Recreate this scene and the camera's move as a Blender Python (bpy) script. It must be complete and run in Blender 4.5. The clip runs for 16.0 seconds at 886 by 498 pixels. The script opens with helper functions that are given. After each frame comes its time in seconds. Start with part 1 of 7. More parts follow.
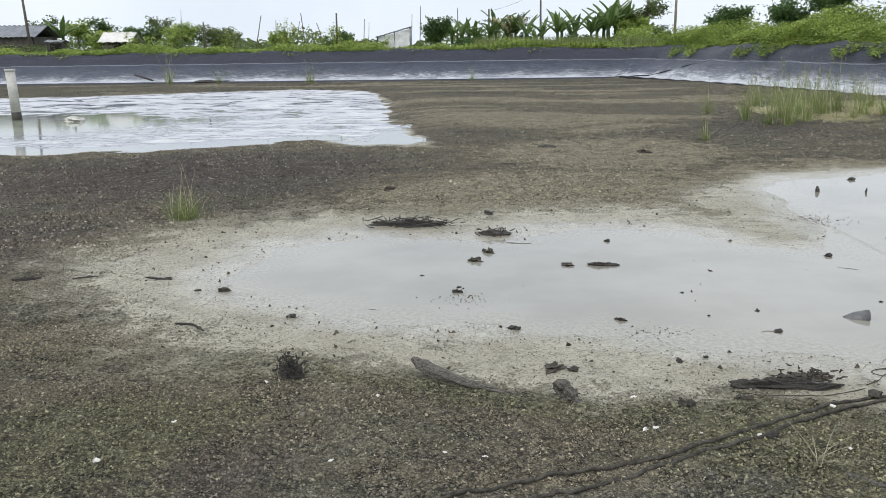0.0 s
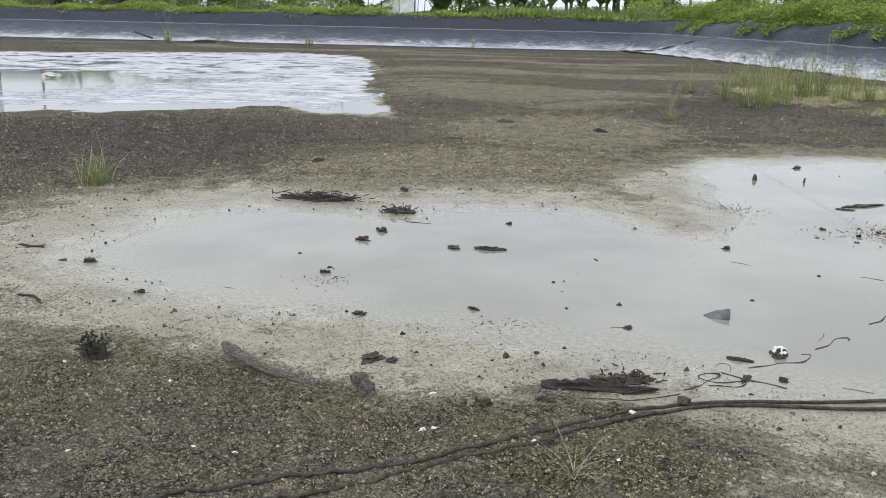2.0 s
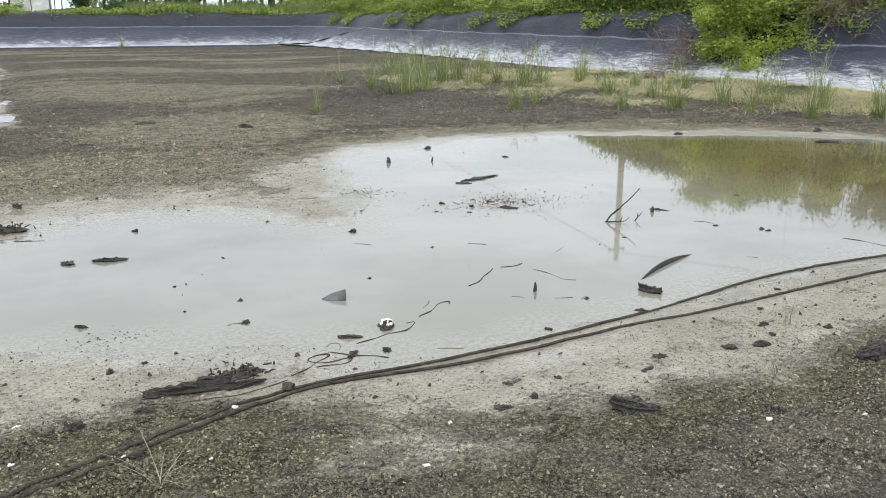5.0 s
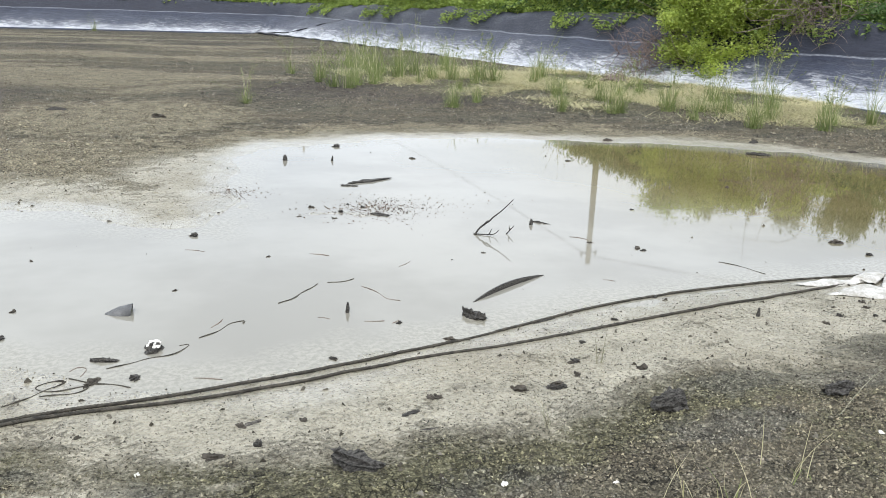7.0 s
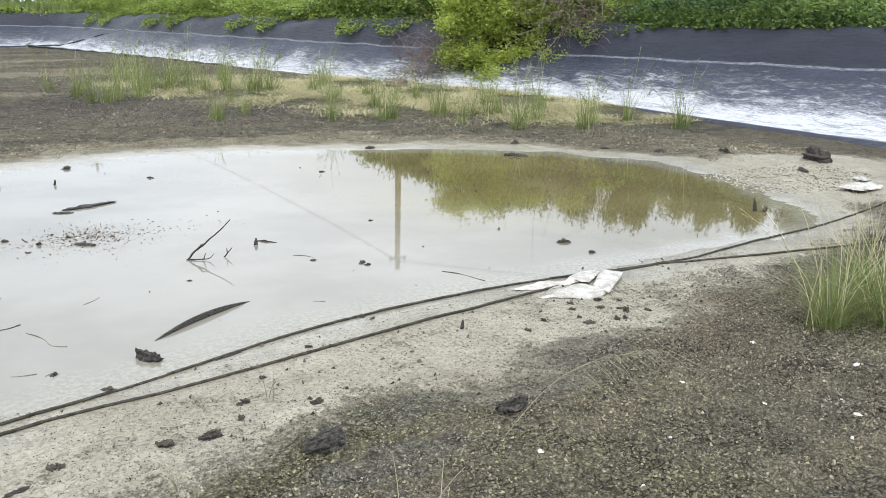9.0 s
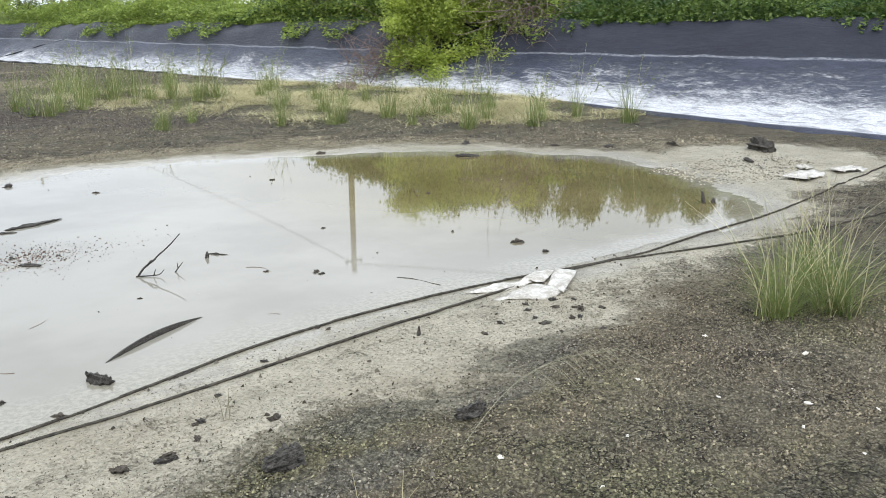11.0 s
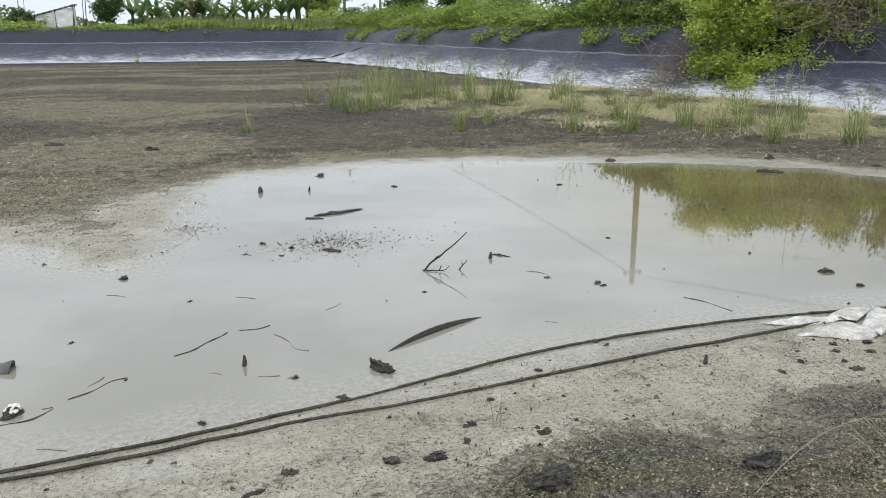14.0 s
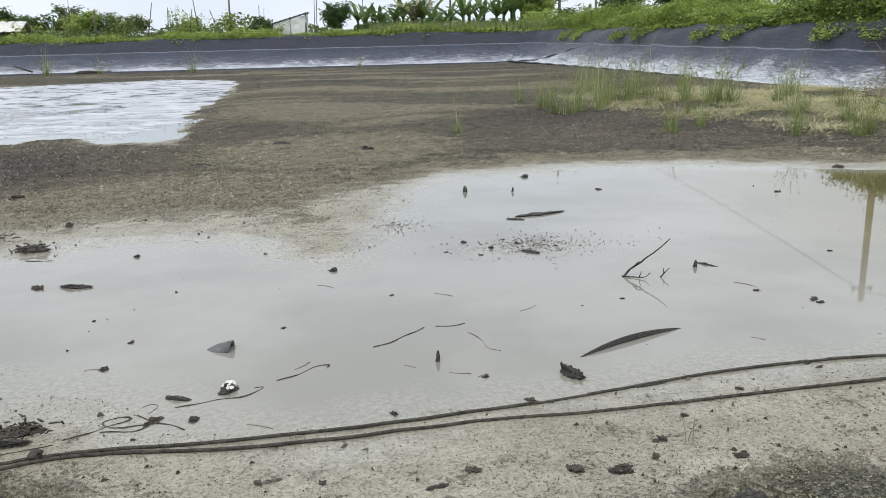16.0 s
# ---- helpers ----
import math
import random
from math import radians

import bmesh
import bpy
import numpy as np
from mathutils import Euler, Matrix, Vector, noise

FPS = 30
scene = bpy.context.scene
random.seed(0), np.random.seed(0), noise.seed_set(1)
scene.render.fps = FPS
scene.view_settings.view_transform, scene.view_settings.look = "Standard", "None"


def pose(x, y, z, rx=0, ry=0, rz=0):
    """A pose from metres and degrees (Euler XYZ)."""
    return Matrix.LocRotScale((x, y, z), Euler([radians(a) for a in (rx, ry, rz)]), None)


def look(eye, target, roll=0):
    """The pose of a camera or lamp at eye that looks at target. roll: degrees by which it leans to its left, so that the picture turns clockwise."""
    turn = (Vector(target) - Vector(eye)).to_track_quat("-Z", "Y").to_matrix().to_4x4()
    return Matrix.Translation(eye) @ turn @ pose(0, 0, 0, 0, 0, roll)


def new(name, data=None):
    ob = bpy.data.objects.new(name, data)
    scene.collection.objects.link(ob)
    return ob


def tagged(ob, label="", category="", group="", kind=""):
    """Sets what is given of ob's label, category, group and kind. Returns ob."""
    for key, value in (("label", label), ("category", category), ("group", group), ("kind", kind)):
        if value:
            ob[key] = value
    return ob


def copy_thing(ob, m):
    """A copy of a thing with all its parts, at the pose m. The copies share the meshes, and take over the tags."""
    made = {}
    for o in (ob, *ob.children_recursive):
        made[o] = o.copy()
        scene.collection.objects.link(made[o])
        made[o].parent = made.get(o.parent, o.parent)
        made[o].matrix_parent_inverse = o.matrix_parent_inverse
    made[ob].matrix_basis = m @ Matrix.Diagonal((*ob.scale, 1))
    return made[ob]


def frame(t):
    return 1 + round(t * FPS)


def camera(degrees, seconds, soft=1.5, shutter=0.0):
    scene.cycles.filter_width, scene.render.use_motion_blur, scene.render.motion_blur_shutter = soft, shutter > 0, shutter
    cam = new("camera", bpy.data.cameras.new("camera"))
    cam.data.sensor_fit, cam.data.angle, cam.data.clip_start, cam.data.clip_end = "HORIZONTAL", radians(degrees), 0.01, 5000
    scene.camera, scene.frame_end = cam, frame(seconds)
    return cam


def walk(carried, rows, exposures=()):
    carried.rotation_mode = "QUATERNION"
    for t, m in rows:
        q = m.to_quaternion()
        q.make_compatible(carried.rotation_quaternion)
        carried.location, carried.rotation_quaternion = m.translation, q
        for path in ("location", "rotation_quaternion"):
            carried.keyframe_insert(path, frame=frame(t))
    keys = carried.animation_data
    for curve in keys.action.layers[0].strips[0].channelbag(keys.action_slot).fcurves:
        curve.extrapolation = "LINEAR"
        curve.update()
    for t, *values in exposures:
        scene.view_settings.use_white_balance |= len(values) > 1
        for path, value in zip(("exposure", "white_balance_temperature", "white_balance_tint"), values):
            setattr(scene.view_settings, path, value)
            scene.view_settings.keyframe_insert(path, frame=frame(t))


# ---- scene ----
cam = camera(55.6, 16.0, 0.5)
PATH = [
    (0, (-0.206, 0.047, 1.762), (-0.183, 1.991, 1.296), -0.8),
    (0.5, (0.151, 0.065, 1.773), (0.179, 2.005, 1.287), -1.1),
    (1, (0.442, 0.092, 1.791), (0.416, 2.019, 1.255), -0.2),
    (1.5, (0.672, 0.186, 1.799), (0.632, 2.112, 1.262), 1.4),
    (2, (0.838, 0.23, 1.815), (0.83, 2.156, 1.276), 1.2),
    (2.5, (0.956, 0.19, 1.845), (1.051, 2.114, 1.307), 0.5),
    (3, (1.036, 0.148, 1.847), (1.25, 2.062, 1.309), 0.1),
    (3.5, (1.127, 0.135, 1.839), (1.533, 2.015, 1.294), -0.6),
    (4, (1.185, 0.116, 1.836), (1.742, 1.959, 1.296), -0.6),
    (4.2, (1.211, 0.102, 1.834), (1.825, 1.928, 1.296), -0.6),
    (6.3, (2.019, 0.179, 1.812), (2.742, 1.959, 1.258), 0.2),
    (6.5, (2.215, 0.178, 1.831), (2.925, 1.964, 1.276), 0.2),
    (7, (2.615, 0.224, 1.821), (3.323, 2.01, 1.265), 2.1),
    (7.5, (3.017, 0.278, 1.832), (3.786, 2.04, 1.28), 2.1),
    (8, (3.337, 0.245, 1.829), (4.178, 1.978, 1.292), 1.5),
    (8.5, (3.462, 0.226, 1.843), (4.442, 1.887, 1.31), 2.0),
    (9, (3.536, 0.225, 1.821), (4.611, 1.827, 1.292), 1.3),
    (9.2, (3.554, 0.223, 1.82), (4.664, 1.8, 1.29), 1.0),
    (11.3, (3.566, 0.231, 1.863), (4.724, 1.773, 1.333), -0.3),
    (11.5, (3.555, 0.237, 1.861), (4.67, 1.812, 1.333), -0.5),
    (12, (3.51, 0.244, 1.87), (4.543, 1.875, 1.347), -0.6),
    (12.5, (3.477, 0.27, 1.863), (4.402, 1.966, 1.344), -0.7),
    (13, (3.473, 0.287, 1.858), (4.297, 2.034, 1.341), -0.8),
    (13.5, (3.508, 0.327, 1.843), (4.236, 2.116, 1.326), -0.2),
    (14, (3.609, 0.413, 1.836), (4.19, 2.256, 1.322), -0.2),
    (14.5, (3.657, 0.451, 1.834), (4.112, 2.331, 1.322), -0.7),
    (15, (3.66, 0.438, 1.843), (3.934, 2.353, 1.333), -0.7),
    (15.5, (3.682, 0.428, 1.848), (3.855, 2.355, 1.341), -1.1),
    (16, (3.668, 0.421, 1.839), (3.772, 2.353, 1.334), -1.5),
]
walk(cam, [(t, look(eye, target, roll)) for t, eye, target, roll in PATH],
     [(0, -0.03), (3.5, -0.01), (4.2, 0.06), (6.3, 0.36), (7, 0.43), (7.6, 0.41), (8.0, 0.01), (8.5, 0.27), (9.0, 0.45), (9.2, 0.45), (11.3, 0.34), (11.5, 0.31), (12, 0.10), (12.5, 0.05), (13.0, 0.03), (13.5, 0.11), (14, 0.0), (14.5, -0.08), (16, -0.03)])

# ---- world and light ----
world = bpy.data.worlds.new("overcast_sky")
scene.world = world
world.use_nodes = True
wn, wl = world.node_tree.nodes, world.node_tree.links
wn.clear()
sky = wn.new("ShaderNodeTexSky")
sky.sky_type, sky.sun_disc = "NISHITA", False
sky.sun_elevation, sky.sun_rotation = radians(58), radians(200)
sky.air_density, sky.dust_density, sky.ozone_density = 1.0, 6.0, 1.0
# thin cloud cover: soft grey-white mottling over the clear sky
geo = wn.new("ShaderNodeTexCoord")
cn = wn.new("ShaderNodeTexNoise")
cn.inputs["Scale"].default_value, cn.inputs["Detail"].default_value = 2.2, 5
cr = wn.new("ShaderNodeValToRGB")
cr.color_ramp.elements[0].position, cr.color_ramp.elements[0].color = 0.30, (7.3, 8.1, 9.2, 1)
cr.color_ramp.elements[1].position, cr.color_ramp.elements[1].color = 0.70, (10.0, 10.6, 11.3, 1)
cm = wn.new("ShaderNodeMixRGB")
cm.inputs[0].default_value = 0.88
bgd = wn.new("ShaderNodeBackground")
bgd.inputs["Strength"].default_value = 0.085
wo = wn.new("ShaderNodeOutputWorld")
wl.new(geo.outputs["Generated"], cn.inputs["Vector"])
wl.new(cn.outputs["Fac"], cr.inputs["Fac"])
sep = wn.new("ShaderNodeSeparateXYZ")
wl.new(geo.outputs["Generated"], sep.inputs[0])
grad = wn.new("ShaderNodeMapRange")
grad.interpolation_type = "SMOOTHSTEP"
for key, val in zip(("From Min", "From Max", "To Min", "To Max"), (-0.02, 0.42, 1.40, 1.46)):
    grad.inputs[key].default_value = val
wl.new(sep.outputs["Z"], grad.inputs["Value"])
cg = wn.new("ShaderNodeMixRGB")
cg.blend_type = "MULTIPLY"
cg.inputs[0].default_value = 1.0
wl.new(sky.outputs["Color"], cm.inputs[1])
wl.new(cr.outputs["Color"], cg.inputs[1])
wl.new(grad.outputs["Result"], cg.inputs[2])
wl.new(cg.outputs["Color"], cm.inputs[2])
wl.new(cm.outputs["Color"], bgd.inputs["Color"])
wl.new(bgd.outputs["Background"], wo.inputs["Surface"])

sun = new("sun", bpy.data.lights.new("sun", "SUN"))
sun.data.energy, sun.data.angle, sun.data.color = 1.2, radians(14), (1.0, 0.985, 0.96)
sun.matrix_world = look((-10, -20, 40), (2, 8, 0))


# ---- material helpers ----
def mat(name, color, rough=0.8, spec=0.4, metal=0.0):
    m = bpy.data.materials.new(name)
    m.use_nodes = True
    p = m.node_tree.nodes["Principled BSDF"]
    p.inputs["Base Color"].default_value = (*color, 1)
    p.inputs["Roughness"].default_value = rough
    p.inputs["Specular IOR Level"].default_value = spec
    p.inputs["Metallic"].default_value = metal
    return m


class Nodes:
    """Short forms for building a node tree on a material."""

    def __init__(self, m):
        self.t = m.node_tree
        self.p = self.t.nodes["Principled BSDF"]
        self.n, self.l = self.t.nodes, self.t.links
        self.pos = self.n.new("ShaderNodeNewGeometry").outputs["Position"]

    def link(self, a, b):
        self.l.new(a, b)

    def noise(self, scale, detail=4, rough=0.55, stretch=None, vec=None, distort=0.0):
        v = vec or self.pos
        if stretch:
            mp = self.n.new("ShaderNodeMapping")
            mp.inputs["Scale"].default_value = stretch
            self.l.new(v, mp.inputs["Vector"])
            v = mp.outputs["Vector"]
        t = self.n.new("ShaderNodeTexNoise")
        t.inputs["Scale"].default_value, t.inputs["Detail"].default_value = scale, detail
        t.inputs["Roughness"].default_value, t.inputs["Distortion"].default_value = rough, distort
        self.l.new(v, t.inputs["Vector"])
        return t.outputs["Fac"]

    def attr(self, name):
        a = self.n.new("ShaderNodeAttribute")
        a.attribute_name = name
        return a.outputs["Fac"]

    def math(self, op, a, b=0.0, clamp=False):
        t = self.n.new("ShaderNodeMath")
        t.operation, t.use_clamp = op, clamp
        for i, v in enumerate((a, b)):
            if isinstance(v, (int, float)):
                t.inputs[i].default_value = v
            else:
                self.l.new(v, t.inputs[i])
        return t.outputs[0]

    def step(self, v, lo, hi, a=0.0, b=1.0):
        t = self.n.new("ShaderNodeMapRange")
        t.interpolation_type = "SMOOTHSTEP"
        for k, x in zip(("From Min", "From Max", "To Min", "To Max"), (lo, hi, a, b)):
            t.inputs[k].default_value = x
        self.l.new(v, t.inputs["Value"])
        return t.outputs["Result"]

    def mix(self, f, a, b):
        t = self.n.new("ShaderNodeMixRGB")
        for i, v in enumerate((f, a, b)):
            if isinstance(v, tuple):
                t.inputs[i].default_value = (*v, 1)
            elif isinstance(v, (int, float)):
                t.inputs[i].default_value = v
            else:
                self.l.new(v, t.inputs[i])
        return t.outputs[0]

    def bump(self, h, strength, dist, before=None):
        t = self.n.new("ShaderNodeBump")
        t.inputs["Strength"].default_value, t.inputs["Distance"].default_value = strength, dist
        self.l.new(h, t.inputs["Height"])
        if before:
            self.l.new(before, t.inputs["Normal"])
        return t.outputs["Normal"]

    def color(self, v):
        self.l.new(v, self.p.inputs["Base Color"])

    def rough(self, v):
        self.l.new(v, self.p.inputs["Roughness"])

    def normal(self, v):
        self.l.new(v, self.p.inputs["Normal"])

    def island(self):
        return self.n.new("ShaderNodeNewGeometry").outputs["Random Per Island"]


def two_tone(name, c1, c2, rough, scale, spec=0.4, bump=0.3, dist=0.005, stretch=None, detail=5):
    m = mat(name, c1, rough, spec)
    k = Nodes(m)
    n1 = k.noise(scale, detail, 0.6, stretch)
    n2 = k.noise(scale * 5.3, 3, 0.6, stretch)
    f = k.step(k.math("ADD", k.math("MULTIPLY", n1, 0.65), k.math("MULTIPLY", n2, 0.35)), 0.36, 0.64)
    k.color(k.mix(f, c1, c2))
    k.normal(k.bump(n2, bump, dist))
    return m


def leaf_mat(name, dark, light, rough=0.5, odd=None):
    m = mat(name, dark, rough, 0.35)
    k = Nodes(m)
    r = k.island()
    c = k.mix(r, dark, light)
    if odd:
        c = k.mix(k.step(r, 0.93, 0.95), c, odd)
    big = k.noise(0.9, 3)
    c = k.mix(k.step(big, 0.4, 0.7, 0.0, 0.35), c, tuple(v * 1.5 for v in light))
    k.color(c)
    k.p.inputs["Transmission Weight"].default_value = 0.0
    tr = k.n.new("ShaderNodeBsdfTranslucent")
    k.link(c, tr.inputs["Color"])
    mx = k.n.new("ShaderNodeMixShader")
    mx.inputs[0].default_value = 0.4
    k.link(k.p.outputs[0], mx.inputs[1])
    k.link(tr.outputs[0], mx.inputs[2])
    k.link(mx.outputs[0], k.n["Material Output"].inputs["Surface"])
    return m


# ---- materials ----
def mud_material(name="pond_mud", crumb=False):
    m = mat(name, (0.2, 0.17, 0.13), 0.85, 0.3)
    k = Nodes(m)
    wet, dark, algae, tan = (k.attr(a) for a in ("wet", "dark", "algae", "tan"))
    shore = k.attr("shore")
    n_big = k.noise(0.8, 5, 0.6)
    n_mid = k.noise(4.0, 6, 0.65)
    n_fine = k.noise(34.0, 4, 0.7)
    grit = k.noise(150.0, 2, 0.6)

    def cells(scale):
        t = k.n.new("ShaderNodeTexVoronoi")
        t.inputs["Scale"].default_value = scale
        wob = k.n.new("ShaderNodeVectorMath")
        wob.operation = "MULTIPLY_ADD"
        wz = k.n.new("ShaderNodeTexNoise")
        wz.inputs["Scale"].default_value, wz.inputs["Detail"].default_value = scale * 0.8, 2
        k.link(k.pos, wz.inputs["Vector"])
        k.link(wz.outputs["Color"], wob.inputs[0])
        wob.inputs[1].default_value = (1.1 / scale, 1.1 / scale, 0)
        k.link(k.pos, wob.inputs[2])
        k.link(wob.outputs[0], t.inputs["Vector"])
        g = k.n.new("ShaderNodeSeparateColor")
        k.link(t.outputs["Color"], g.inputs[0])
        return t.outputs["Distance"], g.outputs[0], g.outputs[1]

    d1, r1, q1 = cells(78.0)
    d2, r2, q2 = cells(33.0)
    mixn = k.math("ADD", k.math("MULTIPLY", n_mid, 0.5), k.math("MULTIPLY", n_fine, 0.5))
    dry = k.mix(k.step(mixn, 0.38, 0.62), (0.130, 0.119, 0.086), (0.250, 0.229, 0.168))
    dry = k.mix(k.step(n_big, 0.42, 0.62, 0, 0.45), dry, (0.185, 0.150, 0.106))
    tanc = k.mix(k.step(mixn, 0.36, 0.62), (0.295, 0.258, 0.175), (0.44, 0.387, 0.270))
    grav = k.mix(k.step(mixn, 0.4, 0.6), (0.078, 0.064, 0.055), (0.172, 0.148, 0.127))
    silt = k.mix(k.step(mixn, 0.34, 0.64), (0.350, 0.320, 0.243), (0.52, 0.480, 0.378))
    silt = k.mix(k.step(r1, 0.0, 0.35, 0.45, 0.0), silt, (0.19, 0.178, 0.138))
    # no relief here: the dark of small pits is put into the silt colour
    pit_shade = k.noise(46.0, 3, 0.75)
    silt = k.mix(k.step(pit_shade, 0.54, 0.64, 0.0, 0.65), silt, (0.135, 0.124, 0.096))
    silt = k.mix(k.step(k.noise(2.1, 5, 0.7), 0.50, 0.66, 0.0, 0.4), silt, (0.235, 0.216, 0.158))
    silt = k.mix(k.step(n_big, 0.45, 0.65, 0.0, 0.45), silt, (0.30, 0.263, 0.187))
    jag = k.math("MULTIPLY", k.math("SUBTRACT", mixn, 0.5), 2.4)

    def ragged(v, lo=0.3, hi=0.7):
        return k.step(k.math("ADD", v, k.math("MULTIPLY", jag, k.step(v, 0.02, 0.2))), lo, hi)

    streaks = k.noise(0.55, 5, 0.65, (0.45, 1.5, 1), distort=0.6)
    dry = k.mix(k.step(streaks, 0.46, 0.62, 0.0, 0.75), dry, (0.24, 0.205, 0.142))
    dry = k.mix(k.step(streaks, 0.30, 0.44, 0.6, 0.0), dry, (0.085, 0.072, 0.062))
    c = k.mix(ragged(tan), dry, tanc)
    c = k.mix(ragged(dark), c, grav)
    al = k.mix(k.step(n_fine, 0.38, 0.66), (0.128, 0.120, 0.068), (0.242, 0.228, 0.138))
    c = k.mix(k.math("MULTIPLY", ragged(algae), 0.85), c, al)
    # black anoxic mud that shows blue-grey where the crust has slid off
    sludge = k.mix(k.step(mixn, 0.38, 0.62), (0.122, 0.118, 0.102), (0.205, 0.199, 0.175))
    sl = k.attr("sludge")
    slm = k.step(k.math("ADD", sl, k.math("MULTIPLY", k.math("SUBTRACT", k.noise(7.0, 5, 0.7), 0.5), k.math("MULTIPLY", k.step(sl, 0.02, 0.3), 1.5))), 0.38, 0.72, 0.0, 0.55)
    wets = k.math("MULTIPLY", ragged(wet, 0.2, 0.8), k.math("SUBTRACT", 1.0, slm))
    c = k.mix(slm, c, sludge)
    if crumb:
        # loose crumbs take the colour of the soil they lie on, each with its own tone
        isl = k.island()
        own = k.n.new("ShaderNodeMixRGB")
        own.blend_type = "MULTIPLY"
        own.inputs[0].default_value = 1.0
        k.link(k.mix(wets, c, silt), own.inputs[1])
        grey = k.n.new("ShaderNodeCombineColor")
        loose_t = k.math("ADD", k.step(isl, 0.0, 0.72, 0.36, 1.22), k.math("MULTIPLY", k.step(isl, 0.74, 1.0, 0.0, 1.0), k.step(tan, 0.1, 0.6, 1.0, 0.25)))
        wet_t = k.step(isl, 0.0, 1.0, 0.22, 1.2)
        t2 = k.math("ADD", k.math("MULTIPLY", loose_t, k.math("SUBTRACT", 1.0, wets)), k.math("MULTIPLY", wet_t, wets))
        for i in range(3):
            k.link(t2, grey.inputs[i])
        k.link(grey.outputs[0], own.inputs[2])
        k.color(own.outputs[0])
        k.rough(k.math("SUBTRACT", 0.92, k.math("MULTIPLY", wets, 0.3)))
        k.normal(k.bump(n_fine, 0.4, 0.004))
        return m
    # crumbly soil: each crumb has its own tone, with shade in the cracks put into it
    loose = k.math("SUBTRACT", 1.0, k.math("MULTIPLY", wets, 0.8))
    tone = k.math("ADD", 0.68, k.math("ADD", k.math("MULTIPLY", r1, 0.42), k.math("MULTIPLY", r2, 0.28)))
    tone = k.math("MULTIPLY", tone, k.step(d1, 0.35, 0.65, 1.12, 0.66))
    # hollows of the crust bump also get their shade in the colour
    tone = k.math("MULTIPLY", tone, k.step(k.noise(15.0, 5, 0.7, distort=0.8), 0.33, 0.5, 0.58, 1.10))
    tone = k.math("MULTIPLY", tone, k.step(grit, 0.32, 0.68, 0.6, 1.4))
    # small crevices between the crumbs, their shade multiplied into the tone
    cv = k.n.new("ShaderNodeTexVoronoi")
    cv.feature = "DISTANCE_TO_EDGE"
    cv.inputs["Scale"].default_value = 26.0
    cw = k.n.new("ShaderNodeVectorMath")
    cw.operation = "MULTIPLY_ADD"
    cz = k.n.new("ShaderNodeTexNoise")
    cz.inputs["Scale"].default_value, cz.inputs["Detail"].default_value = 30.0, 3
    k.link(k.pos, cz.inputs["Vector"])
    k.link(cz.outputs["Color"], cw.inputs[0])
    cw.inputs[1].default_value = (0.05, 0.05, 0.0)
    k.link(k.pos, cw.inputs[2])
    k.link(cw.outputs[0], cv.inputs["Vector"])
    crev = k.math("MULTIPLY", k.step(cv.outputs["Distance"], 0.01, 0.10, 1.0, 0.0), k.step(k.noise(3.3, 4, 0.65), 0.40, 0.58))
    tone = k.math("MULTIPLY", tone, k.math("SUBTRACT", 1.0, k.math("MULTIPLY", crev, 0.85)))
    tv = k.n.new("ShaderNodeCombineColor")
    for i in range(3):
        k.link(tone, tv.inputs[i])
    mul = k.n.new("ShaderNodeMixRGB")
    mul.blend_type = "MULTIPLY"
    k.link(loose, mul.inputs[0])
    k.link(c, mul.inputs[1])
    k.link(tv.outputs[0], mul.inputs[2])
    c = k.mix(wets, mul.outputs[0], silt)
    away = k.n.new("ShaderNodeSeparateXYZ")
    k.link(k.pos, away.inputs[0])
    fleck = k.math("MULTIPLY", k.math("MULTIPLY", k.step(q2, 0.70, 0.74), k.step(q2, 0.84, 0.88, 1.0, 0.0)), k.step(k.math("ADD", d2, k.math("MULTIPLY", k.math("SUBTRACT", n_fine, 0.5), 0.9)), 0.12, 0.30, 0.75, 0.0))
    c = k.mix(k.math("MULTIPLY", k.math("MULTIPLY", fleck, k.step(away.outputs["Y"], 6.0, 9.5)), k.step(dark, 0.1, 0.5, 0.0, 0.55)), c, (0.42, 0.40, 0.36))
    pale = k.math("MULTIPLY", k.step(q1, 0.90, 0.93), k.step(d1, 0.3, 0.5, 1.0, 0.0))
    c = k.mix(k.math("MULTIPLY", pale, k.math("MULTIPLY", k.step(wets, 0.3, 0.9, 0.35, 0.10), k.step(tan, 0.2, 0.7, 1.0, 0.2))), c, (0.46, 0.44, 0.38))
    specks = k.math("MULTIPLY", k.step(q2, 0.90, 0.93), k.step(k.math("ADD", d2, k.math("MULTIPLY", k.math("SUBTRACT", n_fine, 0.5), 1.2)), 0.10, 0.30, 0.7, 0.0))
    c = k.mix(specks, c, (0.062, 0.055, 0.045))
    # drying cracks in the firmer mud, drawn flat as lines of dark shade
    warp = k.n.new("ShaderNodeVectorMath")
    warp.operation = "MULTIPLY_ADD"
    nz = k.n.new("ShaderNodeTexNoise")
    nz.inputs["Scale"].default_value, nz.inputs["Detail"].default_value = 6.0, 3
    k.link(k.pos, nz.inputs["Vector"])
    k.link(nz.outputs["Color"], warp.inputs[0])
    warp.inputs[1].default_value = (0.22, 0.22, 0.0)
    k.link(k.pos, warp.inputs[2])
    ck = k.n.new("ShaderNodeTexVoronoi")
    ck.feature = "DISTANCE_TO_EDGE"
    ck.inputs["Scale"].default_value = 4.2
    k.link(warp.outputs[0], ck.inputs["Vector"])
    crack = k.math("MULTIPLY", k.step(ck.outputs["Distance"], 0.008, 0.035, 1.0, 0.0), k.math("MULTIPLY", k.step(n_mid, 0.45, 0.58), loose))
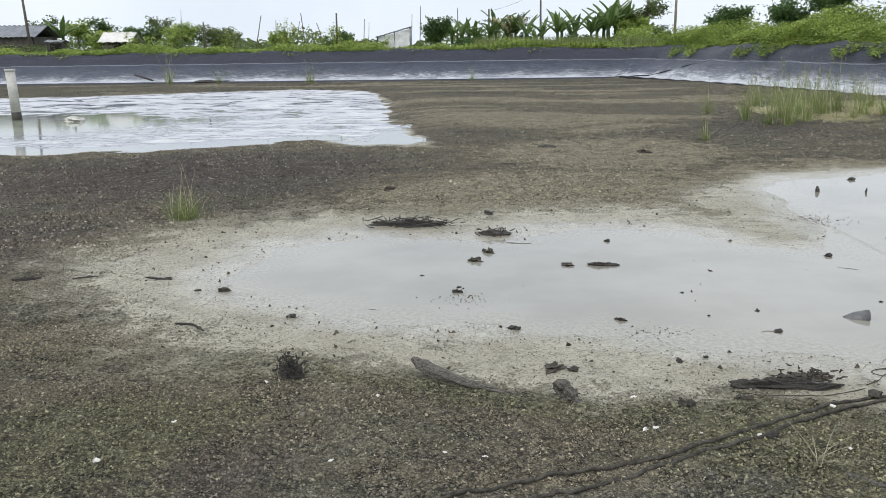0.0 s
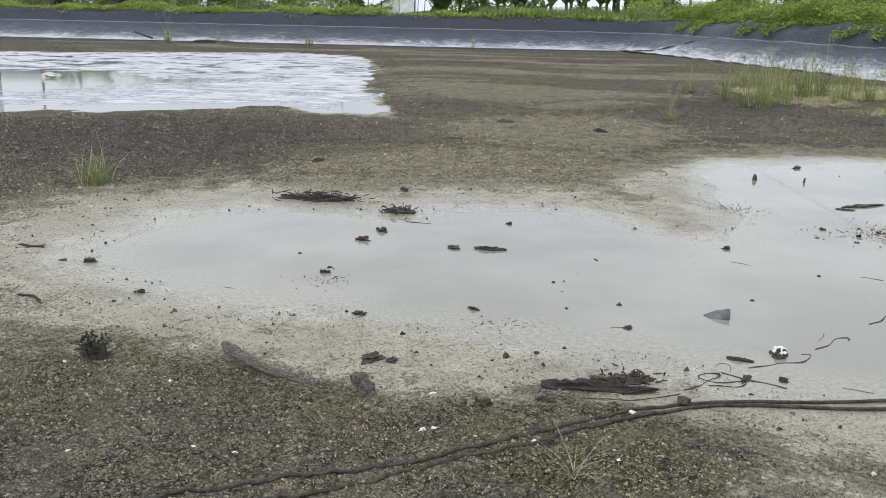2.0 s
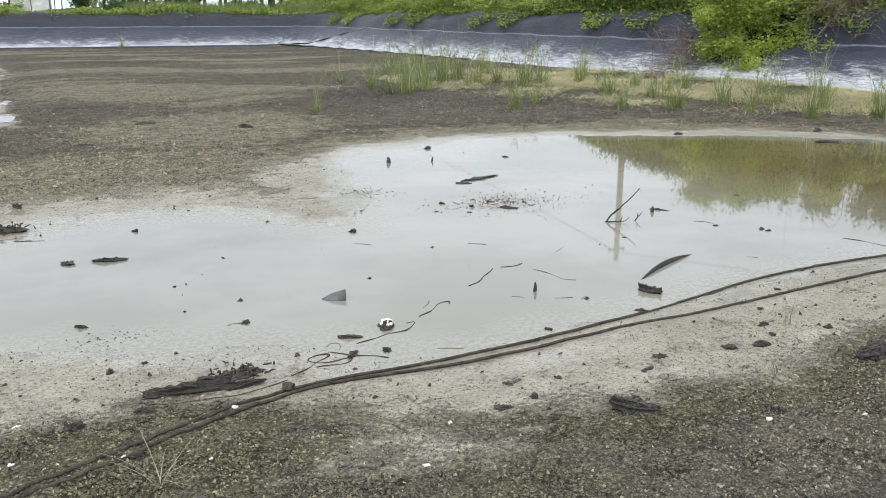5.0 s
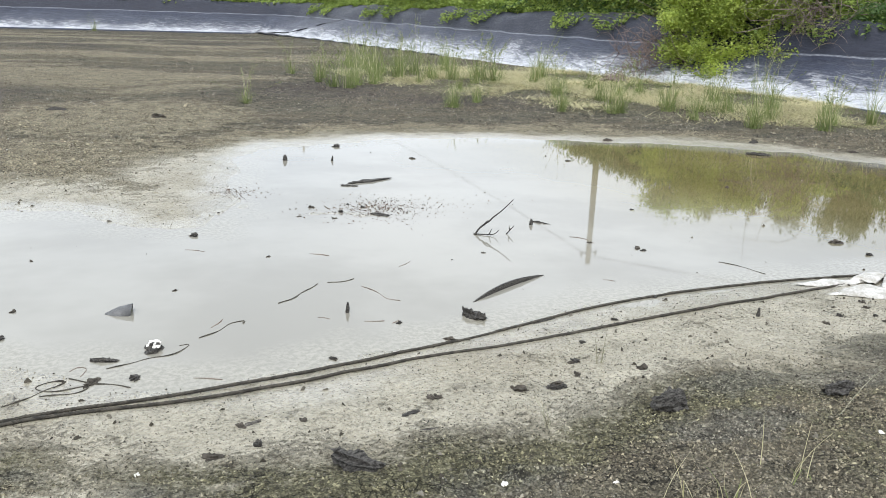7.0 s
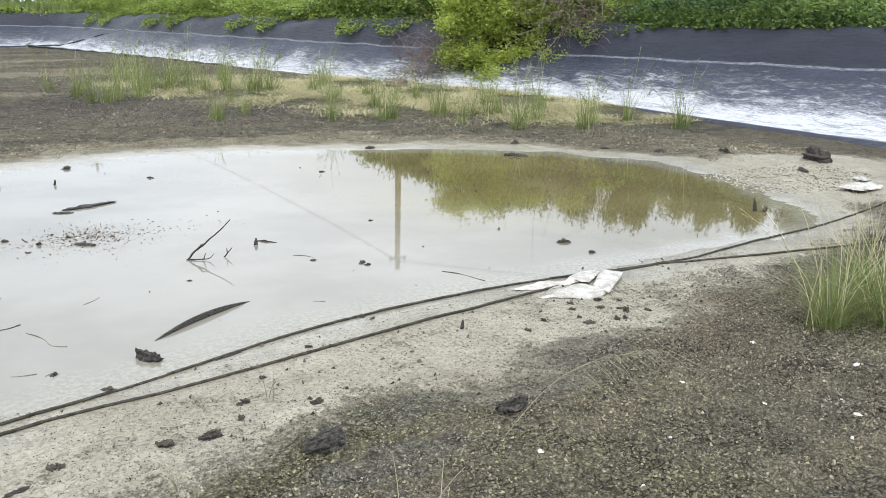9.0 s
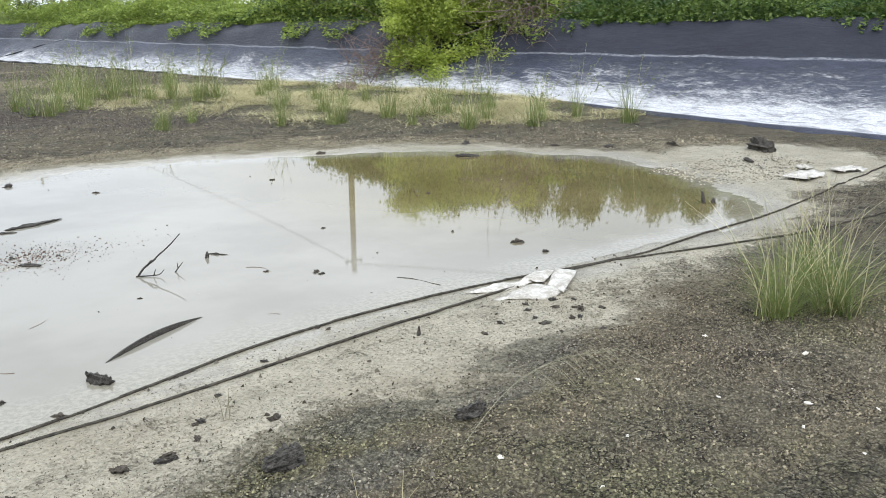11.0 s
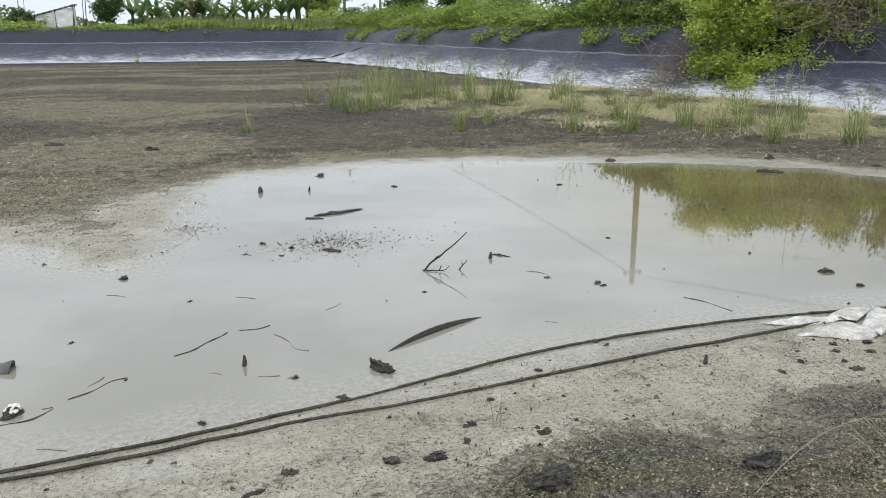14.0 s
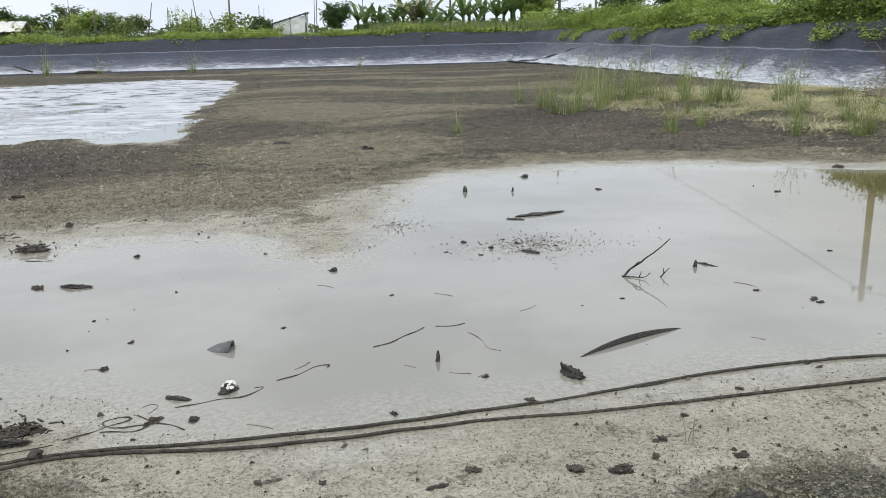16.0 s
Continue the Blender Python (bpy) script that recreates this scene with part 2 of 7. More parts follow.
    c = k.mix(k.math("MULTIPLY", crack, 0.7), c, (0.03, 0.027, 0.02))
    k.color(c)
    k.rough(k.math("SUBTRACT", k.math("SUBTRACT", 0.93, k.math("MULTIPLY", k.step(wet, 0.35, 0.9), 0.48)), k.math("MULTIPLY", shore, 0.12)))
    film = k.math("MULTIPLY", k.step(k.math("ADD", shore, k.math("MULTIPLY", jag, 0.35)), 0.05, 0.85), k.step(n_fine, 0.25, 0.5, 0.55, 1.0))
    k.link(film, k.p.inputs["Coat Weight"])
    k.p.inputs["Coat Roughness"].default_value = 0.22
    k.p.inputs["Coat IOR"].default_value = 1.5
    k.link(k.bump(n_fine, 0.35, 0.008), k.p.inputs["Coat Normal"])
    b = k.bump(k.math("MULTIPLY", k.math("SUBTRACT", 1.0, d1), loose), 1.0, 0.022)
    b = k.bump(k.math("MULTIPLY", k.math("SUBTRACT", 1.0, d2), loose), 0.8, 0.035, b)
    crust = k.noise(15.0, 5, 0.7, distort=0.8)
    b = k.bump(k.math("MULTIPLY", k.step(crust, 0.36, 0.6), loose), 0.75, 0.035, b)
    b = k.bump(k.math("MULTIPLY", crev, loose), 0.9, -0.02, b)
    b = k.bump(n_fine, 0.7, 0.02, b)
    k.normal(k.bump(grit, 0.35, 0.005, b))
    return m


def murky_water():
    m = mat("murky_water", (0.36, 0.35, 0.28), 0.03, 0.5)
    k = Nodes(m)
    k.p.inputs["IOR"].default_value = 1.68
    reflection_or_clear = k.attr("reflection_or_clear")
    n = k.noise(0.7, 4, 0.55)
    c = k.mix(k.step(n, 0.35, 0.65), (0.235, 0.221, 0.181), (0.300, 0.286, 0.243))
    # olive body colour painted in to strengthen the mirrored trees
    c = k.mix(reflection_or_clear, c, k.mix(k.step(n, 0.35, 0.65), (0.142, 0.117, 0.054), (0.192, 0.160, 0.076)))
    fine = k.noise(30.0, 4, 0.7)
    bed = k.mix(k.step(fine, 0.38, 0.62), (0.235, 0.219, 0.172), (0.33, 0.312, 0.256))
    c = k.mix(k.step(k.math("ADD", k.attr("edge"), k.math("MULTIPLY", k.math("SUBTRACT", k.noise(2.6, 5), 0.5), 1.2)), 0.25, 1.15), c, bed)
    k.color(c)
    rip = k.noise(3.0, 2, 0.5)
    k.normal(k.bump(rip, 0.012, 0.004))
    return m


def foam_water():
    m = mat("foamy_water", (0.5, 0.5, 0.47), 0.06, 0.5)
    k = Nodes(m)
    k.p.inputs["IOR"].default_value = 1.33
    n1 = k.noise(0.6, 6, 0.65, (0.8, 0.95, 1), distort=1.2)
    n2 = k.noise(1.9, 5, 0.65, (0.75, 1.1, 1), distort=1.0)
    clear = k.attr("reflection_or_clear")
    v = k.math("SUBTRACT", k.math("ADD", k.math("MULTIPLY", n1, 0.6), k.math("MULTIPLY", n2, 0.4)), k.math("MULTIPLY", clear, 0.35))
    f = k.step(v, 0.42, 0.53)
    c = k.mix(clear, (0.20, 0.205, 0.245), (0.34, 0.36, 0.27))
    thick = k.mix(k.step(k.noise(3.4, 5, 0.7, (0.35, 1.3, 1), distort=0.8), 0.40, 0.60), (0.40, 0.41, 0.455), (0.66, 0.66, 0.655))
    k.color(k.mix(f, c, thick))
    k.rough(k.math("ADD", k.math("MULTIPLY", f, 0.6), 0.06))
    k.normal(k.bump(k.math("MULTIPLY", f, n2), 0.3, 0.02))
    return m


def liner_material():
    m = mat("pond_liner", (0.03, 0.032, 0.042), 0.42, 0.33)
    k = Nodes(m)
    up = k.attr("up")        # 0 at the foot, 1 at the seam, 2 at the crest
    lip = k.attr("lip")
    sv = k.n.new("ShaderNodeCombineXYZ")
    k.link(k.attr("along"), sv.inputs[0])
    k.link(k.math("MULTIPLY", up, 3.2), sv.inputs[1])
    n1 = k.noise(0.55, 5, 0.6, (1, 1.6, 1), sv.outputs[0], 0.9)
    n2 = k.noise(2.6, 5, 0.65, (1, 2.2, 1), sv.outputs[0], 0.7)
    n3 = k.noise(30.0, 3, 0.6)
    n4 = k.noise(9.0, 4, 0.7, (1, 2.5, 1), sv.outputs[0], 0.5)
    mixn = k.math("ADD", k.math("MULTIPLY", n1, 0.35), k.math("ADD", k.math("MULTIPLY", n2, 0.35), k.math("MULTIPLY", n4, 0.3)))
    base = k.mix(k.step(mixn, 0.35, 0.65), (0.019, 0.022, 0.036), (0.050, 0.057, 0.088))
    dust = k.step(k.math("ADD", k.math("MULTIPLY", n2, 0.5), k.math("MULTIPLY", n3, 0.5)), 0.52, 0.78, 0, 0.32)
    c = k.mix(k.math("MULTIPLY", dust, k.step(up, 0.9, 1.05, 1.0, 0.25)), base, (0.22, 0.23, 0.24))
    # dried white scum over the lower part, torn at its upper border
    lim = k.math("ADD", k.math("ADD", up, k.attr("reach")), k.math("MULTIPLY", k.math("SUBTRACT", mixn, 0.5), 2.9))
    swirl = k.noise(1.7, 6, 0.7, (0.8, 3.2, 1), sv.outputs[0], 1.6)
    scum = k.math("MULTIPLY", k.math("MULTIPLY", k.step(lim, 0.14, 0.74, 0.95, 0.0), k.step(swirl, 0.34, 0.54, 0.42, 1.0)), k.step(lip, 0.35, 0.6))
    wisps = k.math("MULTIPLY", k.step(swirl, 0.55, 0.63, 0.0, 0.45), k.step(up, 0.95, 0.45))
    scum = k.math("MAXIMUM", scum, k.math("MULTIPLY", wisps, k.step(lip, 0.35, 0.6)))
    tint = k.mix(k.step(n3, 0.35, 0.65), (0.50, 0.52, 0.57), (0.74, 0.75, 0.76))
    c = k.mix(scum, c, tint)
    # the sheet above the seam is mixed darker
    c = k.mix(k.step(up, 1.0, 1.04, 0.0, 0.6), c, (0.015, 0.016, 0.025))
    streak = k.math("MULTIPLY", k.step(k.math("ABSOLUTE", k.math("SUBTRACT", up, 1.0)), 0.008, 0.024, 1.0, 0.0), k.step(n4, 0.40, 0.60, 0.2, 0.95))
    c = k.mix(streak, c, (0.25, 0.26, 0.29))
    k.color(c)
    k.rough(k.math("ADD", k.math("MULTIPLY", scum, 0.35), k.step(n4, 0.35, 0.65, 0.34, 0.5)))
    k.normal(k.bump(n4, 0.45, 0.03, k.bump(n2, 0.5, 0.06)))
    return m


M_MUD = mud_material()
M_CRUMB = mud_material("soil_crumbs", True)
M_WATER = murky_water()
M_FOAM = foam_water()
M_LINER = liner_material()
M_GRASSLAND = two_tone("rough_grassland", (0.06, 0.085, 0.025), (0.13, 0.14, 0.055), 0.95, 0.7, 0.2)
M_ROPE = two_tone("wet_dark_rope", (0.026, 0.024, 0.020), (0.10, 0.09, 0.072), 0.75, 30, 0.3, 0.8, 0.004)
M_WOOD_DARK = two_tone("waterlogged_wood", (0.012, 0.011, 0.010), (0.125, 0.114, 0.098), 0.6, 34, 0.4, 0.9, 0.008, (1, 6, 6))
M_WOOD_GREY = two_tone("weathered_wood", (0.030, 0.027, 0.023), (0.235, 0.215, 0.185), 0.8, 28, 0.3, 0.8, 0.006, (1, 6, 6))
M_WOOD_MIX = two_tone("charred_weathered_wood", (0.013, 0.012, 0.011), (0.17, 0.16, 0.145), 0.85, 34, 0.3, 0.9, 0.01, (1, 3, 3))
M_CLOD = two_tone("mud_clod", (0.045, 0.040, 0.032), (0.115, 0.10, 0.082), 0.9, 25, 0.3, 0.8, 0.01)
M_SHELL = two_tone("bleached_shell", (0.62, 0.60, 0.54), (0.78, 0.76, 0.71), 0.6, 40, 0.4, 0.3, 0.002)
M_BAG = two_tone("dirty_white_plastic", (0.36, 0.335, 0.285), (0.70, 0.685, 0.65), 0.5, 12, 0.45, 0.5, 0.01)
M_CONCRETE = two_tone("weathered_concrete", (0.42, 0.41, 0.37), (0.58, 0.57, 0.53), 0.85, 5, 0.3, 0.4, 0.006)
M_STAIN = two_tone("waterline_stain", (0.035, 0.033, 0.028), (0.07, 0.065, 0.055), 0.7, 7, 0.4, 0.4, 0.006)
M_LEAF = leaf_mat("creeper_leaf", (0.125, 0.20, 0.04), (0.38, 0.46, 0.115))
M_LEAF_MID = leaf_mat("weed_leaf_mid", (0.075, 0.135, 0.03), (0.22, 0.30, 0.085))
M_LEAF_DARK = leaf_mat("shrub_leaf_dark", (0.04, 0.085, 0.025), (0.11, 0.18, 0.055))
M_LEAF_BRIGHT = leaf_mat("bush_leaf_bright", (0.20, 0.28, 0.045), (0.48, 0.55, 0.13))
M_TREE_LEAF = leaf_mat("tree_leaf", (0.06, 0.095, 0.03), (0.17, 0.21, 0.07))
M_BANANA = leaf_mat("banana_leaf", (0.055, 0.11, 0.035), (0.15, 0.22, 0.07), 0.4)
M_GRASS = leaf_mat("tall_grass", (0.105, 0.155, 0.045), (0.27, 0.315, 0.115), 0.6, (0.38, 0.33, 0.18))
M_STRAW = leaf_mat("dry_grass", (0.44, 0.40, 0.225), (0.67, 0.625, 0.40), 0.8)
M_PALE_STRAW = two_tone("pale_dead_straw", (0.25, 0.24, 0.165), (0.40, 0.385, 0.28), 0.9, 18, 0.2, 0.3, 0.002)
M_BARK = two_tone("grey_bark", (0.085, 0.072, 0.055), (0.17, 0.15, 0.12), 0.9, 12, 0.2, 0.8, 0.01, (3, 3, 0.7))
M_PIPE = mat("black_hose", (0.015, 0.015, 0.017), 0.45)
M_TWIG = two_tone("dead_twig", (0.16, 0.12, 0.10), (0.30, 0.25, 0.21), 0.9, 20, 0.2)
M_TWIG_RED = two_tone("reddish_dead_twig", (0.15, 0.105, 0.095), (0.27, 0.21, 0.19), 0.9, 20, 0.2)
M_POLE = two_tone("pale_concrete_pole", (0.22, 0.195, 0.14), (0.31, 0.28, 0.21), 0.85, 3, 0.3)
M_WIRE = mat("black_wire", (0.03, 0.03, 0.03), 0.5)
M_ROOF = two_tone("pale_roof_sheet", (0.60, 0.58, 0.54), (0.75, 0.73, 0.68), 0.6, 2, 0.4)
M_ROOF_GREY = two_tone("grey_roof_sheet", (0.16, 0.165, 0.18), (0.25, 0.26, 0.28), 0.6, 2, 0.4)
M_WALL = two_tone("dark_plank_wall", (0.05, 0.045, 0.04), (0.11, 0.10, 0.09), 0.9, 3, 0.2)
M_TARP = two_tone("white_tarpaulin", (0.60, 0.61, 0.60), (0.80, 0.81, 0.80), 0.55, 4, 0.4, 0.6, 0.03)
M_SHEET = two_tone("grey_rubber_sheet", (0.10, 0.10, 0.10), (0.17, 0.17, 0.17), 0.6, 14, 0.4, 0.3, 0.004)
M_DARK = mat("opening_shade", (0.012, 0.012, 0.012), 0.9)


# ---- mesh helpers ----
def raw_mesh(name, verts, faces, material, smooth=False, attrs=None):
    me = bpy.data.meshes.new(name)
    verts = np.asarray(verts, dtype=np.float32)
    faces = np.asarray(faces, dtype=np.int32)
    k = faces.shape[1]
    me.vertices.add(len(verts))
    me.vertices.foreach_set("co", verts.ravel())
    me.loops.add(faces.size)
    me.loops.foreach_set("vertex_index", faces.ravel())
    me.polygons.add(len(faces))
    me.polygons.foreach_set("loop_start", np.arange(0, faces.size, k, dtype=np.int32))
    me.polygons.foreach_set("loop_total", np.full(len(faces), k, dtype=np.int32))
    me.polygons.foreach_set("use_smooth", np.full(len(faces), smooth))
    for key, v in (attrs or {}).items():
        a = me.attributes.new(key, "FLOAT", "POINT")
        a.data.foreach_set("value", np.asarray(v, dtype=np.float32).ravel())
    me.materials.append(material)
    me.update(calc_edges=True)
    me.validate()
    return me


def grid_faces(nu, nv, closed=False):
    """Quads of a grid with nv rows of nu points."""
    i = np.arange(nu if closed else nu - 1)
    j = np.arange(nv - 1)
    a = (j[:, None] * nu + i[None, :]).ravel()
    b = (j[:, None] * nu + (i[None, :] + 1) % nu).ravel()
    return np.stack([a, b, b + nu, a + nu], 1)


def part(name, bm, material, parent=None, label=""):
    me = bpy.data.meshes.new(name)
    bm.normal_update()
    bm.to_mesh(me)
    bm.free()
    me.materials.append(material)
    ob = new(name, me)
    if parent:
        ob.parent = parent
    return tagged(ob, label)


def raw_part(name, me, parent=None, label=""):
    ob = new(name, me)
    if parent:
        ob.parent = parent
    return tagged(ob, label)


def vnoise(x, y, s, seed=0.0):
    """Cheap smooth noise in -1..1 from summed turned sines."""
    v = 0
    for i, (a, b, p) in enumerate(((1.0, 0.31, 0.3), (-0.45, 0.93, 1.7), (0.77, -0.71, 4.1), (0.13, 1.21, 2.9), (-1.13, -0.37, 5.3))):
        w = 1.0 + 0.37 * i
        v = v + np.sin((a * x + b * y) * s * w + p + seed * (1.3 + i)) / (1 + 0.35 * i)
    return v / 3.0


def hnoise(x, y, s, seed=0):
    """Lattice noise in -1..1 with s cells a metre, without a visible period."""
    u, v = np.asarray(x, float) * s, np.asarray(y, float) * s
    i, j = np.floor(u).astype(np.int64), np.floor(v).astype(np.int64)
    fu, fv = u - i, v - j
    fu, fv = fu * fu * (3 - 2 * fu), fv * fv * (3 - 2 * fv)

    def corner(a, b):
        h = (a * 374761393 + b * 668265263 + seed * 974634777) & 0xFFFFFFFF
        h = ((h ^ (h >> 13)) * 1274126177) & 0xFFFFFFFF
        return ((h ^ (h >> 16)) & 0xFFFF) / 32767.5 - 1.0

    lo = corner(i, j) * (1 - fu) + corner(i + 1, j) * fu
    hi = corner(i, j + 1) * (1 - fu) + corner(i + 1, j + 1) * fu
    return lo * (1 - fv) + hi * fv


def smooth01(v, lo, hi):
    t = np.clip((v - lo) / (hi - lo), 0, 1)
    return t * t * (3 - 2 * t)


def outline_distance(px, py, pts):
    """Signed distance to a closed outline: negative inside."""
    pts = np.asarray(pts, float)
    d = np.full(px.shape, 1e9)
    inside = np.zeros(px.shape, bool)
    for (x0, y0), (x1, y1) in zip(pts, np.roll(pts, -1, 0)):
        ex, ey = x1 - x0, y1 - y0
        t = np.clip(((px - x0) * ex + (py - y0) * ey) / (ex * ex + ey * ey), 0, 1)
        d = np.minimum(d, (px - x0 - t * ex) ** 2 + (py - y0 - t * ey) ** 2)
        if y0 != y1:
            c = ((y0 > py) != (y1 > py)) & (px < (x1 - x0) * (py - y0) / (y1 - y0) + x0)
            inside ^= c
    d = np.sqrt(d)
    return np.where(inside, -d, d)


def resample(pts, stepsize, closed=False, rounds=2):
    """Round a polyline by corner cutting and space it evenly."""
    p = np.asarray(pts, float)
    for _ in range(rounds):
        nxt = np.roll(p, -1, 0) if closed else p[1:]
        cur = p if closed else p[:-1]
        q = np.empty((len(cur) * 2, p.shape[1]))
        q[0::2], q[1::2] = 0.75 * cur + 0.25 * nxt, 0.25 * cur + 0.75 * nxt
        p = q if closed else np.vstack([p[:1], q, p[-1:]])
    if closed:
        p = np.vstack([p, p[:1]])
    s = np.r_[0, np.cumsum(np.linalg.norm(np.diff(p[:, :2], axis=0), axis=1))]
    t = np.linspace(0, s[-1], max(3, int(s[-1] / stepsize)))
    out = np.stack([np.interp(t, s, p[:, i]) for i in range(p.shape[1])], 1)
    return out[:-1] if closed else out


def tube(points, radii, sides=8, twist=0.0, caps=True):
    """Verts and quads of a round tube along points."""
    p = np.asarray(points, float)
    r = np.broadcast_to(np.asarray(radii, float), (len(p),))
    tan = np.gradient(p, axis=0)
    tan /= np.linalg.norm(tan, axis=1)[:, None] + 1e-9
    ref = np.where(np.abs(tan[:, 2:3]) > 0.9, [[1.0, 0, 0]], [[0, 0, 1.0]])
    a = np.cross(tan, ref)
    a /= np.linalg.norm(a, axis=1)[:, None] + 1e-9
    b = np.cross(tan, a)
    ang = np.linspace(0, 2 * np.pi, sides, endpoint=False)[None, :] + twist * np.arange(len(p))[:, None]
    v = p[:, None, :] + r[:, None, None] * (np.cos(ang)[..., None] * a[:, None] + np.sin(ang)[..., None] * b[:, None])
    v = v.reshape(-1, 3)
    f = grid_faces(sides, len(p), True)
    if caps:
        n = len(v)
        v = np.vstack([v, p[:1], p[-1:]])
        i = np.arange(sides)
        lo = np.stack([np.full(sides, n), (i + 1) % sides, i, i], 1)
        o = (len(p) - 1) * sides
        hi = np.stack([np.full(sides, n + 1), o + i, o + (i + 1) % sides, o + (i + 1) % sides], 1)
        f = np.vstack([f, lo, hi])
    return v, f


def fix_tris(name, v, f, material, smooth=True):
    """A mesh of quads in which a repeated corner means a triangle."""
    me = bpy.data.meshes.new(name)
    me.from_pydata([tuple(x) for x in v], [], [tuple(dict.fromkeys(q)) for q in np.asarray(f).tolist()])
    me.polygons.foreach_set("use_smooth", np.full(len(me.polygons), smooth))
    me.materials.append(material)
    me.update()
    return me


def join(parts):
    vs, fs, n = [], [], 0
    for v, f in parts:
        vs.append(v)
        fs.append(np.asarray(f) + n)
        n += len(v)
    return np.vstack(vs), np.vstack(fs)


def leaves(centres, size, r, droop=0.2, slim=0.45):
    """Two-triangle folded leaves at the centres, turned at random."""
    n = len(centres)
    s = size * r.uniform(0.6, 1.3, n)[:, None]
    d = r.normal(size=(n, 3))
    d[:, 2] = d[:, 2] * 0.5 - droop
    d /= np.linalg.norm(d, axis=1)[:, None]
    up = r.normal(size=(n, 3)) * 0.5 + [0, 0, 1.0]
    w = np.cross(d, up)
    w /= np.linalg.norm(w, axis=1)[:, None] + 1e-6
    nrm = np.cross(w, d)
    base, tip = centres - d * s * 0.5, centres + d * s * 0.5
    lift = nrm * s * 0.10
    left = centres - d * s * 0.08 + w * s * slim * 0.6 + lift
    right = centres - d * s * 0.08 - w * s * slim * 0.6 + lift
    v = np.stack([base, right, tip, left], 1).reshape(-1, 3)
    i = np.arange(n)[:, None] * 4
    f = np.vstack([i + [0, 1, 2], i + [0, 2, 3]])
    return v, f


def blades(roots, lengths, lean, r, width=0.006, segs=3, fan=0.35):
    """Tapered grass blades that bow outward."""
    n = len(roots)
    ang = r.uniform(0, 2 * np.pi, n)
    out = np.stack([np.cos(ang), np.sin(ang), np.zeros(n)], 1)
    side = np.stack([-np.sin(ang), np.cos(ang), np.zeros(n)], 1)
    vs = []
    for k in range(segs + 1):
        t = k / segs
        p = roots + out * (lean * lengths)[:, None] * (fan * t + (1 - fan) * t * t) + np.array([0, 0, 1.0]) * (lengths * np.sqrt(np.maximum(0.05, 1 - (lean * 0.75) ** 2)) * (t - 0.22 * lean * t * t))[:, None]
        w = width * (1 - t) ** 0.8 + 0.0008
        vs += [p - side * w, p + side * w]
    v = np.stack(vs, 1).reshape(-1, 3)
    i = np.arange(n)[:, None] * (2 * (segs + 1))
    f = np.vstack([i + [2 * k, 2 * k + 1, 2 * k + 3, 2 * k + 2] for k in range(segs)])
    return v, f


# ---- ground of the drained pond ----
PUDDLE = [(-1.90, 6.50), (-1.57, 7.50), (-0.8, 8.0), (0.3, 7.65), (1.1, 8.1), (2.2, 7.95), (2.75, 7.25), (3.3, 7.05), (3.55, 8.1), (3.9, 10.1),
          (4.6, 10.9), (6.7, 11.45), (8.0, 11.1), (9.7, 10.5), (11.5, 9.3), (12.3, 8.0), (12.0, 6.4), (11.1, 4.85), (10.2, 4.66), (9.0, 4.6),
          (7.4, 4.72), (6.5, 4.7), (5.6, 4.6), (4.9, 4.5), (4.3, 4.36), (3.3, 4.12), (2.8, 4.15), (2.3, 4.45), (1.85, 4.7), (1.25, 4.9),
          (0.6, 5.05), (-0.1, 5.3), (-0.66, 5.45), (-1.3, 5.75)]
FOAM_PUDDLE = [(-24, 17.5), (-15, 15.3), (-7.4, 15.2), (-4.2, 15.9), (-2.5, 17.2), (-1.9, 16.2), (-0.45, 15.7), (-0.7, 18.2), (-1.5, 22.0), (-1.45, 26.4),
               (-2.0, 29.5), (-2.7, 36.0), (-6.0, 38.6), (-10.0, 37.2), (-15.0, 35.0), (-22, 34.5), (-27, 28)]


def near_ridge(x, y):
    """Firm ground by the walker, a little above the water."""
    return 0.05 * smooth01(y, 4.3, 2.6) + 0.05 * smooth01(x, 0.5, -2.0) * smooth01(y, 5.5, 3.5)


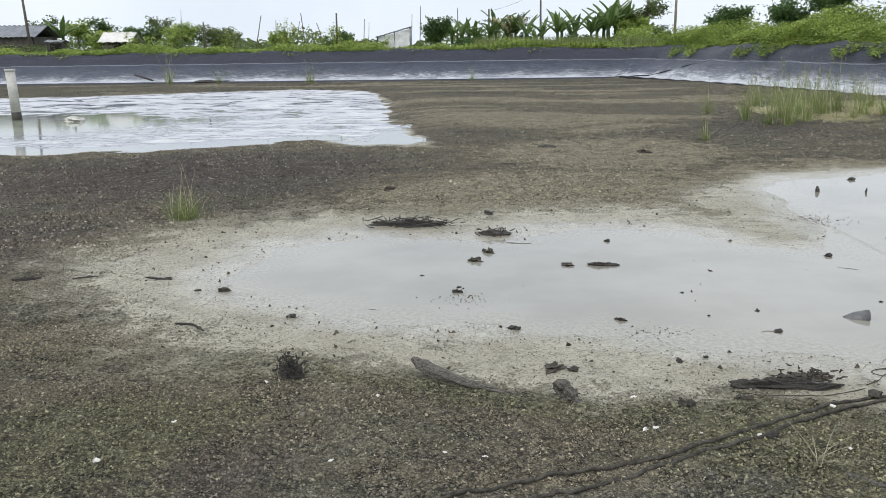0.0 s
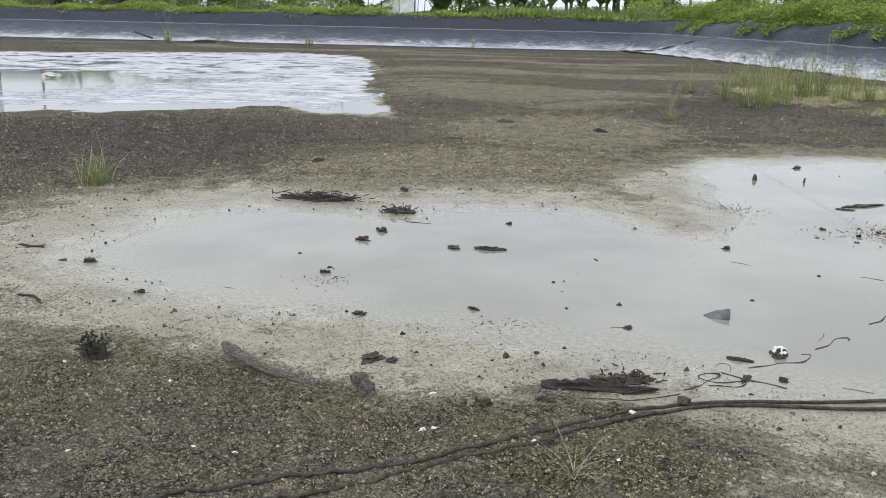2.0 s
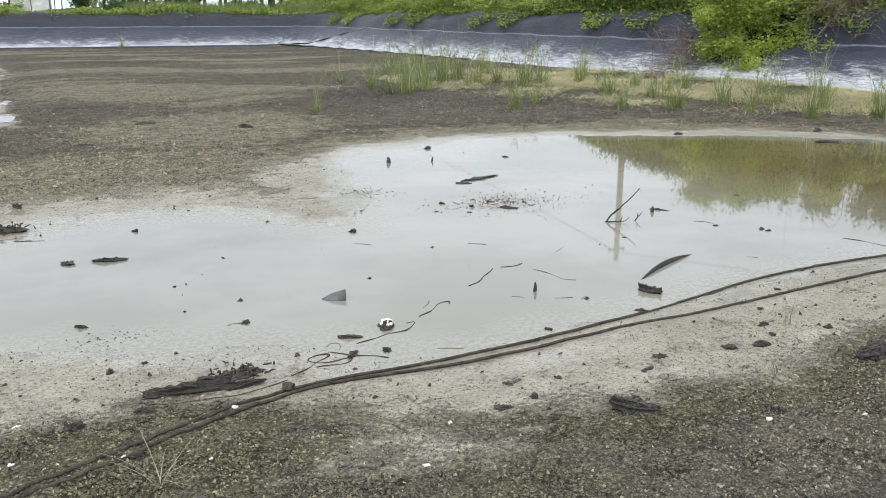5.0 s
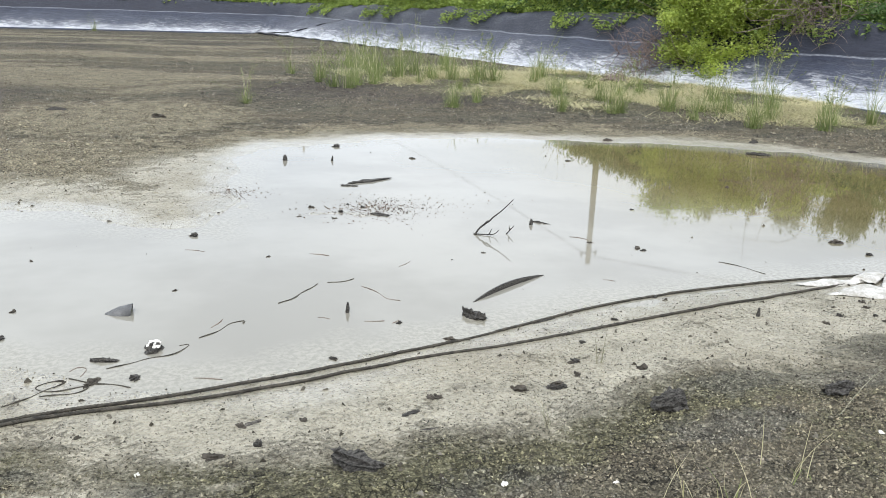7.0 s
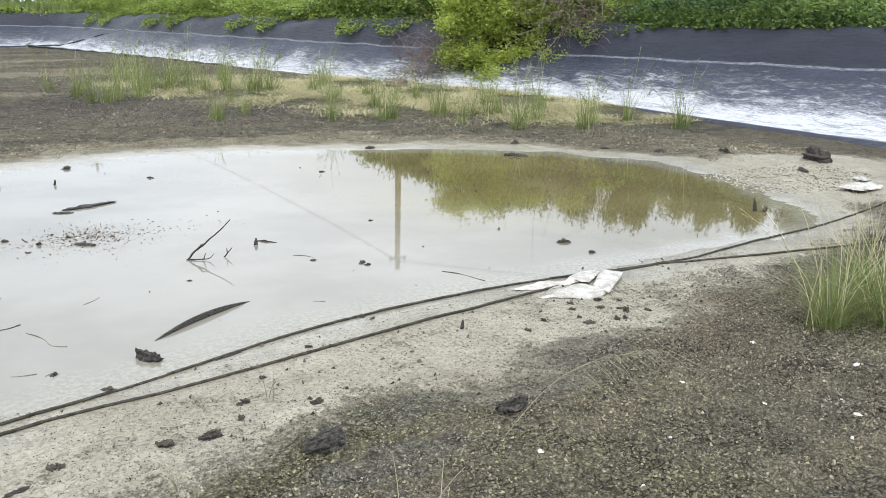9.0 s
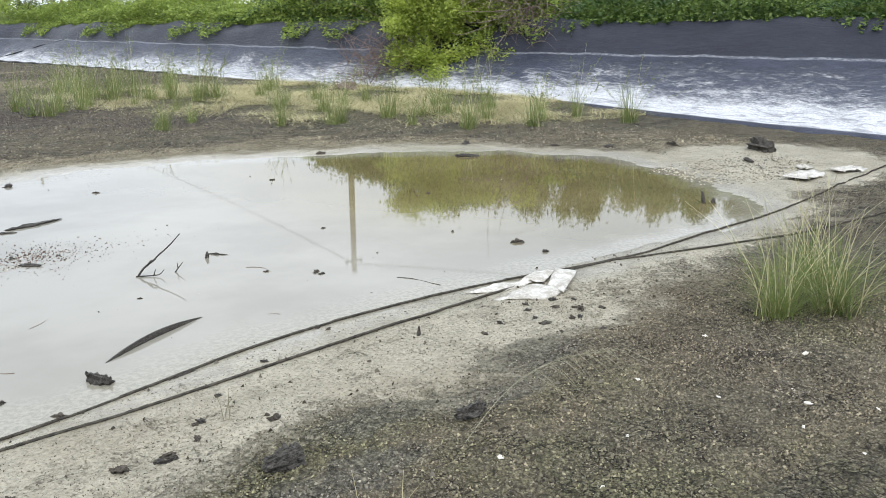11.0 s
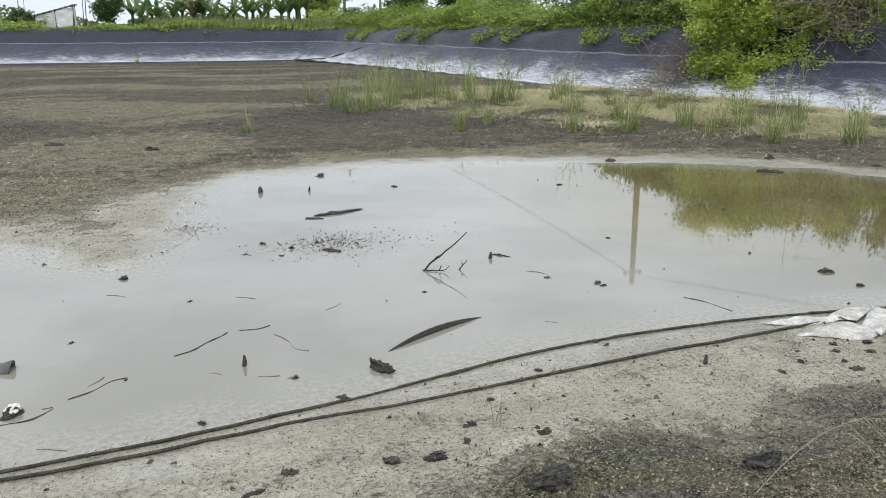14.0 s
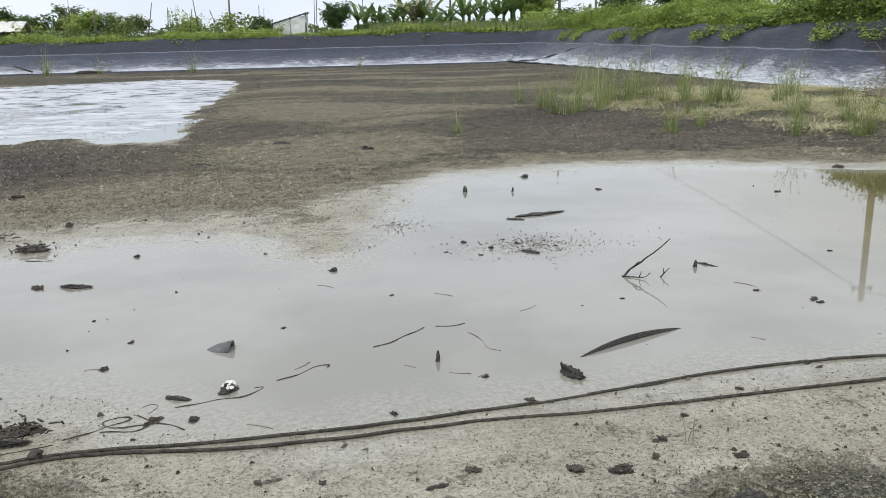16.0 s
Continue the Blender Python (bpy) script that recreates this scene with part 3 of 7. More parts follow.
def mud_fields(x, y):
    wob = 0.09 * vnoise(x, y, 3.1) + 0.07 * hnoise(x, y, 1.9, 11) + 0.05 * hnoise(x, y, 4.7, 12)
    d1 = outline_distance(x, y, PUDDLE)
    d2 = outline_distance(x, y, FOAM_PUDDLE)
    e1, e2 = d1 + wob, d2 + 2.2 * wob
    h = np.where(e1 < 0, -0.05 * smooth01(-e1, 0, 0.9) - 0.010, 0.045 * smooth01(e1, 0.0, 2.4) + 0.011 * smooth01(e1, 0, 0.3))
    h2 = np.where(e2 < 0, -0.08 * smooth01(-e2, 0, 1.5) - 0.004, 0.06 * smooth01(e2, 0.0, 2.0))
    h = np.minimum(h, h2) + near_ridge(x, y) * smooth01(e1, 0.3, 1.5)
    strip = smooth01(y, 11.0, 14.0) * smooth01(x, 8.5, 12.0)
    h = h + 0.07 * strip
    dry = smooth01(np.minimum(e1, e2), 0.1, 1.3)
    h = h + dry * (0.012 * vnoise(x, y, 2.3, 1) + 0.011 * hnoise(x, y, 2.6, 3) + 0.010 * hnoise(x, y, 6.1, 4) + 0.007 * hnoise(x, y, 12.0, 5))
    h = h + dry * smooth01(y, 9, 6) * (0.006 * np.abs(hnoise(x, y, 19.0, 15)) + 0.005 * hnoise(x, y, 27.0, 16))
    h = h + 0.0035 * hnoise(x, y, 1.7, 6) + 0.002 * hnoise(x, y, 4.3, 7) + 0.0012 * hnoise(x, y, 11.0, 8)
    # the small silt island in the shallows
    isl = np.exp(-(((x - 4.55) / 0.75) ** 2 + ((y - 7.45) / 0.55) ** 2))
    h = h + 0.056 * isl + 0.018 * isl * hnoise(x, y, 5.0, 13)
    # the crusted shallows at the far end
    crust = np.exp(-(((x - 11.6) / 0.9) ** 2 + ((y - 6.4) / 1.0) ** 2))
    h = h + 0.012 * crust * hnoise(x, y, 6.0, 14)
    return h, e1, e2


def spread(lo, hi, fine_lo, fine_hi, fine, grow):
    a = list(np.arange(fine_lo, fine_hi, fine))
    s, v = fine, a[-1]
    while v < hi:
        s = min(s * grow, 0.9)
        v += s
        a.append(v)
    s, v = fine, fine_lo
    while v > lo:
        s = min(s * grow, 0.9)
        v -= s
        a.insert(0, v)
    return np.array(a)


def soil(cx, cy, rx, ry, x, y):
    return np.exp(-(((x - cx) / rx) ** 2 + ((y - cy) / ry) ** 2))


def soil_masks(X, Y, E1, E2):
    # no opening in the wall: a near-black panel stands for the dark inside
    """Where the wet silt, dark grit, algae and tan soil lie."""
    wob2 = 0.35 * vnoise(X, Y, 1.3, 9) + 0.2 * vnoise(X, Y, 4.1, 8)
    wetness = smooth01((E1 + wob2 * 0.7) / (1 + 0.55 * smooth01(X, 0.5, -2.0) + 0.65 * smooth01(Y, 6.3, 7.2) * smooth01(Y, 11.5, 9.5) * smooth01(X, 6.0, 4.2)), 1.3, 0.1)
    wetness = np.maximum(wetness, 0.9 * smooth01(Y + wob2 * 0.8, 2.85, 3.75) * smooth01(Y, 5.2, 4.6) * smooth01(X, 1.4, 2.8) * smooth01(X, 9.5, 7.0))
    wetness = np.maximum(wetness, 0.7 * soil(2.92, 3.08, 0.15, 0.06, X, Y))
    wetness = np.maximum(wetness, 0.58 * soil(2.5, 3.15, 1.5, 0.5, X, Y) * smooth01(vnoise(X, Y, 3.3, 21) + 0.5 * vnoise(X, Y, 9.0, 22), 0.0, 0.5))
    brink = np.interp(X, [-1.3, -0.6, -0.3, 0.3, 0.8, 1.4, 2.0, 2.6, 3.0, 3.4, 4.1, 4.6, 5.6, 6.5, 7.5], [4.74, 4.5, 4.34, 4.02, 3.96, 3.95, 3.75, 3.45, 3.2, 3.05, 3.05, 3.18, 3.42, 3.7, 3.95])
    near_span = smooth01(X, -2.2, -1.2) * smooth01(X, 8.5, 6.5)
    wetness = np.maximum(wetness, 0.9 * smooth01(Y + 0.6 * wob2 - brink, -0.42, 0.36) * smooth01(Y, 5.6, 5.0) * near_span)
    wetness = np.maximum(wetness, 0.75 * smooth01(E2 + wob2, 0.5, 0.0))
    sludge = np.maximum.reduce([soil(6.6, 3.42, 0.50, 0.26, X, Y), 0.9 * soil(6.05, 3.12, 0.45, 0.20, X, Y), 0.85 * soil(5.5, 3.28, 0.5, 0.22, X, Y), 0.8 * soil(5.1, 2.85, 0.55, 0.22, X, Y),
                                0.75 * soil(2.05, 3.45, 0.28, 0.16, X, Y), 0.7 * soil(2.6, 3.15, 0.25, 0.14, X, Y), 0.7 * soil(3.9, 2.75, 0.5, 0.2, X, Y), 0.6 * soil(1.0, 3.0, 0.6, 0.25, X, Y), 0.5 * soil(-2.4, 3.6, 0.8, 0.4, X, Y)])
    wetness = np.maximum(wetness, 0.95 * smooth01(soil(13.1, 6.3, 2.2, 1.7, X, Y) + 0.2 * wob2, 0.25, 0.6))
    darkness = np.maximum.reduce([
        0.75 * smooth01(Y + wob2, 4.1, 3.1) * smooth01(X, -0.1, -1.5), 0.28 * smooth01(Y + wob2, 3.6, 2.9),
        0.8 * soil(-3.5, 12.0, 4.5, 3.6, X, Y), 0.6 * soil(-5, 8.0, 3.0, 2.2, X, Y),
        0.55 * soil(9.5, 15.5, 4.2, 2.6, X, Y), 0.6 * soil(6.5, 18.0, 4.0, 4.0, X, Y), 0.6 * soil(1.0, 20.0, 2.0, 5.5, X, Y),
        0.22 * smooth01(Y + 0.6 * wob2, 3.3, 2.6) * smooth01(X, 3.2, 4.6), 0.3 * soil(7.6, 2.8, 2.2, 0.75, X, Y),
        0.7 * soil(4, 34, 9, 4, X, Y) * smooth01(vnoise(X, Y, 0.9, 3), -0.3, 0.3), 0.55 * smooth01(Y, 44, 46)])
    algaeness = np.maximum.reduce([
        0.8 * np.exp(-((Y - brink + 0.12) / 0.28) ** 2) * near_span, 0.6 * soil(-16, 41.5, 9, 2.2, X, Y),
        0.72 * smooth01(Y, 4.6, 3.4) * smooth01(X, 3.2, 1.2) * (0.65 + 0.8 * vnoise(X, Y, 1.7, 12)), 0.6 * smooth01(Y, 4.2, 3.4) * (0.55 + 0.9 * vnoise(X, Y, 1.7, 12)), 0.55 * soil(-1.5, 4.7, 2.6, 0.6, X, Y),
        0.75 * soil(-1.2, 4.6, 1.5, 0.55, X, Y), 0.6 * soil(3.9, 3.1, 1.6, 0.35, X, Y), 0.7 * soil(5.2, 3.25, 1.0, 0.45, X, Y),
        0.65 * soil(6.4, 3.7, 1.0, 0.3, X, Y), 0.55 * smooth01(Y, 12.0, 13.5) * smooth01(X, 9.0, 11.0) * smooth01(Y, 24, 19)])
    far = smooth01(Y, 11, 22)
    U, V = X + far * (1.6 * hnoise(X, Y, 0.22, 41) + 0.8 * hnoise(X, Y, 0.6, 42)), Y + far * (2.6 * hnoise(X, Y, 0.16, 43) + 1.0 * hnoise(X, Y, 0.45, 44))
    tanness = np.maximum.reduce([
        1.1 * soil(1.9, 9.8, 3.6, 2.3, U, V), 1.25 * soil(2.6, 13.8, 2.0, 2.0, U, V), 1.25 * soil(2.5, 20, 3.6, 1.7, U, V),
        1.1 * soil(5, 27, 8, 0.9, U, V), 0.8 * soil(1.5, 24.0, 2.6, 0.7, U, V), 1.1 * soil(4, 33, 9, 0.8, U, V), 0.8 * soil(3.2, 17.5, 1.8, 0.9, U, V), 1.2 * soil(-2, 42, 14, 0.9, U, V), 1.1 * soil(3, 37.5, 8, 0.6, U, V), 0.7 * soil(0.5, 8.7, 2.5, 0.7, X, Y), 0.6 * smooth01(vnoise(X, Y * 2.2, 0.45, 6), 0.1, 0.6) * smooth01(Y, 18, 24),
        0.6 * soil(13.5, 7.5, 2.4, 2.2, X, Y), 0.85 * smooth01(E1 + wob2, 2.0, 0.9) * smooth01(Y, 7.5, 8.5) * smooth01(X, 13, 11)])
    return {"wet": wetness, "dark": darkness * (1 - 0.7 * np.clip(tanness, 0, 1) * smooth01(Y, 6, 8)), "algae": algaeness, "tan": tanness, "sludge": sludge, "shore": smooth01(E1 + 0.5 * wob2, 0.6, -0.05)}


gx = spread(-40, 23, -2.6, 8.6, 0.024, 1.035)
gy = spread(-9, 53, 2.1, 5.2, 0.024, 1.022)
X, Y = np.meshgrid(gx, gy)
Hh, E1, E2 = mud_fields(X, Y)
masks = soil_masks(X, Y, E1, E2)
floor_me = raw_mesh("pond_floor", np.stack([X.ravel(), Y.ravel(), Hh.ravel()], 1), grid_faces(len(gx), len(gy)), M_MUD, True, masks)
pond_floor = tagged(new("pond_floor", floor_me), "drained pond floor of grey-brown mud, silt and grit", "ground", kind="structure")


def ground_z(x, y):
    h, _, _ = mud_fields(np.array([float(x)]), np.array([float(y)]))
    return float(h[0])


def water_sheet(name, x0, x1, y0, y1, st, material, maskf, label):
    ax, ay = np.arange(x0, x1, st), np.arange(y0, y1, st)
    a, b = np.meshgrid(ax, ay)
    me = raw_mesh(name, np.stack([a.ravel(), b.ravel(), np.zeros(a.size)], 1), grid_faces(len(ax), len(ay)), material, True, {"reflection_or_clear": maskf(a, b), "edge": smooth01(outline_distance(a, b, PUDDLE), -0.75, 0.05)})
    return tagged(new(name, me), label, "water", kind="structure")


# the mask lays the painted olive where the trees mirror, not by depth
water_sheet("water", -3.2, 13.6, 3.4, 12.6, 0.1, M_WATER,
            lambda a, b: np.clip(0.45 * smooth01(b, 5.2, 7.6) * smooth01(a, 5.8, 8.2) + 0.55 * smooth01(a, 6.2, 8.8) * smooth01(b, 4.6 - 0.4 * smooth01(a, 7.5, 9.0), 5.6 - 0.7 * smooth01(a, 7.5, 9.5)), 0, 1) + 0.45 * smooth01(a, 8.0, 9.5) * smooth01(b, 7.6, 5.2) * 0.9, "still grey milky puddle water, tree reflection tinted olive at one end")
water_sheet("water", -28, 0.6, 14.2, 40, 0.4, M_FOAM,
            lambda a, b: np.maximum(soil(-11.5, 21.5, 4.0, 2.6, a, b) * 1.1, 0.42 * smooth01(outline_distance(a, b, FOAM_PUDDLE), -1.1, -0.3) * smooth01(b, 20, 17)), "shallow pond water with streaks of white foam")

# ---- liner banks ----
# seam line of the bank: x, y, width from foot to seam, height of the crest
BANK = [(22.4, -9.0, 4.8, 1.80), (22.2, -2, 4.9, 1.80), (21.8, 4, 5.2, 1.80), (21.0, 8.6, 4.8, 1.80), (19.9, 12.3, 3.7, 1.80), (18.3, 16.1, 1.7, 1.79),
        (16.3, 22.2, 1.8, 1.76), (14.7, 32.0, 1.8, 1.72), (13.0, 40.8, 1.8, 1.68), (12.2, 48.3, 2.0, 1.68), (8.4, 48.9, 3.2, 1.68), (-2, 49.6, 3.3, 1.68), (-14, 50.6, 3.4, 1.66),
        (-38, 52.5, 3.4, 1.64), (-39, 48, 3, 1.62), (-39, 20, 3, 1.62), (-39, -6, 3, 1.62), (-36, -9.5, 3, 1.7), (0, -9.5, 3, 1.75), (18, -9.5, 3, 1.78)]
bank = resample(BANK, 0.28, True, 2)
tang = np.roll(bank[:, :2], -3, 0) - np.roll(bank[:, :2], 3, 0)
tang /= np.linalg.norm(tang, axis=1)[:, None]
outw = np.stack([tang[:, 1], -tang[:, 0]], 1)
arc = np.arange(len(bank)) * 0.28


def bank_mesh():
    rows, ups, lips, alongs = [], [], [], []
    prof = [(-0.05, -0.10), (0.0, 0.03), (0.015, 0.11)] + [(s, None) for s in np.linspace(0.06, 1.0, 15)] + [(s, None) for s in np.linspace(1.08, 2.0, 9)] + [(2.15, None), (2.5, None)]
    w, ch = bank[:, 2], bank[:, 3]
    for s, z in prof:
        if s <= 1.0:
            off = -w * (1 - s)
            zz = np.full(len(bank), z) if z is not None else 0.12 + 0.88 * s ** (1.0 + 0.16 * w)
        elif s <= 2.0:
            off = (s - 1) * 0.9
            zz = 1.0 + (ch - 1.0) * np.sin((s - 1) * np.pi / 2)
        else:
            off = 0.9 + (s - 2) * 2.0
            zz = ch - (s - 2) * 0.25
        x = bank[:, 0] + outw[:, 0] * off
        y = bank[:, 1] + outw[:, 1] * off
        amp = (0.05 - 0.028 * math.exp(-((s - 1) / 0.35) ** 2)) * np.clip(s * 3, 0, 1) * (1 if s < 2 else 0.4)
        zz = zz + amp * (0.45 * np.sin(arc * 1.9 + s * 4.2 + 1.3 * np.sin(arc * 0.31)) + 0.4 * np.sin(arc * 4.7 - s * 5.1 + np.sin(arc * 0.7)) + 0.3 * np.sin(arc * 9.3 + s * 9))
        zz = zz + 0.05 * np.sin(arc * 0.83 + 0.6) * (s > 1.5)
        pleat = np.abs(np.sin(arc * 0.62 + s * 0.9 + 0.8 * np.sin(arc * 0.23))) ** 7 + 0.6 * np.abs(np.sin(arc * 1.13 - s * 0.7 + 2.0)) ** 9
        zz = zz + 0.075 * pleat * smooth01(bank[:, 1], 10, 20) * smooth01(bank[:, 1], 47, 42) * float(np.clip(s * 1.6, 0, 1)) * (1 - 0.75 * math.exp(-((s - 1) / 0.22) ** 2)) * (1 if s < 1.6 else 0.35)
        rows.append(np.stack([x, y, zz], 1))
        ups.append(np.full(len(bank), s))
        alongs.append(arc)
        lips.append(np.full(len(bank), float(np.clip(s * 14, 0, 1))))
    v = np.concatenate(rows)
    return raw_mesh("bank_liner", v, grid_faces(len(bank), len(prof), True), M_LINER, True, {"up": np.concatenate(ups), "lip": np.concatenate(lips), "along": np.concatenate(alongs), "reach": np.tile(0.13 * smooth01(bank[:, 1], 40, 46) + 0.05 * smooth01(bank[:, 1], 14, 22) - 0.06 * smooth01(bank[:, 1], 13, 8), len(prof))}), rows[-1]


liner_me, berm = bank_mesh()
tagged(new("bank_liner", liner_me), "black plastic pond liner on the sloping banks with dried white scum", "pond liner", kind="structure")

# land beyond the banks, out to the horizon
rings = [np.column_stack([berm[:, :2], berm[:, 2] - 0.03])]
mid = bank[:, :2].mean(0)
for k, far in enumerate((2, 5, 10, 22, 50, 140, 400, 1500)):
    o = berm[:, :2] + outw * far
    if far > 20:
        dirn = berm[:, :2] - mid
        o = berm[:, :2] + dirn / np.linalg.norm(dirn, axis=1)[:, None] * far
    rings.append(np.column_stack([o, 1.50 + 0.04 * vnoise(o[:, 0], o[:, 1], 0.6) + np.zeros(len(o))]))
land = raw_mesh("ground", np.concatenate(rings), grid_faces(len(bank), len(rings), True), M_GRASSLAND, True)
tagged(new("ground", land), "flat rough grassland beyond the pond banks", "ground", kind="structure")

# ---- plants on the banks ----
def crest_point(i, off):
    i = np.asarray(i) % len(bank)
    return bank[i, 0] + outw[i, 0] * (0.9 + off), bank[i, 1] + outw[i, 1] * (0.9 + off)


def index_near(x, y):
    return int(np.argmin((bank[:, 0] - x) ** 2 + (bank[:, 1] - y) ** 2))


I_RIGHT0, I_CORNER = index_near(21.8, -3), index_near(13.3, 49)
I_FAR1 = index_near(-34, 50.5)


def creeper(i0, i1, count, height, depth, size, material, seed, spill=0.5):
    """A mat of creeper leaves along the crest: an uneven mound that hangs over the edge."""
    r = np.random.default_rng(seed)
    i = r.integers(i0, i1, count)
    a = arc[i % len(bank)]
    top = height * (0.62 + 0.25 * np.sin(a * 0.55 + seed) + 0.2 * np.sin(a * 1.37 + 2 * seed) + 0.12 * np.sin(a * 3.3))
    top = np.maximum(top, 0.12)
    hang = spill * (0.35 + 0.5 * np.sin(a * 0.9 + 1.7 * seed) + 0.35 * np.sin(a * 2.7 + seed))
    hang = np.maximum(hang, 0.03)
    u = r.uniform(0, 1, count)
    off = np.where(u < 0.12, -hang * r.uniform(0, 1, count), depth * r.uniform(0, 1, count) ** 1.3)
    dome = np.sqrt(np.clip(1 - (np.clip(off, 0, None) / depth - 0.55) ** 2 * 2.2, 0.05, 1))
    z0 = bank[i % len(bank), 3] - np.where(off < 0, -off * 0.55, 0.1)
    z = z0 + np.where(off < 0, 0.06 * r.uniform(0.3, 1.5, count), top * dome * r.uniform(0.0, 1, count) ** 0.45)
    x, y = crest_point(i, off)
    return leaves(np.stack([x, y, z], 1) + r.normal(size=(count, 3)) * 0.05, size, r, 0.15)


def stuff(name, vf, material, label, category):
    ob = new(name, raw_mesh(name, vf[0], vf[1], material))
    return tagged(ob, label, category, kind="stuff")


I_BUSH = index_near(18.3, 16.1)
stuff("creeper_thicket", creeper(I_RIGHT0, I_BUSH, 30000, 0.85, 3.4, 0.12, M_LEAF_MID, 4, 0.5), M_LEAF_MID, "mid-green creeper and weeds along the top of the black liner", "creeper")
stuff("creeper_thicket", creeper(I_BUSH, I_CORNER, 105000, 1.45, 4.2, 0.12, M_LEAF, 3, 1.0), M_LEAF, "dense bright green creeper spilling over the liner edge", "creeper")
stuff("creeper_thicket", creeper(I_CORNER, I_FAR1, 36000, 0.62, 2.5, 0.14, M_LEAF, 5, 0.5), M_LEAF, "low green creeper along the far bank top", "creeper")
stuff("shrub_thicket", creeper(I_RIGHT0, index_near(15.5, 30), 34000, 1.45, 5.0, 0.14, M_LEAF_DARK, 9, 0.0), M_LEAF_DARK, "dark green shrub thicket behind the creeper", "shrub")


def limbs(base, height, spreadr, n, r, thick=0.12):
    """Trunk and limbs as tubes; returns the geometry and the limb ends."""
    k = np.linspace(0, 1, 6)[:, None]
    lean = np.array([r.normal() * 0.15, r.normal() * 0.15, 1.0]) * height * 0.55
    bow = np.array([r.normal() * 0.2, r.normal() * 0.2, 0]) * np.sin(k * np.pi)
    trunk = base + k * lean + bow
    geo_parts, ends = [tube(trunk, np.linspace(thick, thick * 0.5, 6), 7)], []
    for _ in range(n):
        s = trunk[r.integers(2, 6)]
        a = r.uniform(0, 2 * np.pi)
        e = s + np.array([np.cos(a) * spreadr * r.uniform(0.4, 1), np.sin(a) * spreadr * r.uniform(0.4, 1), height * r.uniform(0.12, 0.5)])
        kk = np.linspace(0, 1, 5)[:, None]
        p = s + kk * (e - s) + np.array([0, 0, 0.25]) * np.sin(kk * np.pi)
        geo_parts.append(tube(p, np.linspace(thick * 0.4, thick * 0.08, 5), 5))
        ends += [p[2], p[3], p[4]]
    return join(geo_parts), np.array(ends)


def tree(x, y, z, height, spreadr, nleaf, size, material, seed, label, name="tree", clump=0.5):
    nleaf = int(nleaf * 1.5)
    r = np.random.default_rng(seed)
    holder = tagged(new(name), label, "tree" if name == "tree" else "bush")
    holder.matrix_world = pose(x, y, z)
    (v, f), ends = limbs(np.zeros(3), height, spreadr, 9 if nleaf > 900 else 6, r, 0.03 * height ** 0.8)
    raw_part("trunk", fix_tris("trunk", v, f, M_BARK), holder)
    c = ends[r.integers(0, len(ends), nleaf)] + np.clip(r.normal(size=(nleaf, 3)), -1.1, 1.1) * [clump, clump, clump * 0.8] * r.uniform(0.3, 1.0, (nleaf, 1))
    c[:, 2] = np.maximum(c[:, 2], 0.05)
    lv, lf = leaves(c, size, r)
    raw_part("crown", raw_mesh("crown", lv, lf, material), holder)
    return holder


# slender trees behind the side bank
def slender_tree(x, y, height, radius, seed, full=0.15):
    r = np.random.default_rng(seed)
    holder = tagged(new("tree"), "tall slender feathery green tree behind the pond bank", "tree", group="trees behind the bank")
    holder.matrix_world = pose(x, y, 1.45)
    k = np.linspace(0, 1, 8)[:, None]
    trunk = k * [r.normal() * 0.3, r.normal() * 0.3, height * 0.97] + 0.1 * np.sin(k * 5 + seed) * [1, 1, 0]
    geo_parts = [tube(trunk, np.linspace(0.05, 0.01, 8), 6)]
    n = 2340
    centres = []
    for j in range(26):
        t = full + (0.97 - full) * (j + r.uniform(0, 1)) / 26
        base = np.array([np.interp(t, k[:, 0], trunk[:, i]) for i in range(3)])
        a = r.uniform(0, 2 * np.pi)
        ln = radius * (1 - t) ** 0.55 * r.uniform(0.6, 1.15) + 0.2
        e = base + [math.cos(a) * ln, math.sin(a) * ln, ln * r.uniform(0.3, 0.9)]
        geo_parts.append(tube(np.linspace(base, e, 4), np.linspace(0.03, 0.008, 4), 4))
        u = r.uniform(0.1, 1.1, (n // 26, 1))
        centres.append(base + u * (e - base) + r.normal(size=(n // 26, 3)) * [0.16, 0.16, 0.20])
    v, f = join(geo_parts)
    raw_part("trunk", fix_tris("trunk", v, f, M_BARK), holder)
    lv, lf = leaves(np.vstack(centres), 0.16, r, -0.5, 0.35)
    raw_part("crown", raw_mesh("crown", lv, lf, M_TREE_LEAF), holder)


for k in range(46):
    r = np.random.default_rng(300 + k)
    b = 29.0 + 0.98 * k + r.uniform(-0.5, 0.5)
    dist = r.uniform(27.5, 32)
    top = dist * float(np.interp(b, [29, 31, 33.5, 36, 39.5, 42], [0.152, 0.166, 0.183, 0.199, 0.212, 0.219])) * r.uniform(0.95, 1.06) - 3.3
    slender_tree(3.6 + dist * math.sin(radians(b)), 0.2 + dist * math.cos(radians(b)), top, 0.72, 400 + k)


for k in range(16):
    r = np.random.default_rng(340 + k)
    b = 29.3 + 0.36 * k + r.uniform(-0.2, 0.2)
    dist = r.uniform(27.5, 31)
    top = dist * float(np.interp(b, [29, 31, 33, 35], [0.150, 0.164, 0.178, 0.194])) * r.uniform(0.95, 1.03) - 3.3
    slender_tree(3.6 + dist * math.sin(radians(b)), 0.2 + dist * math.cos(radians(b)), top, 0.72, 460 + k)


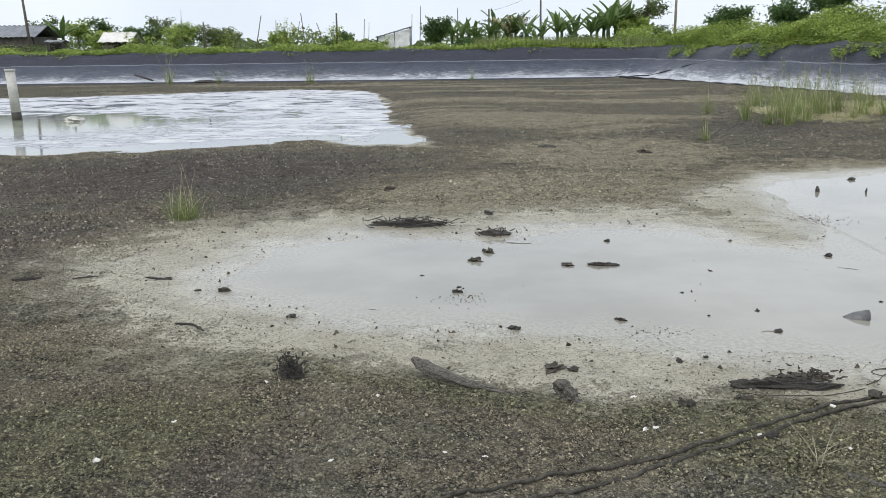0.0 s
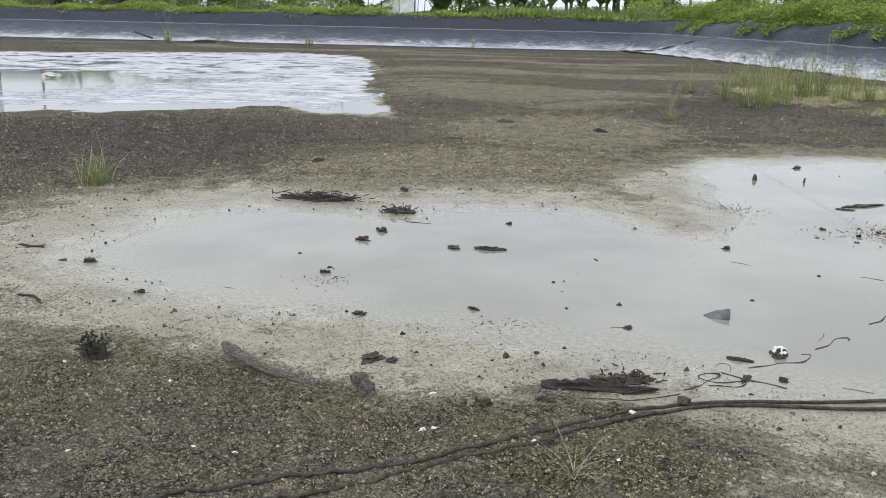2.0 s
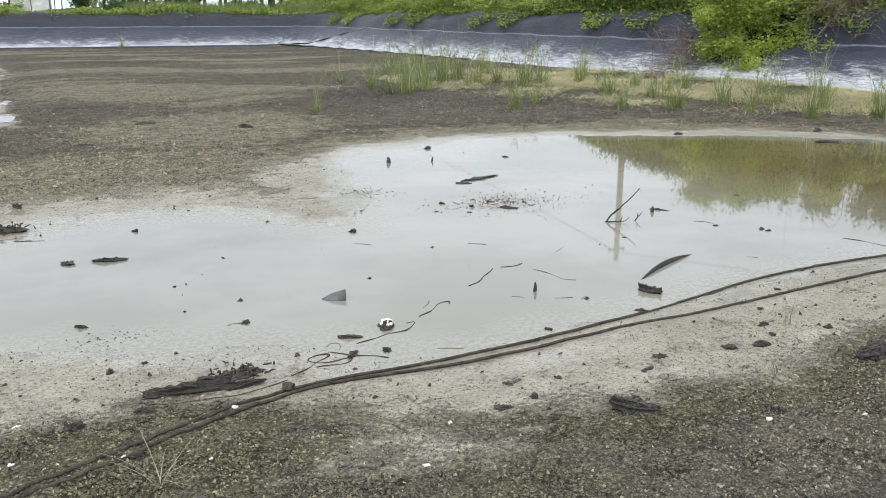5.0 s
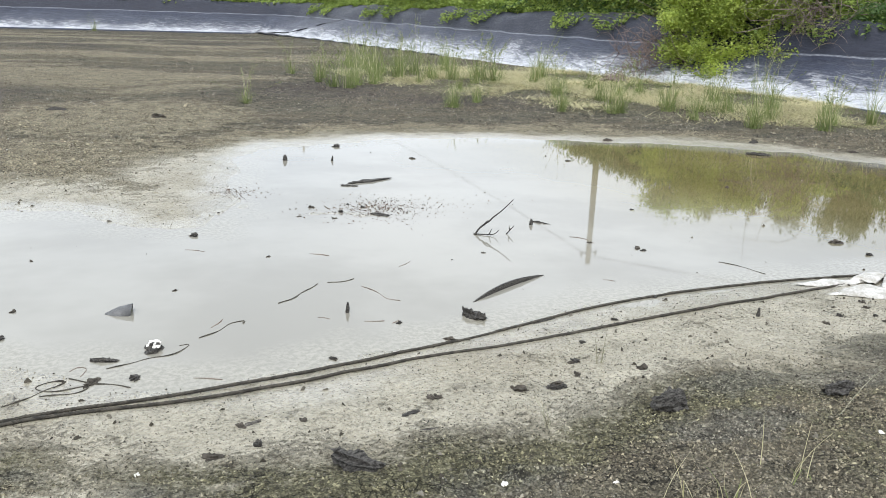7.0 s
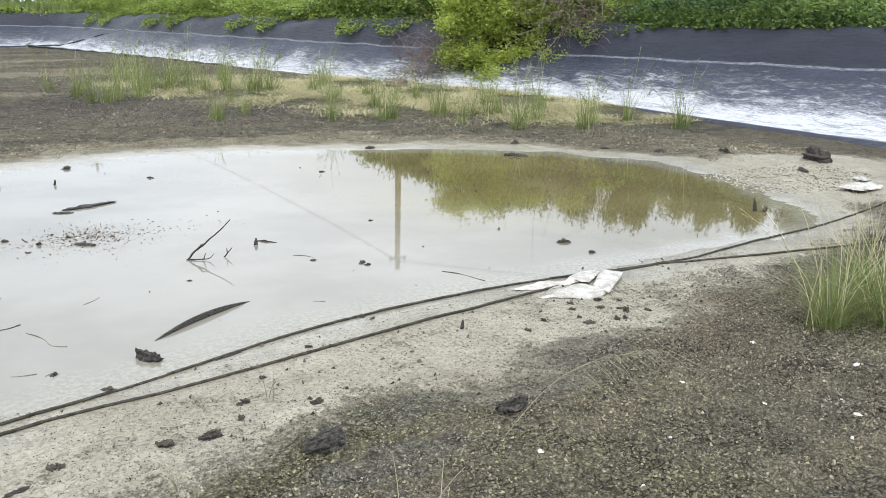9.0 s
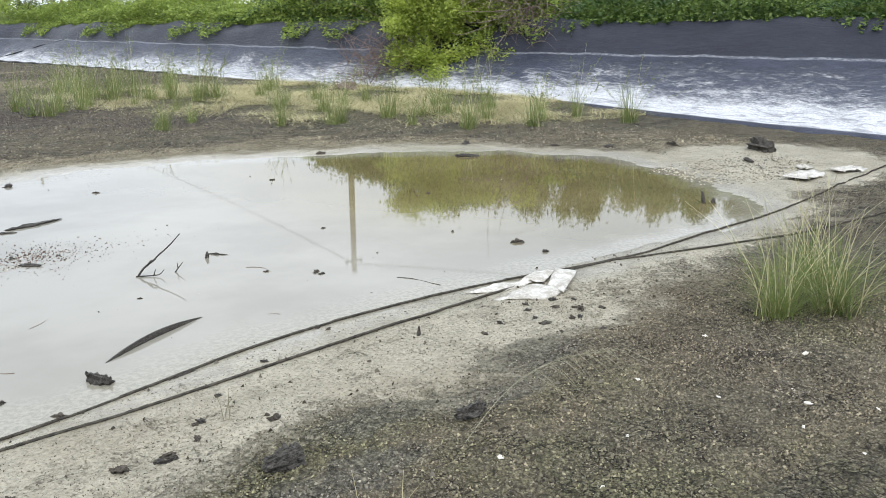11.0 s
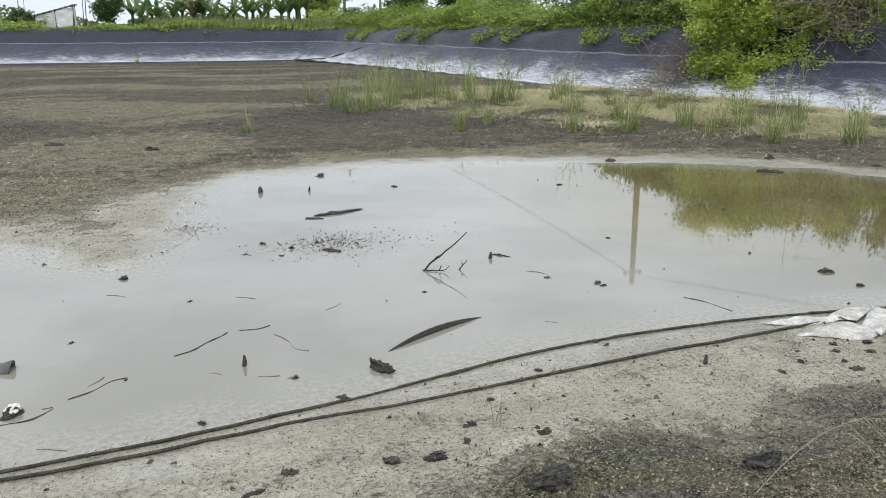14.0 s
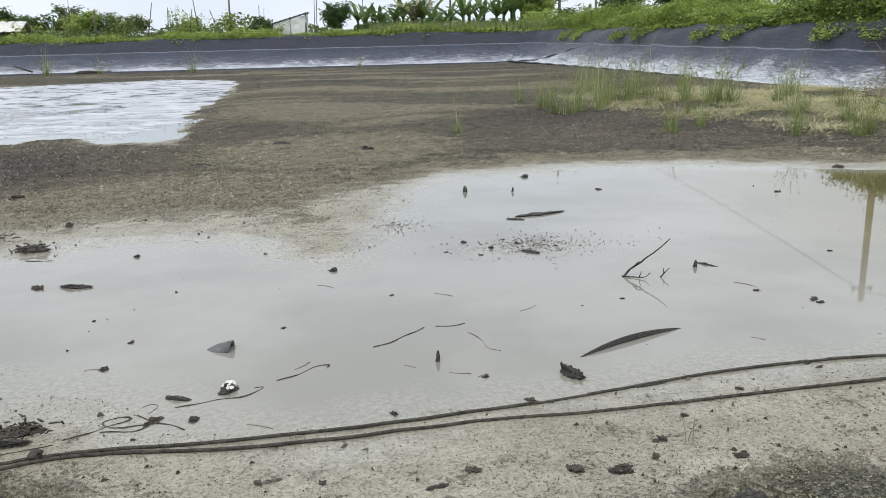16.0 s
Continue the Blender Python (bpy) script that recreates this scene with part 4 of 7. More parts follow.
# ---- power poles and wires ----
def utility_pole(x, y, h, rad):
    holder = tagged(new("utility_pole"), "tall pale concrete utility pole behind the bank", "pole", group="utility poles")
    holder.matrix_world = pose(x, y, 1.5)
    v, f = tube([(0, 0, 0), (0, 0, h * 0.5), (0, 0, h)], [rad, rad * 0.85, rad * 0.7], 12)
    raw_part("shaft", fix_tris("shaft", v, f, M_POLE), holder)
    v, f = tube([(-0.45, 0, h - 0.55), (0.45, 0, h - 0.55)], 0.04, 6)
    arm = raw_part("crossarm", fix_tris("crossarm", v, f, M_BARK), holder)
    for sx in (-0.38, 0.38):
        v, f = tube([(sx, 0, h - 0.52), (sx, 0, h - 0.46), (sx, 0, h - 0.38)], [0.03, 0.045, 0.03], 8)
        raw_part("insulator", fix_tris("insulator", v, f, M_CONCRETE), arm)
    return holder


utility_pole(22.9, 32.9, 8.1, 0.16)
utility_pole(23.6, 84.0, 8.4, 0.14)
utility_pole(16.9, 68.0, 8.6, 0.12)


def wire(a, b, sag):
    k = np.linspace(0, 1, 24)[:, None]
    p = np.array(a) + k * (np.array(b) - np.array(a)) - np.array([0, 0, sag]) * (4 * k * (1 - k))
    v, f = tube(p, 0.008 if a[0] < 17 else 0.015, 5)
    return tagged(new("power_wire", fix_tris("power_wire", v, f, M_WIRE)), "thin black overhead power wire between poles", "wire", kind="structure")


wire((22.9, 32.9, 9.2), (23.6, 84, 9.4), 0.6)
wire((22.9, 32.9, 9.2), (40.0, 9.0, 9.6), 0.3)
wire((16.9, 68, 9.6), (-60, 90, 9.5), 1.2)

# ---- pipe standing in the foam pool ----
def standpipe(x, y):
    holder = tagged(new("standpipe"), "pale concrete standpipe with a dark wet foot in foamy water", "pipe")
    holder.matrix_world = pose(x, y, 0, 0, -1.5, 0)
    v, f = tube([(0, 0, 0.20), (0, 0, 0.8), (0, 0, 1.34)], 0.125, 20)
    raw_part("shaft", fix_tris("shaft", v, f, M_CONCRETE), holder)
    v, f = tube([(0, 0, -0.1), (0, 0, 0.21)], 0.128, 20)
    raw_part("wet_foot", fix_tris("wet_foot", v, f, M_STAIN), holder, "dark algae-stained foot")
    v, f = tube([(0, 0, 1.30), (0, 0, 1.36)], [0.14, 0.14], 20)
    raw_part("collar", fix_tris("collar", v, f, M_CONCRETE), holder)
    return holder


standpipe(-11.5, 23.35)


# ---- ropes ----
ROPE_A = [(-0.6, 2.55), (-0.25, 2.85), (-0.02, 3.0), (0.31, 3.11), (0.67, 3.23), (0.92, 3.32), (1.15, 3.47), (1.45, 3.64), (1.74, 3.86), (2.0, 3.96), (2.31, 4.02), (2.78, 4.03), (3.4, 4.09), (4.12, 4.25),
          (4.9, 4.45), (5.55, 4.6), (6.34, 4.71), (7.2, 4.69), (7.99, 4.57), (8.46, 4.54), (9.12, 4.52), (10.28, 4.66), (11.31, 4.72), (13.0, 5.0), (15.0, 5.3)]
ROPE_B = [(-0.4, 2.6), (0.01, 2.86), (0.33, 2.97), (0.67, 3.13), (0.92, 3.28), (1.14, 3.37), (1.45, 3.58), (1.98, 3.91), (2.3, 3.98), (2.9, 3.95), (3.4, 4.0), (4.1, 4.11),
          (5.1, 4.21), (5.84, 4.29), (6.77, 4.41), (7.62, 4.5), (8.27, 4.54), (8.66, 4.48), (9.45, 4.26), (10.18, 4.05), (11.49, 4.01), (13.2, 3.8)]


def rope(pts, rad, seed):
    r = np.random.default_rng(seed)
    p = resample(pts, 0.014, False, 2)
    h, _, _ = mud_fields(p[:, 0], p[:, 1])
    s = np.arange(len(p)) * 0.014
    p = p + 0.012 * np.stack([np.sin(s * 2.1 + seed), np.cos(s * 2.9)], 1)
    z = np.maximum(h, -0.004) + rad * (0.75 + 0.25 * np.sin(s * 1.7 + seed))
    p3 = np.column_stack([p, z])
    # three laid strands
    out = []
    tan = np.gradient(p, axis=0)
    tan /= np.linalg.norm(tan, axis=1)[:, None]
    side = np.column_stack([-tan[:, 1], tan[:, 0], np.zeros(len(p))])
    for k in range(3):
        a = s * 120 + k * 2.094
        c = p3 + (np.cos(a)[:, None] * side + np.sin(a)[:, None] * [0, 0, 1]) * rad * 0.45
        out.append(tube(c, rad * 0.62, 5))
    v, f = join(out)
    return tagged(new("rope", fix_tris("rope", v, f, M_ROPE)), "long dark wet rope lying along the puddle edge", "rope", group="ropes")


rope_one = rope(ROPE_A, 0.0098, 1)
rope(ROPE_B, 0.0098, 2)


# ---- things lying on the mud ----
def lump(radius, seed, squash=0.6, rough=0.35, sub=2):
    r = np.random.default_rng(seed)
    bm = bmesh.new()
    bmesh.ops.create_icosphere(bm, subdivisions=sub, radius=1.0)
    off = Vector(r.uniform(-50, 50, 3))
    for v in bm.verts:
        d = 1 + rough * noise.noise(v.co * 1.6 + off) * 1.4 + rough * 0.8 * noise.noise(v.co * 4.5 + off)
        v.co = Vector((v.co.x * d, v.co.y * d, v.co.z * d * squash)) * radius
    return bm


def rest(x, y):
    return max(ground_z(x, y), -0.003)


def thing(name, bm, material, x, y, rz, label, category, sink=0.0, group=""):
    ob = part(name, bm, material)
    ob.matrix_world = pose(x, y, rest(x, y) + sink, 0, 0, rz)
    return tagged(ob, label, category, group)


def wood_mesh(length, thick, seed, flat=0.6, taper=0.4, segs=14, bend=0.08):
    """A split, weathered piece of wood along x: grooved along the grain, with broken ends."""
    r = np.random.default_rng(seed)
    sides = 15
    ridge = np.clip(1 + 0.28 * r.normal(size=sides), 0.5, 1.45)
    broken = min(0.16 * length, 2.2 * thick) * r.uniform(0, 1, (2, sides))
    drift = np.ones(sides)
    pts = []
    for i in range(segs + 1):
        t = i / segs
        drift = np.clip(drift + 0.15 * r.normal(size=sides), 0.6, 1.4)
        w = thick * (1 - taper * abs(2 * t - 0.9) ** 1.6) * (1 + 0.12 * r.normal())
        for j in range(sides):
            a = 2 * math.pi * j / sides
            w2 = w * ridge[j] * drift[j]
            x = -0.5 * length + broken[0, j] + t * (length - broken[0, j] - broken[1, j])
            pts.append((x, math.cos(a) * w2 + bend * length * math.sin(t * 3 + seed), math.sin(a) * w2 * flat + thick * flat * 0.55))
    bm = bmesh.new()
    vs = [bm.verts.new(p) for p in pts]
    for q in grid_faces(sides, segs + 1, True):
        bm.faces.new([vs[i] for i in q])
    bm.faces.new(vs[:sides][::-1])
    bm.faces.new(vs[-sides:])
    return bm


def wood(a, b, thick, seed, material, label, flat=0.6, taper=0.4, bend=0.05, sink=-0.004):
    (x0, y0), (x1, y1) = a, b
    length = math.hypot(x1 - x0, y1 - y0)
    ob = thing("driftwood", wood_mesh(length, thick, seed, flat, taper, 14, bend), material, (x0 + x1) / 2, (y0 + y1) / 2,
               math.degrees(math.atan2(y1 - y0, x1 - x0)), label, "driftwood", sink)
    return ob


log = wood((1.31, 4.09), (1.80, 4.10), 0.040, 1, M_WOOD_DARK, "long black waterlogged split log on the mud", 0.75, 0.25, 0.02)
part("splinter", wood_mesh(0.24, 0.024, 12, 0.7, 0.7), M_WOOD_DARK, log).matrix_local = pose(0.26, -0.03, 0.0, 0, 0, 10)
part("broken_stub", wood_mesh(0.16, 0.026, 15, 0.6, 0.5), M_WOOD_DARK, log).matrix_local = pose(0.10, 0.035, 0.03, 0, 0, -6)
part("broken_stub", wood_mesh(0.07, 0.010, 13, 0.8, 0.5), M_WOOD_DARK, log).matrix_local = pose(0.19, 0.0, 0.05, 0, -70, 20)
wood((4.53, 4.71), (4.65, 4.56), 0.034, 2, M_WOOD_DARK, "short black rotten wood chunk in shallow water", 0.85, 0.2)
wood((3.33, 3.16), (3.50, 2.98), 0.032, 3, M_WOOD_MIX, "charred-looking black wood piece on grey mud", 1.0, 0.25, 0.05, 0.010)
wood((4.81, 3.13), (5.00, 3.09), 0.036, 4, M_WOOD_MIX, "grey and black weathered wood chunk on olive mud", 1.0, 0.25, 0.05, 0.012)
wood((5.71, 3.01), (5.87, 2.95), 0.032, 5, M_WOOD_MIX, "small grey arched wood chunk on gravelly mud", 1.0, 0.4, 0.12, 0.012)
stub = wood((0.37, 4.02), (0.53, 3.92), 0.042, 7, M_WOOD_GREY, "stubby pale grey broken wood stump", 0.9, 0.2)
stub.matrix_world = stub.matrix_world @ pose(0, 0, 0.02, 0, 38, 0)


# a root with a raised dark head that thins out into the mud
def drift_root(pts, r0):
    r = np.random.default_rng(6)
    p = resample(pts, 0.02, False, 2)
    p[:, 2] += [rest(x, y) for x, y, _ in p]
    n, sides = len(p), 11
    t = np.linspace(0, 1, n)
    rad = r0 * (np.minimum(1, 0.25 + t * 5) * (1 - 0.9 * t ** 0.7) + 0.08)
    v, f = tube(p, rad, sides)
    ridge = np.clip(1 + 0.25 * r.normal(size=sides), 0.6, 1.4)
    body = v[:n * sides].reshape(n, sides, 3)
    v[:n * sides] = (p[:, None] + (body - p[:, None]) * (ridge * (1 + 0.08 * r.normal(size=(n, sides))))[..., None]).reshape(-1, 3)
    return tagged(new("driftwood", fix_tris("driftwood", v, f, M_WOOD_GREY, False)), "tapering grey driftwood root half sunk in mud", "driftwood")


drift_root([(-0.33, 4.36, 0.085), (-0.24, 4.28, 0.06), (-0.13, 4.20, 0.034), (0.02, 4.13, 0.014), (0.20, 4.05, 0.002)], 0.033)
wood((0.44, 7.60), (0.70, 7.54), 0.014, 8, M_WOOD_DARK, "thin dark plank at the puddle edge", 0.5, 0.2, 0.01)
wood((4.82, 8.58), (5.38, 8.80), 0.036, 9, M_WOOD_DARK, "dark pointed plank floating in the puddle", 0.55, 0.6, 0.02)
wood((4.74, 8.54), (4.92, 8.46), 0.026, 10, M_WOOD_DARK, "small dark wood end beside a floating plank", 0.6, 0.4)
wood((4.71, 7.31), (4.83, 7.15), 0.020, 11, M_WOOD_DARK, "small dark stick on a silt island", 0.8, 0.3)
wood((5.99, 6.71), (6.16, 6.57), 0.013, 14, M_WOOD_DARK, "dark tapered stub lying in the puddle", 0.9, 0.8)
wood((14.22, 7.15), (14.12, 6.68), 0.10, 15, M_WOOD_DARK, "thick dark rotten log end on the far shore", 0.9, 0.2)
wood((13.44, 6.68), (13.24, 6.43), 0.028, 16, M_WOOD_DARK, "short dark stick on the far shore", 0.8, 0.3)
wood((2.41, 4.60), (2.55, 4.53), 0.026, 17, M_WOOD_DARK, "small greenish-black wood piece in shallow water", 0.6, 0.3)
wood((4.88, 4.43), (5.06, 4.46), 0.013, 18, M_WOOD_DARK, "slim dark bark strip beside the rope", 0.6, 0.6)
wood((3.04, 3.60), (3.14, 3.66), 0.014, 19, M_WOOD_GREY, "small flat grey wood chip on silt", 0.4, 0.4)
wood((3.74, 3.47), (3.84, 3.52), 0.013, 20, M_WOOD_DARK, "small dark bark sliver on silt", 0.5, 0.5)
wood((3.74, 3.28), (3.88, 3.30), 0.012, 21, M_WOOD_DARK, "thin dark bark sliver on grey silt", 0.5, 0.5)
wood((2.02, 3.06), (2.22, 2.98), 0.020, 22, M_WOOD_GREY, "flat tan wood chip pressed into mud", 0.3, 0.3)
wood((-13.2, 47.2), (-10.9, 47.2), 0.10, 23, M_WOOD_DARK, "long dark log lying along the far bank foot", 0.8, 0.3)
wood((-0.70, 5.66), (-0.58, 5.60), 0.008, 24, M_WOOD_DARK, "thin dark stick in the shallows", 0.8, 0.4)
wood((0.80, 12.55), (1.05, 12.40), 0.018, 25, M_WOOD_DARK, "thin bent stick on the far mud", 0.8, 0.4, 0.1)
wood((1.62, 14.6), (1.95, 14.55), 0.03, 26, M_WOOD_DARK, "dark stick on tan mud", 0.7, 0.4)
wood((10.68, 9.42), (10.98, 9.26), 0.035, 27, M_WOOD_DARK, "dark wood piece at the puddle's far edge", 0.7, 0.4)


wood((-2.50, 6.50), (-2.25, 6.45), 0.018, 28, M_WOOD_DARK, "dark broken stick on the silt", 0.7, 0.5, 0.05)
wood((-2.42, 6.40), (-2.28, 6.52), 0.010, 29, M_WOOD_DARK, "thin dark twig on the silt", 0.8, 0.5, 0.05)
wood((-3.07, 6.50), (-2.87, 6.54), 0.016, 30, M_WOOD_DARK, "dark bark strip on the mud", 0.6, 0.5, 0.08)
wood((-3.53, 6.44), (-3.30, 6.49), 0.022, 31, M_WOOD_DARK, "short dark stick on the mud", 0.8, 0.5, 0.06)
wood((-1.92, 5.29), (-1.66, 5.17), 0.011, 32, M_WOOD_DARK, "bent dark twig on the silt", 0.9, 0.5, 0.16)
wood((1.05, 6.75), (1.34, 6.71), 0.026, 33, M_WOOD_DARK, "long low black log afloat in the puddle", 0.7, 0.5, 0.02)


# the long curved husk standing on edge in the water
def palm_husk(a, b):
    (x0, y0), (x1, y1) = a, b
    n, parts_v = 26, []
    ln = math.hypot(x1 - x0, y1 - y0)
    for i in range(n + 1):
        t = i / n
        w = 0.044 * math.sin(math.pi * min(1, t * 0.97 + 0.03)) ** 0.75 + 0.002
        x, y = (t - 0.5) * ln, 0.03 * math.sin(t * math.pi)
        parts_v += [(x, y - 0.010, 0.0), (x, y - 0.004, w), (x, y + 0.004, w * 1.04), (x, y + 0.004, 0.0)]
    f = grid_faces(4, n + 1, True)
    me = fix_tris("palm_husk", parts_v, f, M_WOOD_DARK)
    ob = new("palm_husk", me)
    ob.matrix_world = pose((x0 + x1) / 2, (y0 + y1) / 2, -0.012, 0, 0, math.degrees(math.atan2(y1 - y0, x1 - x0)))
    return tagged(ob, "long curved dark palm husk lying in the puddle", "palm husk")


palm_husk((4.67, 4.87), (5.44, 5.29))


# the forked branch that stands out of the water
def branch():
    holder = tagged(new("branch"), "forked bare branch standing out of the puddle", "branch")
    holder.matrix_world = pose(5.34, 6.42, 0)
    for name, pts, r0 in (("stem", [(0, 0, -0.02), (0.05, 0.01, 0.045), (0.10, 0.02, 0.075), (0.15, 0.02, 0.10), (0.17, 0.02, 0.125), (0.27, 0.03, 0.185), (0.37, 0.04, 0.27)], 0.0085),
                          ("twig", [(0.09, 0.01, 0.07), (0.105, 0.0, 0.105), (0.15, -0.01, 0.112)], 0.009),
                          ("twig", [(0.0, 0.0, 0.005), (0.08, -0.05, 0.008), (0.15, -0.09, 0.012), (0.18, -0.10, 0.05)], 0.006),
                          ("twig", [(0.11, -0.07, 0.01), (0.12, -0.09, 0.06)], 0.005),
                          ("twig", [(0.27, -0.05, -0.01), (0.30, -0.06, 0.03), (0.34, -0.06, 0.07)], 0.006),
                          ("twig", [(0.30, -0.06, 0.03), (0.30, -0.05, 0.07)], 0.005)):
        p = resample(pts, 0.02, False, 1)
        v, f = tube(p, np.linspace(r0, r0 * 0.45, len(p)), 6)
        raw_part(name, fix_tris(name, v, f, M_WOOD_DARK), holder)


branch()


# bent grey sheet like half a tile, open at one end
def bent_sheet(x, y, rz):
    v, n = [], 10
    for i, xx in enumerate((-0.12, -0.02, 0.09)):
        w = (0.03, 0.075, 0.085)[i]
        hgt = (0.012, 0.06, 0.085)[i]
        for j in range(n + 1):
            a = math.pi * j / n
            v.append((xx + 0.015 * math.sin(a), math.cos(a) * w, math.sin(a) * hgt - 0.008))
    f = grid_faces(n + 1, 3)
    ob = new("bent_sheet", fix_tris("bent_sheet", v, f, M_SHEET))
    so = ob.modifiers.new("thickness", "SOLIDIFY")
    so.thickness = 0.008
    ob.matrix_world = pose(x, y, -0.004, 0, 0, rz) @ Matrix.Scale(0.76, 4)
    return tagged(ob, "bent grey plastic sheet standing tent-like in the puddle", "plastic sheet")


bent_sheet(2.56, 5.27, -8)


# bleached husk over a dark lump, on a string
def bleached_husk():
    holder = tagged(new("bleached_husk"), "white bleached husk with a dark underside in shallow water", "husk")
    holder.matrix_world = pose(2.73, 4.66, 0.02, 0, 0, 35)
    part("shell", lump(0.036, 31, 0.7, 0.3, 3), M_SHELL, holder)
    part("dark_base", lump(0.045, 32, 0.65, 0.6, 3), M_WOOD_DARK, holder, "dark lump under the shell").matrix_local = pose(-0.015, -0.012, -0.018)


bleached_husk()


def cord(name, pts, rad, label, material=M_ROPE):
    rad *= 0.7
    p = resample(pts, 0.02, False, 2)
    s = np.arange(len(p)) * 0.02
    h, _, _ = mud_fields(p[:, 0], p[:, 1])
    z = np.maximum(h, 0) + rad * 0.3 + 0.0012 * np.sin(s * 23)
    v, f = tube(np.column_stack([p + 0.006 * np.stack([np.sin(s * 19), np.cos(s * 27)], 1), z]), rad * (1.1 + 0.5 * np.sin(s * 31 + len(p)) * np.sin(s * 13)), 6)
    return tagged(new(name, fix_tris(name, v, f, material)), label, "cord" if name == "cord" else "weed", group="loose cords" if name == "cord" else "weed strands")


cord("cord", [(2.49, 4.45), (2.6, 4.50), (2.69, 4.53), (2.81, 4.54), (2.88, 4.62), (2.92, 4.67), (2.86, 4.66)], 0.0042, "dark string trailing through shallow water")
cord("cord", [(2.97, 4.74), (3.10, 4.84), (3.18, 4.93), (3.26, 4.95), (3.23, 4.91)], 0.0042, "dark string with a looped end in the water")
cord("cord", [(2.05, 4.12), (2.17, 4.22), (2.33, 4.36), (2.24, 4.38), (2.15, 4.30), (2.28, 4.24), (2.43, 4.29), (2.36, 4.20), (2.20, 4.20)], 0.0045, "tangled loops of dark cord on the mud")
cord("cord", [(2.32, 4.38), (2.42, 4.30), (2.52, 4.26), (2.60, 4.20)], 0.005, "short dark cord on the mud")
cord("cord", [(1.35, 3.98), (1.55, 3.95), (1.75, 3.97), (2.02, 4.08)], 0.004, "thin pale-worn cord beside the black log")
cord("cord", [(3.49, 5.18), (3.64, 5.29), (3.80, 5.49)], 0.005, "thin dark weed strand in the puddle")
cord("cord", [(3.88, 5.50), (3.97, 5.49), (4.07, 5.54)], 0.004, "short dark weed strand in the puddle")
cord("cord", [(6.88, 5.21), (6.98, 5.07), (7.02, 4.87)], 0.0035, "thin dark strand afloat by the rope")
STRANDS = [[(4.46, 5.72), (4.52, 5.77), (4.58, 5.84)],
           [(4.08, 5.36), (4.13, 5.27), (4.16, 5.18), (4.17, 5.08), (4.24, 5.04)],
           [(3.92, 4.74), (3.97, 4.72), (4.03, 4.72)],
           [(3.67, 4.87), (3.71, 4.86), (3.73, 4.83)],
           [(4.07, 4.66), (4.11, 4.69), (4.12, 4.7)],
           [(2.32, 4.47), (2.35, 4.52), (2.4, 4.5), (2.37, 4.4)],
           [(2.89, 4.22), (2.95, 4.2), (3.02, 4.17)],
           [(1.84, 5.01), (1.88, 5.04), (1.95, 5.01)],
           [(3.05, 4.88), (3.1, 4.95), (3.12, 5.0)],
           [(5.76, 5.06), (5.8, 5.04), (5.82, 5.01)],
           [(6.1, 6.15), (6.2, 6.08), (6.21, 5.92)],
           [(3.91, 6.19), (3.98, 6.16), (4.03, 6.12)],
           [(3.04, 6.52), (3.12, 6.49), (3.17, 6.44)]]
for k, pts in enumerate(STRANDS):
    cord("weed_strand", pts, (0.0022, 0.003, 0.0026)[k % 3], "thin brown weed strand afloat in the puddle", M_TWIG)
part("knot", lump(0.028, 44, 0.9, 0.5), M_ROPE, rope_one, "knotted lump of rope").matrix_local = pose(2.0, 3.95, ground_z(2.0, 3.95) + 0.02)


# heaps of dead stalks
def stalk_heap(x, y, rz, lx, ly, hz, count, seed, label, material=M_WOOD_DARK):
    r = np.random.default_rng(seed)
    holder = tagged(new("stalk_heap"), label, "debris heap")
    holder.matrix_world = pose(x, y, rest(x, y), 0, 0, rz)
    bm = lump(1.0, seed, 1.0, 0.4, 3)
    bmesh.ops.scale(bm, vec=(lx * 0.38, ly * 0.34, hz * 0.5), verts=bm.verts)
    part("matted_core", bm, material, holder)
    pieces = []
    for _ in range(count):
        c = r.normal(size=3) * [lx * 0.24, ly * 0.26, hz * 0.25] + [0, 0, hz * 0.35]
        d = r.normal(size=3) * [1, 0.7, 0.35]
        d /= np.linalg.norm(d)
        ln = r.uniform(0.12, 0.5) * lx * 0.36
        q = np.array([c - d * ln / 2, c + [0, 0, r.normal() * 0.01], c + d * ln / 2])
        q[:, 2] = np.maximum(q[:, 2], 0.004)
        pieces.append(tube(q, [0.004, 0.006, 0.003], 5))
    v, f = join(pieces)
    tagged(raw_part("stalk_mat", fix_tris("stalk_mat", v, f, material), holder), kind="stuff")


stalk_heap(-0.43, 8.38, -8, 0.95, 0.24, 0.085, 150, 51, "flat dark heap of dead stalks by the puddle")
stalk_heap(0.38, 7.92, -6, 0.36, 0.20, 0.07, 60, 52, "small dark heap of dead stalks by the puddle")
stalk_heap(-0.98, 4.27, 20, 0.17, 0.14, 0.15, 110, 53, "upright black clump of rotten stalks on mud")
stalk_heap(1.80, 4.24, 5, 0.30, 0.18, 0.03, 110, 54, "low brown heap of rotten leaves behind the log", M_CLOD)
stalk_heap(14.5, 18.9, 40, 1.6, 0.8, 0.3, 90, 55, "reddish-brown heap of dead stalks at the bank foot", M_TWIG_RED)


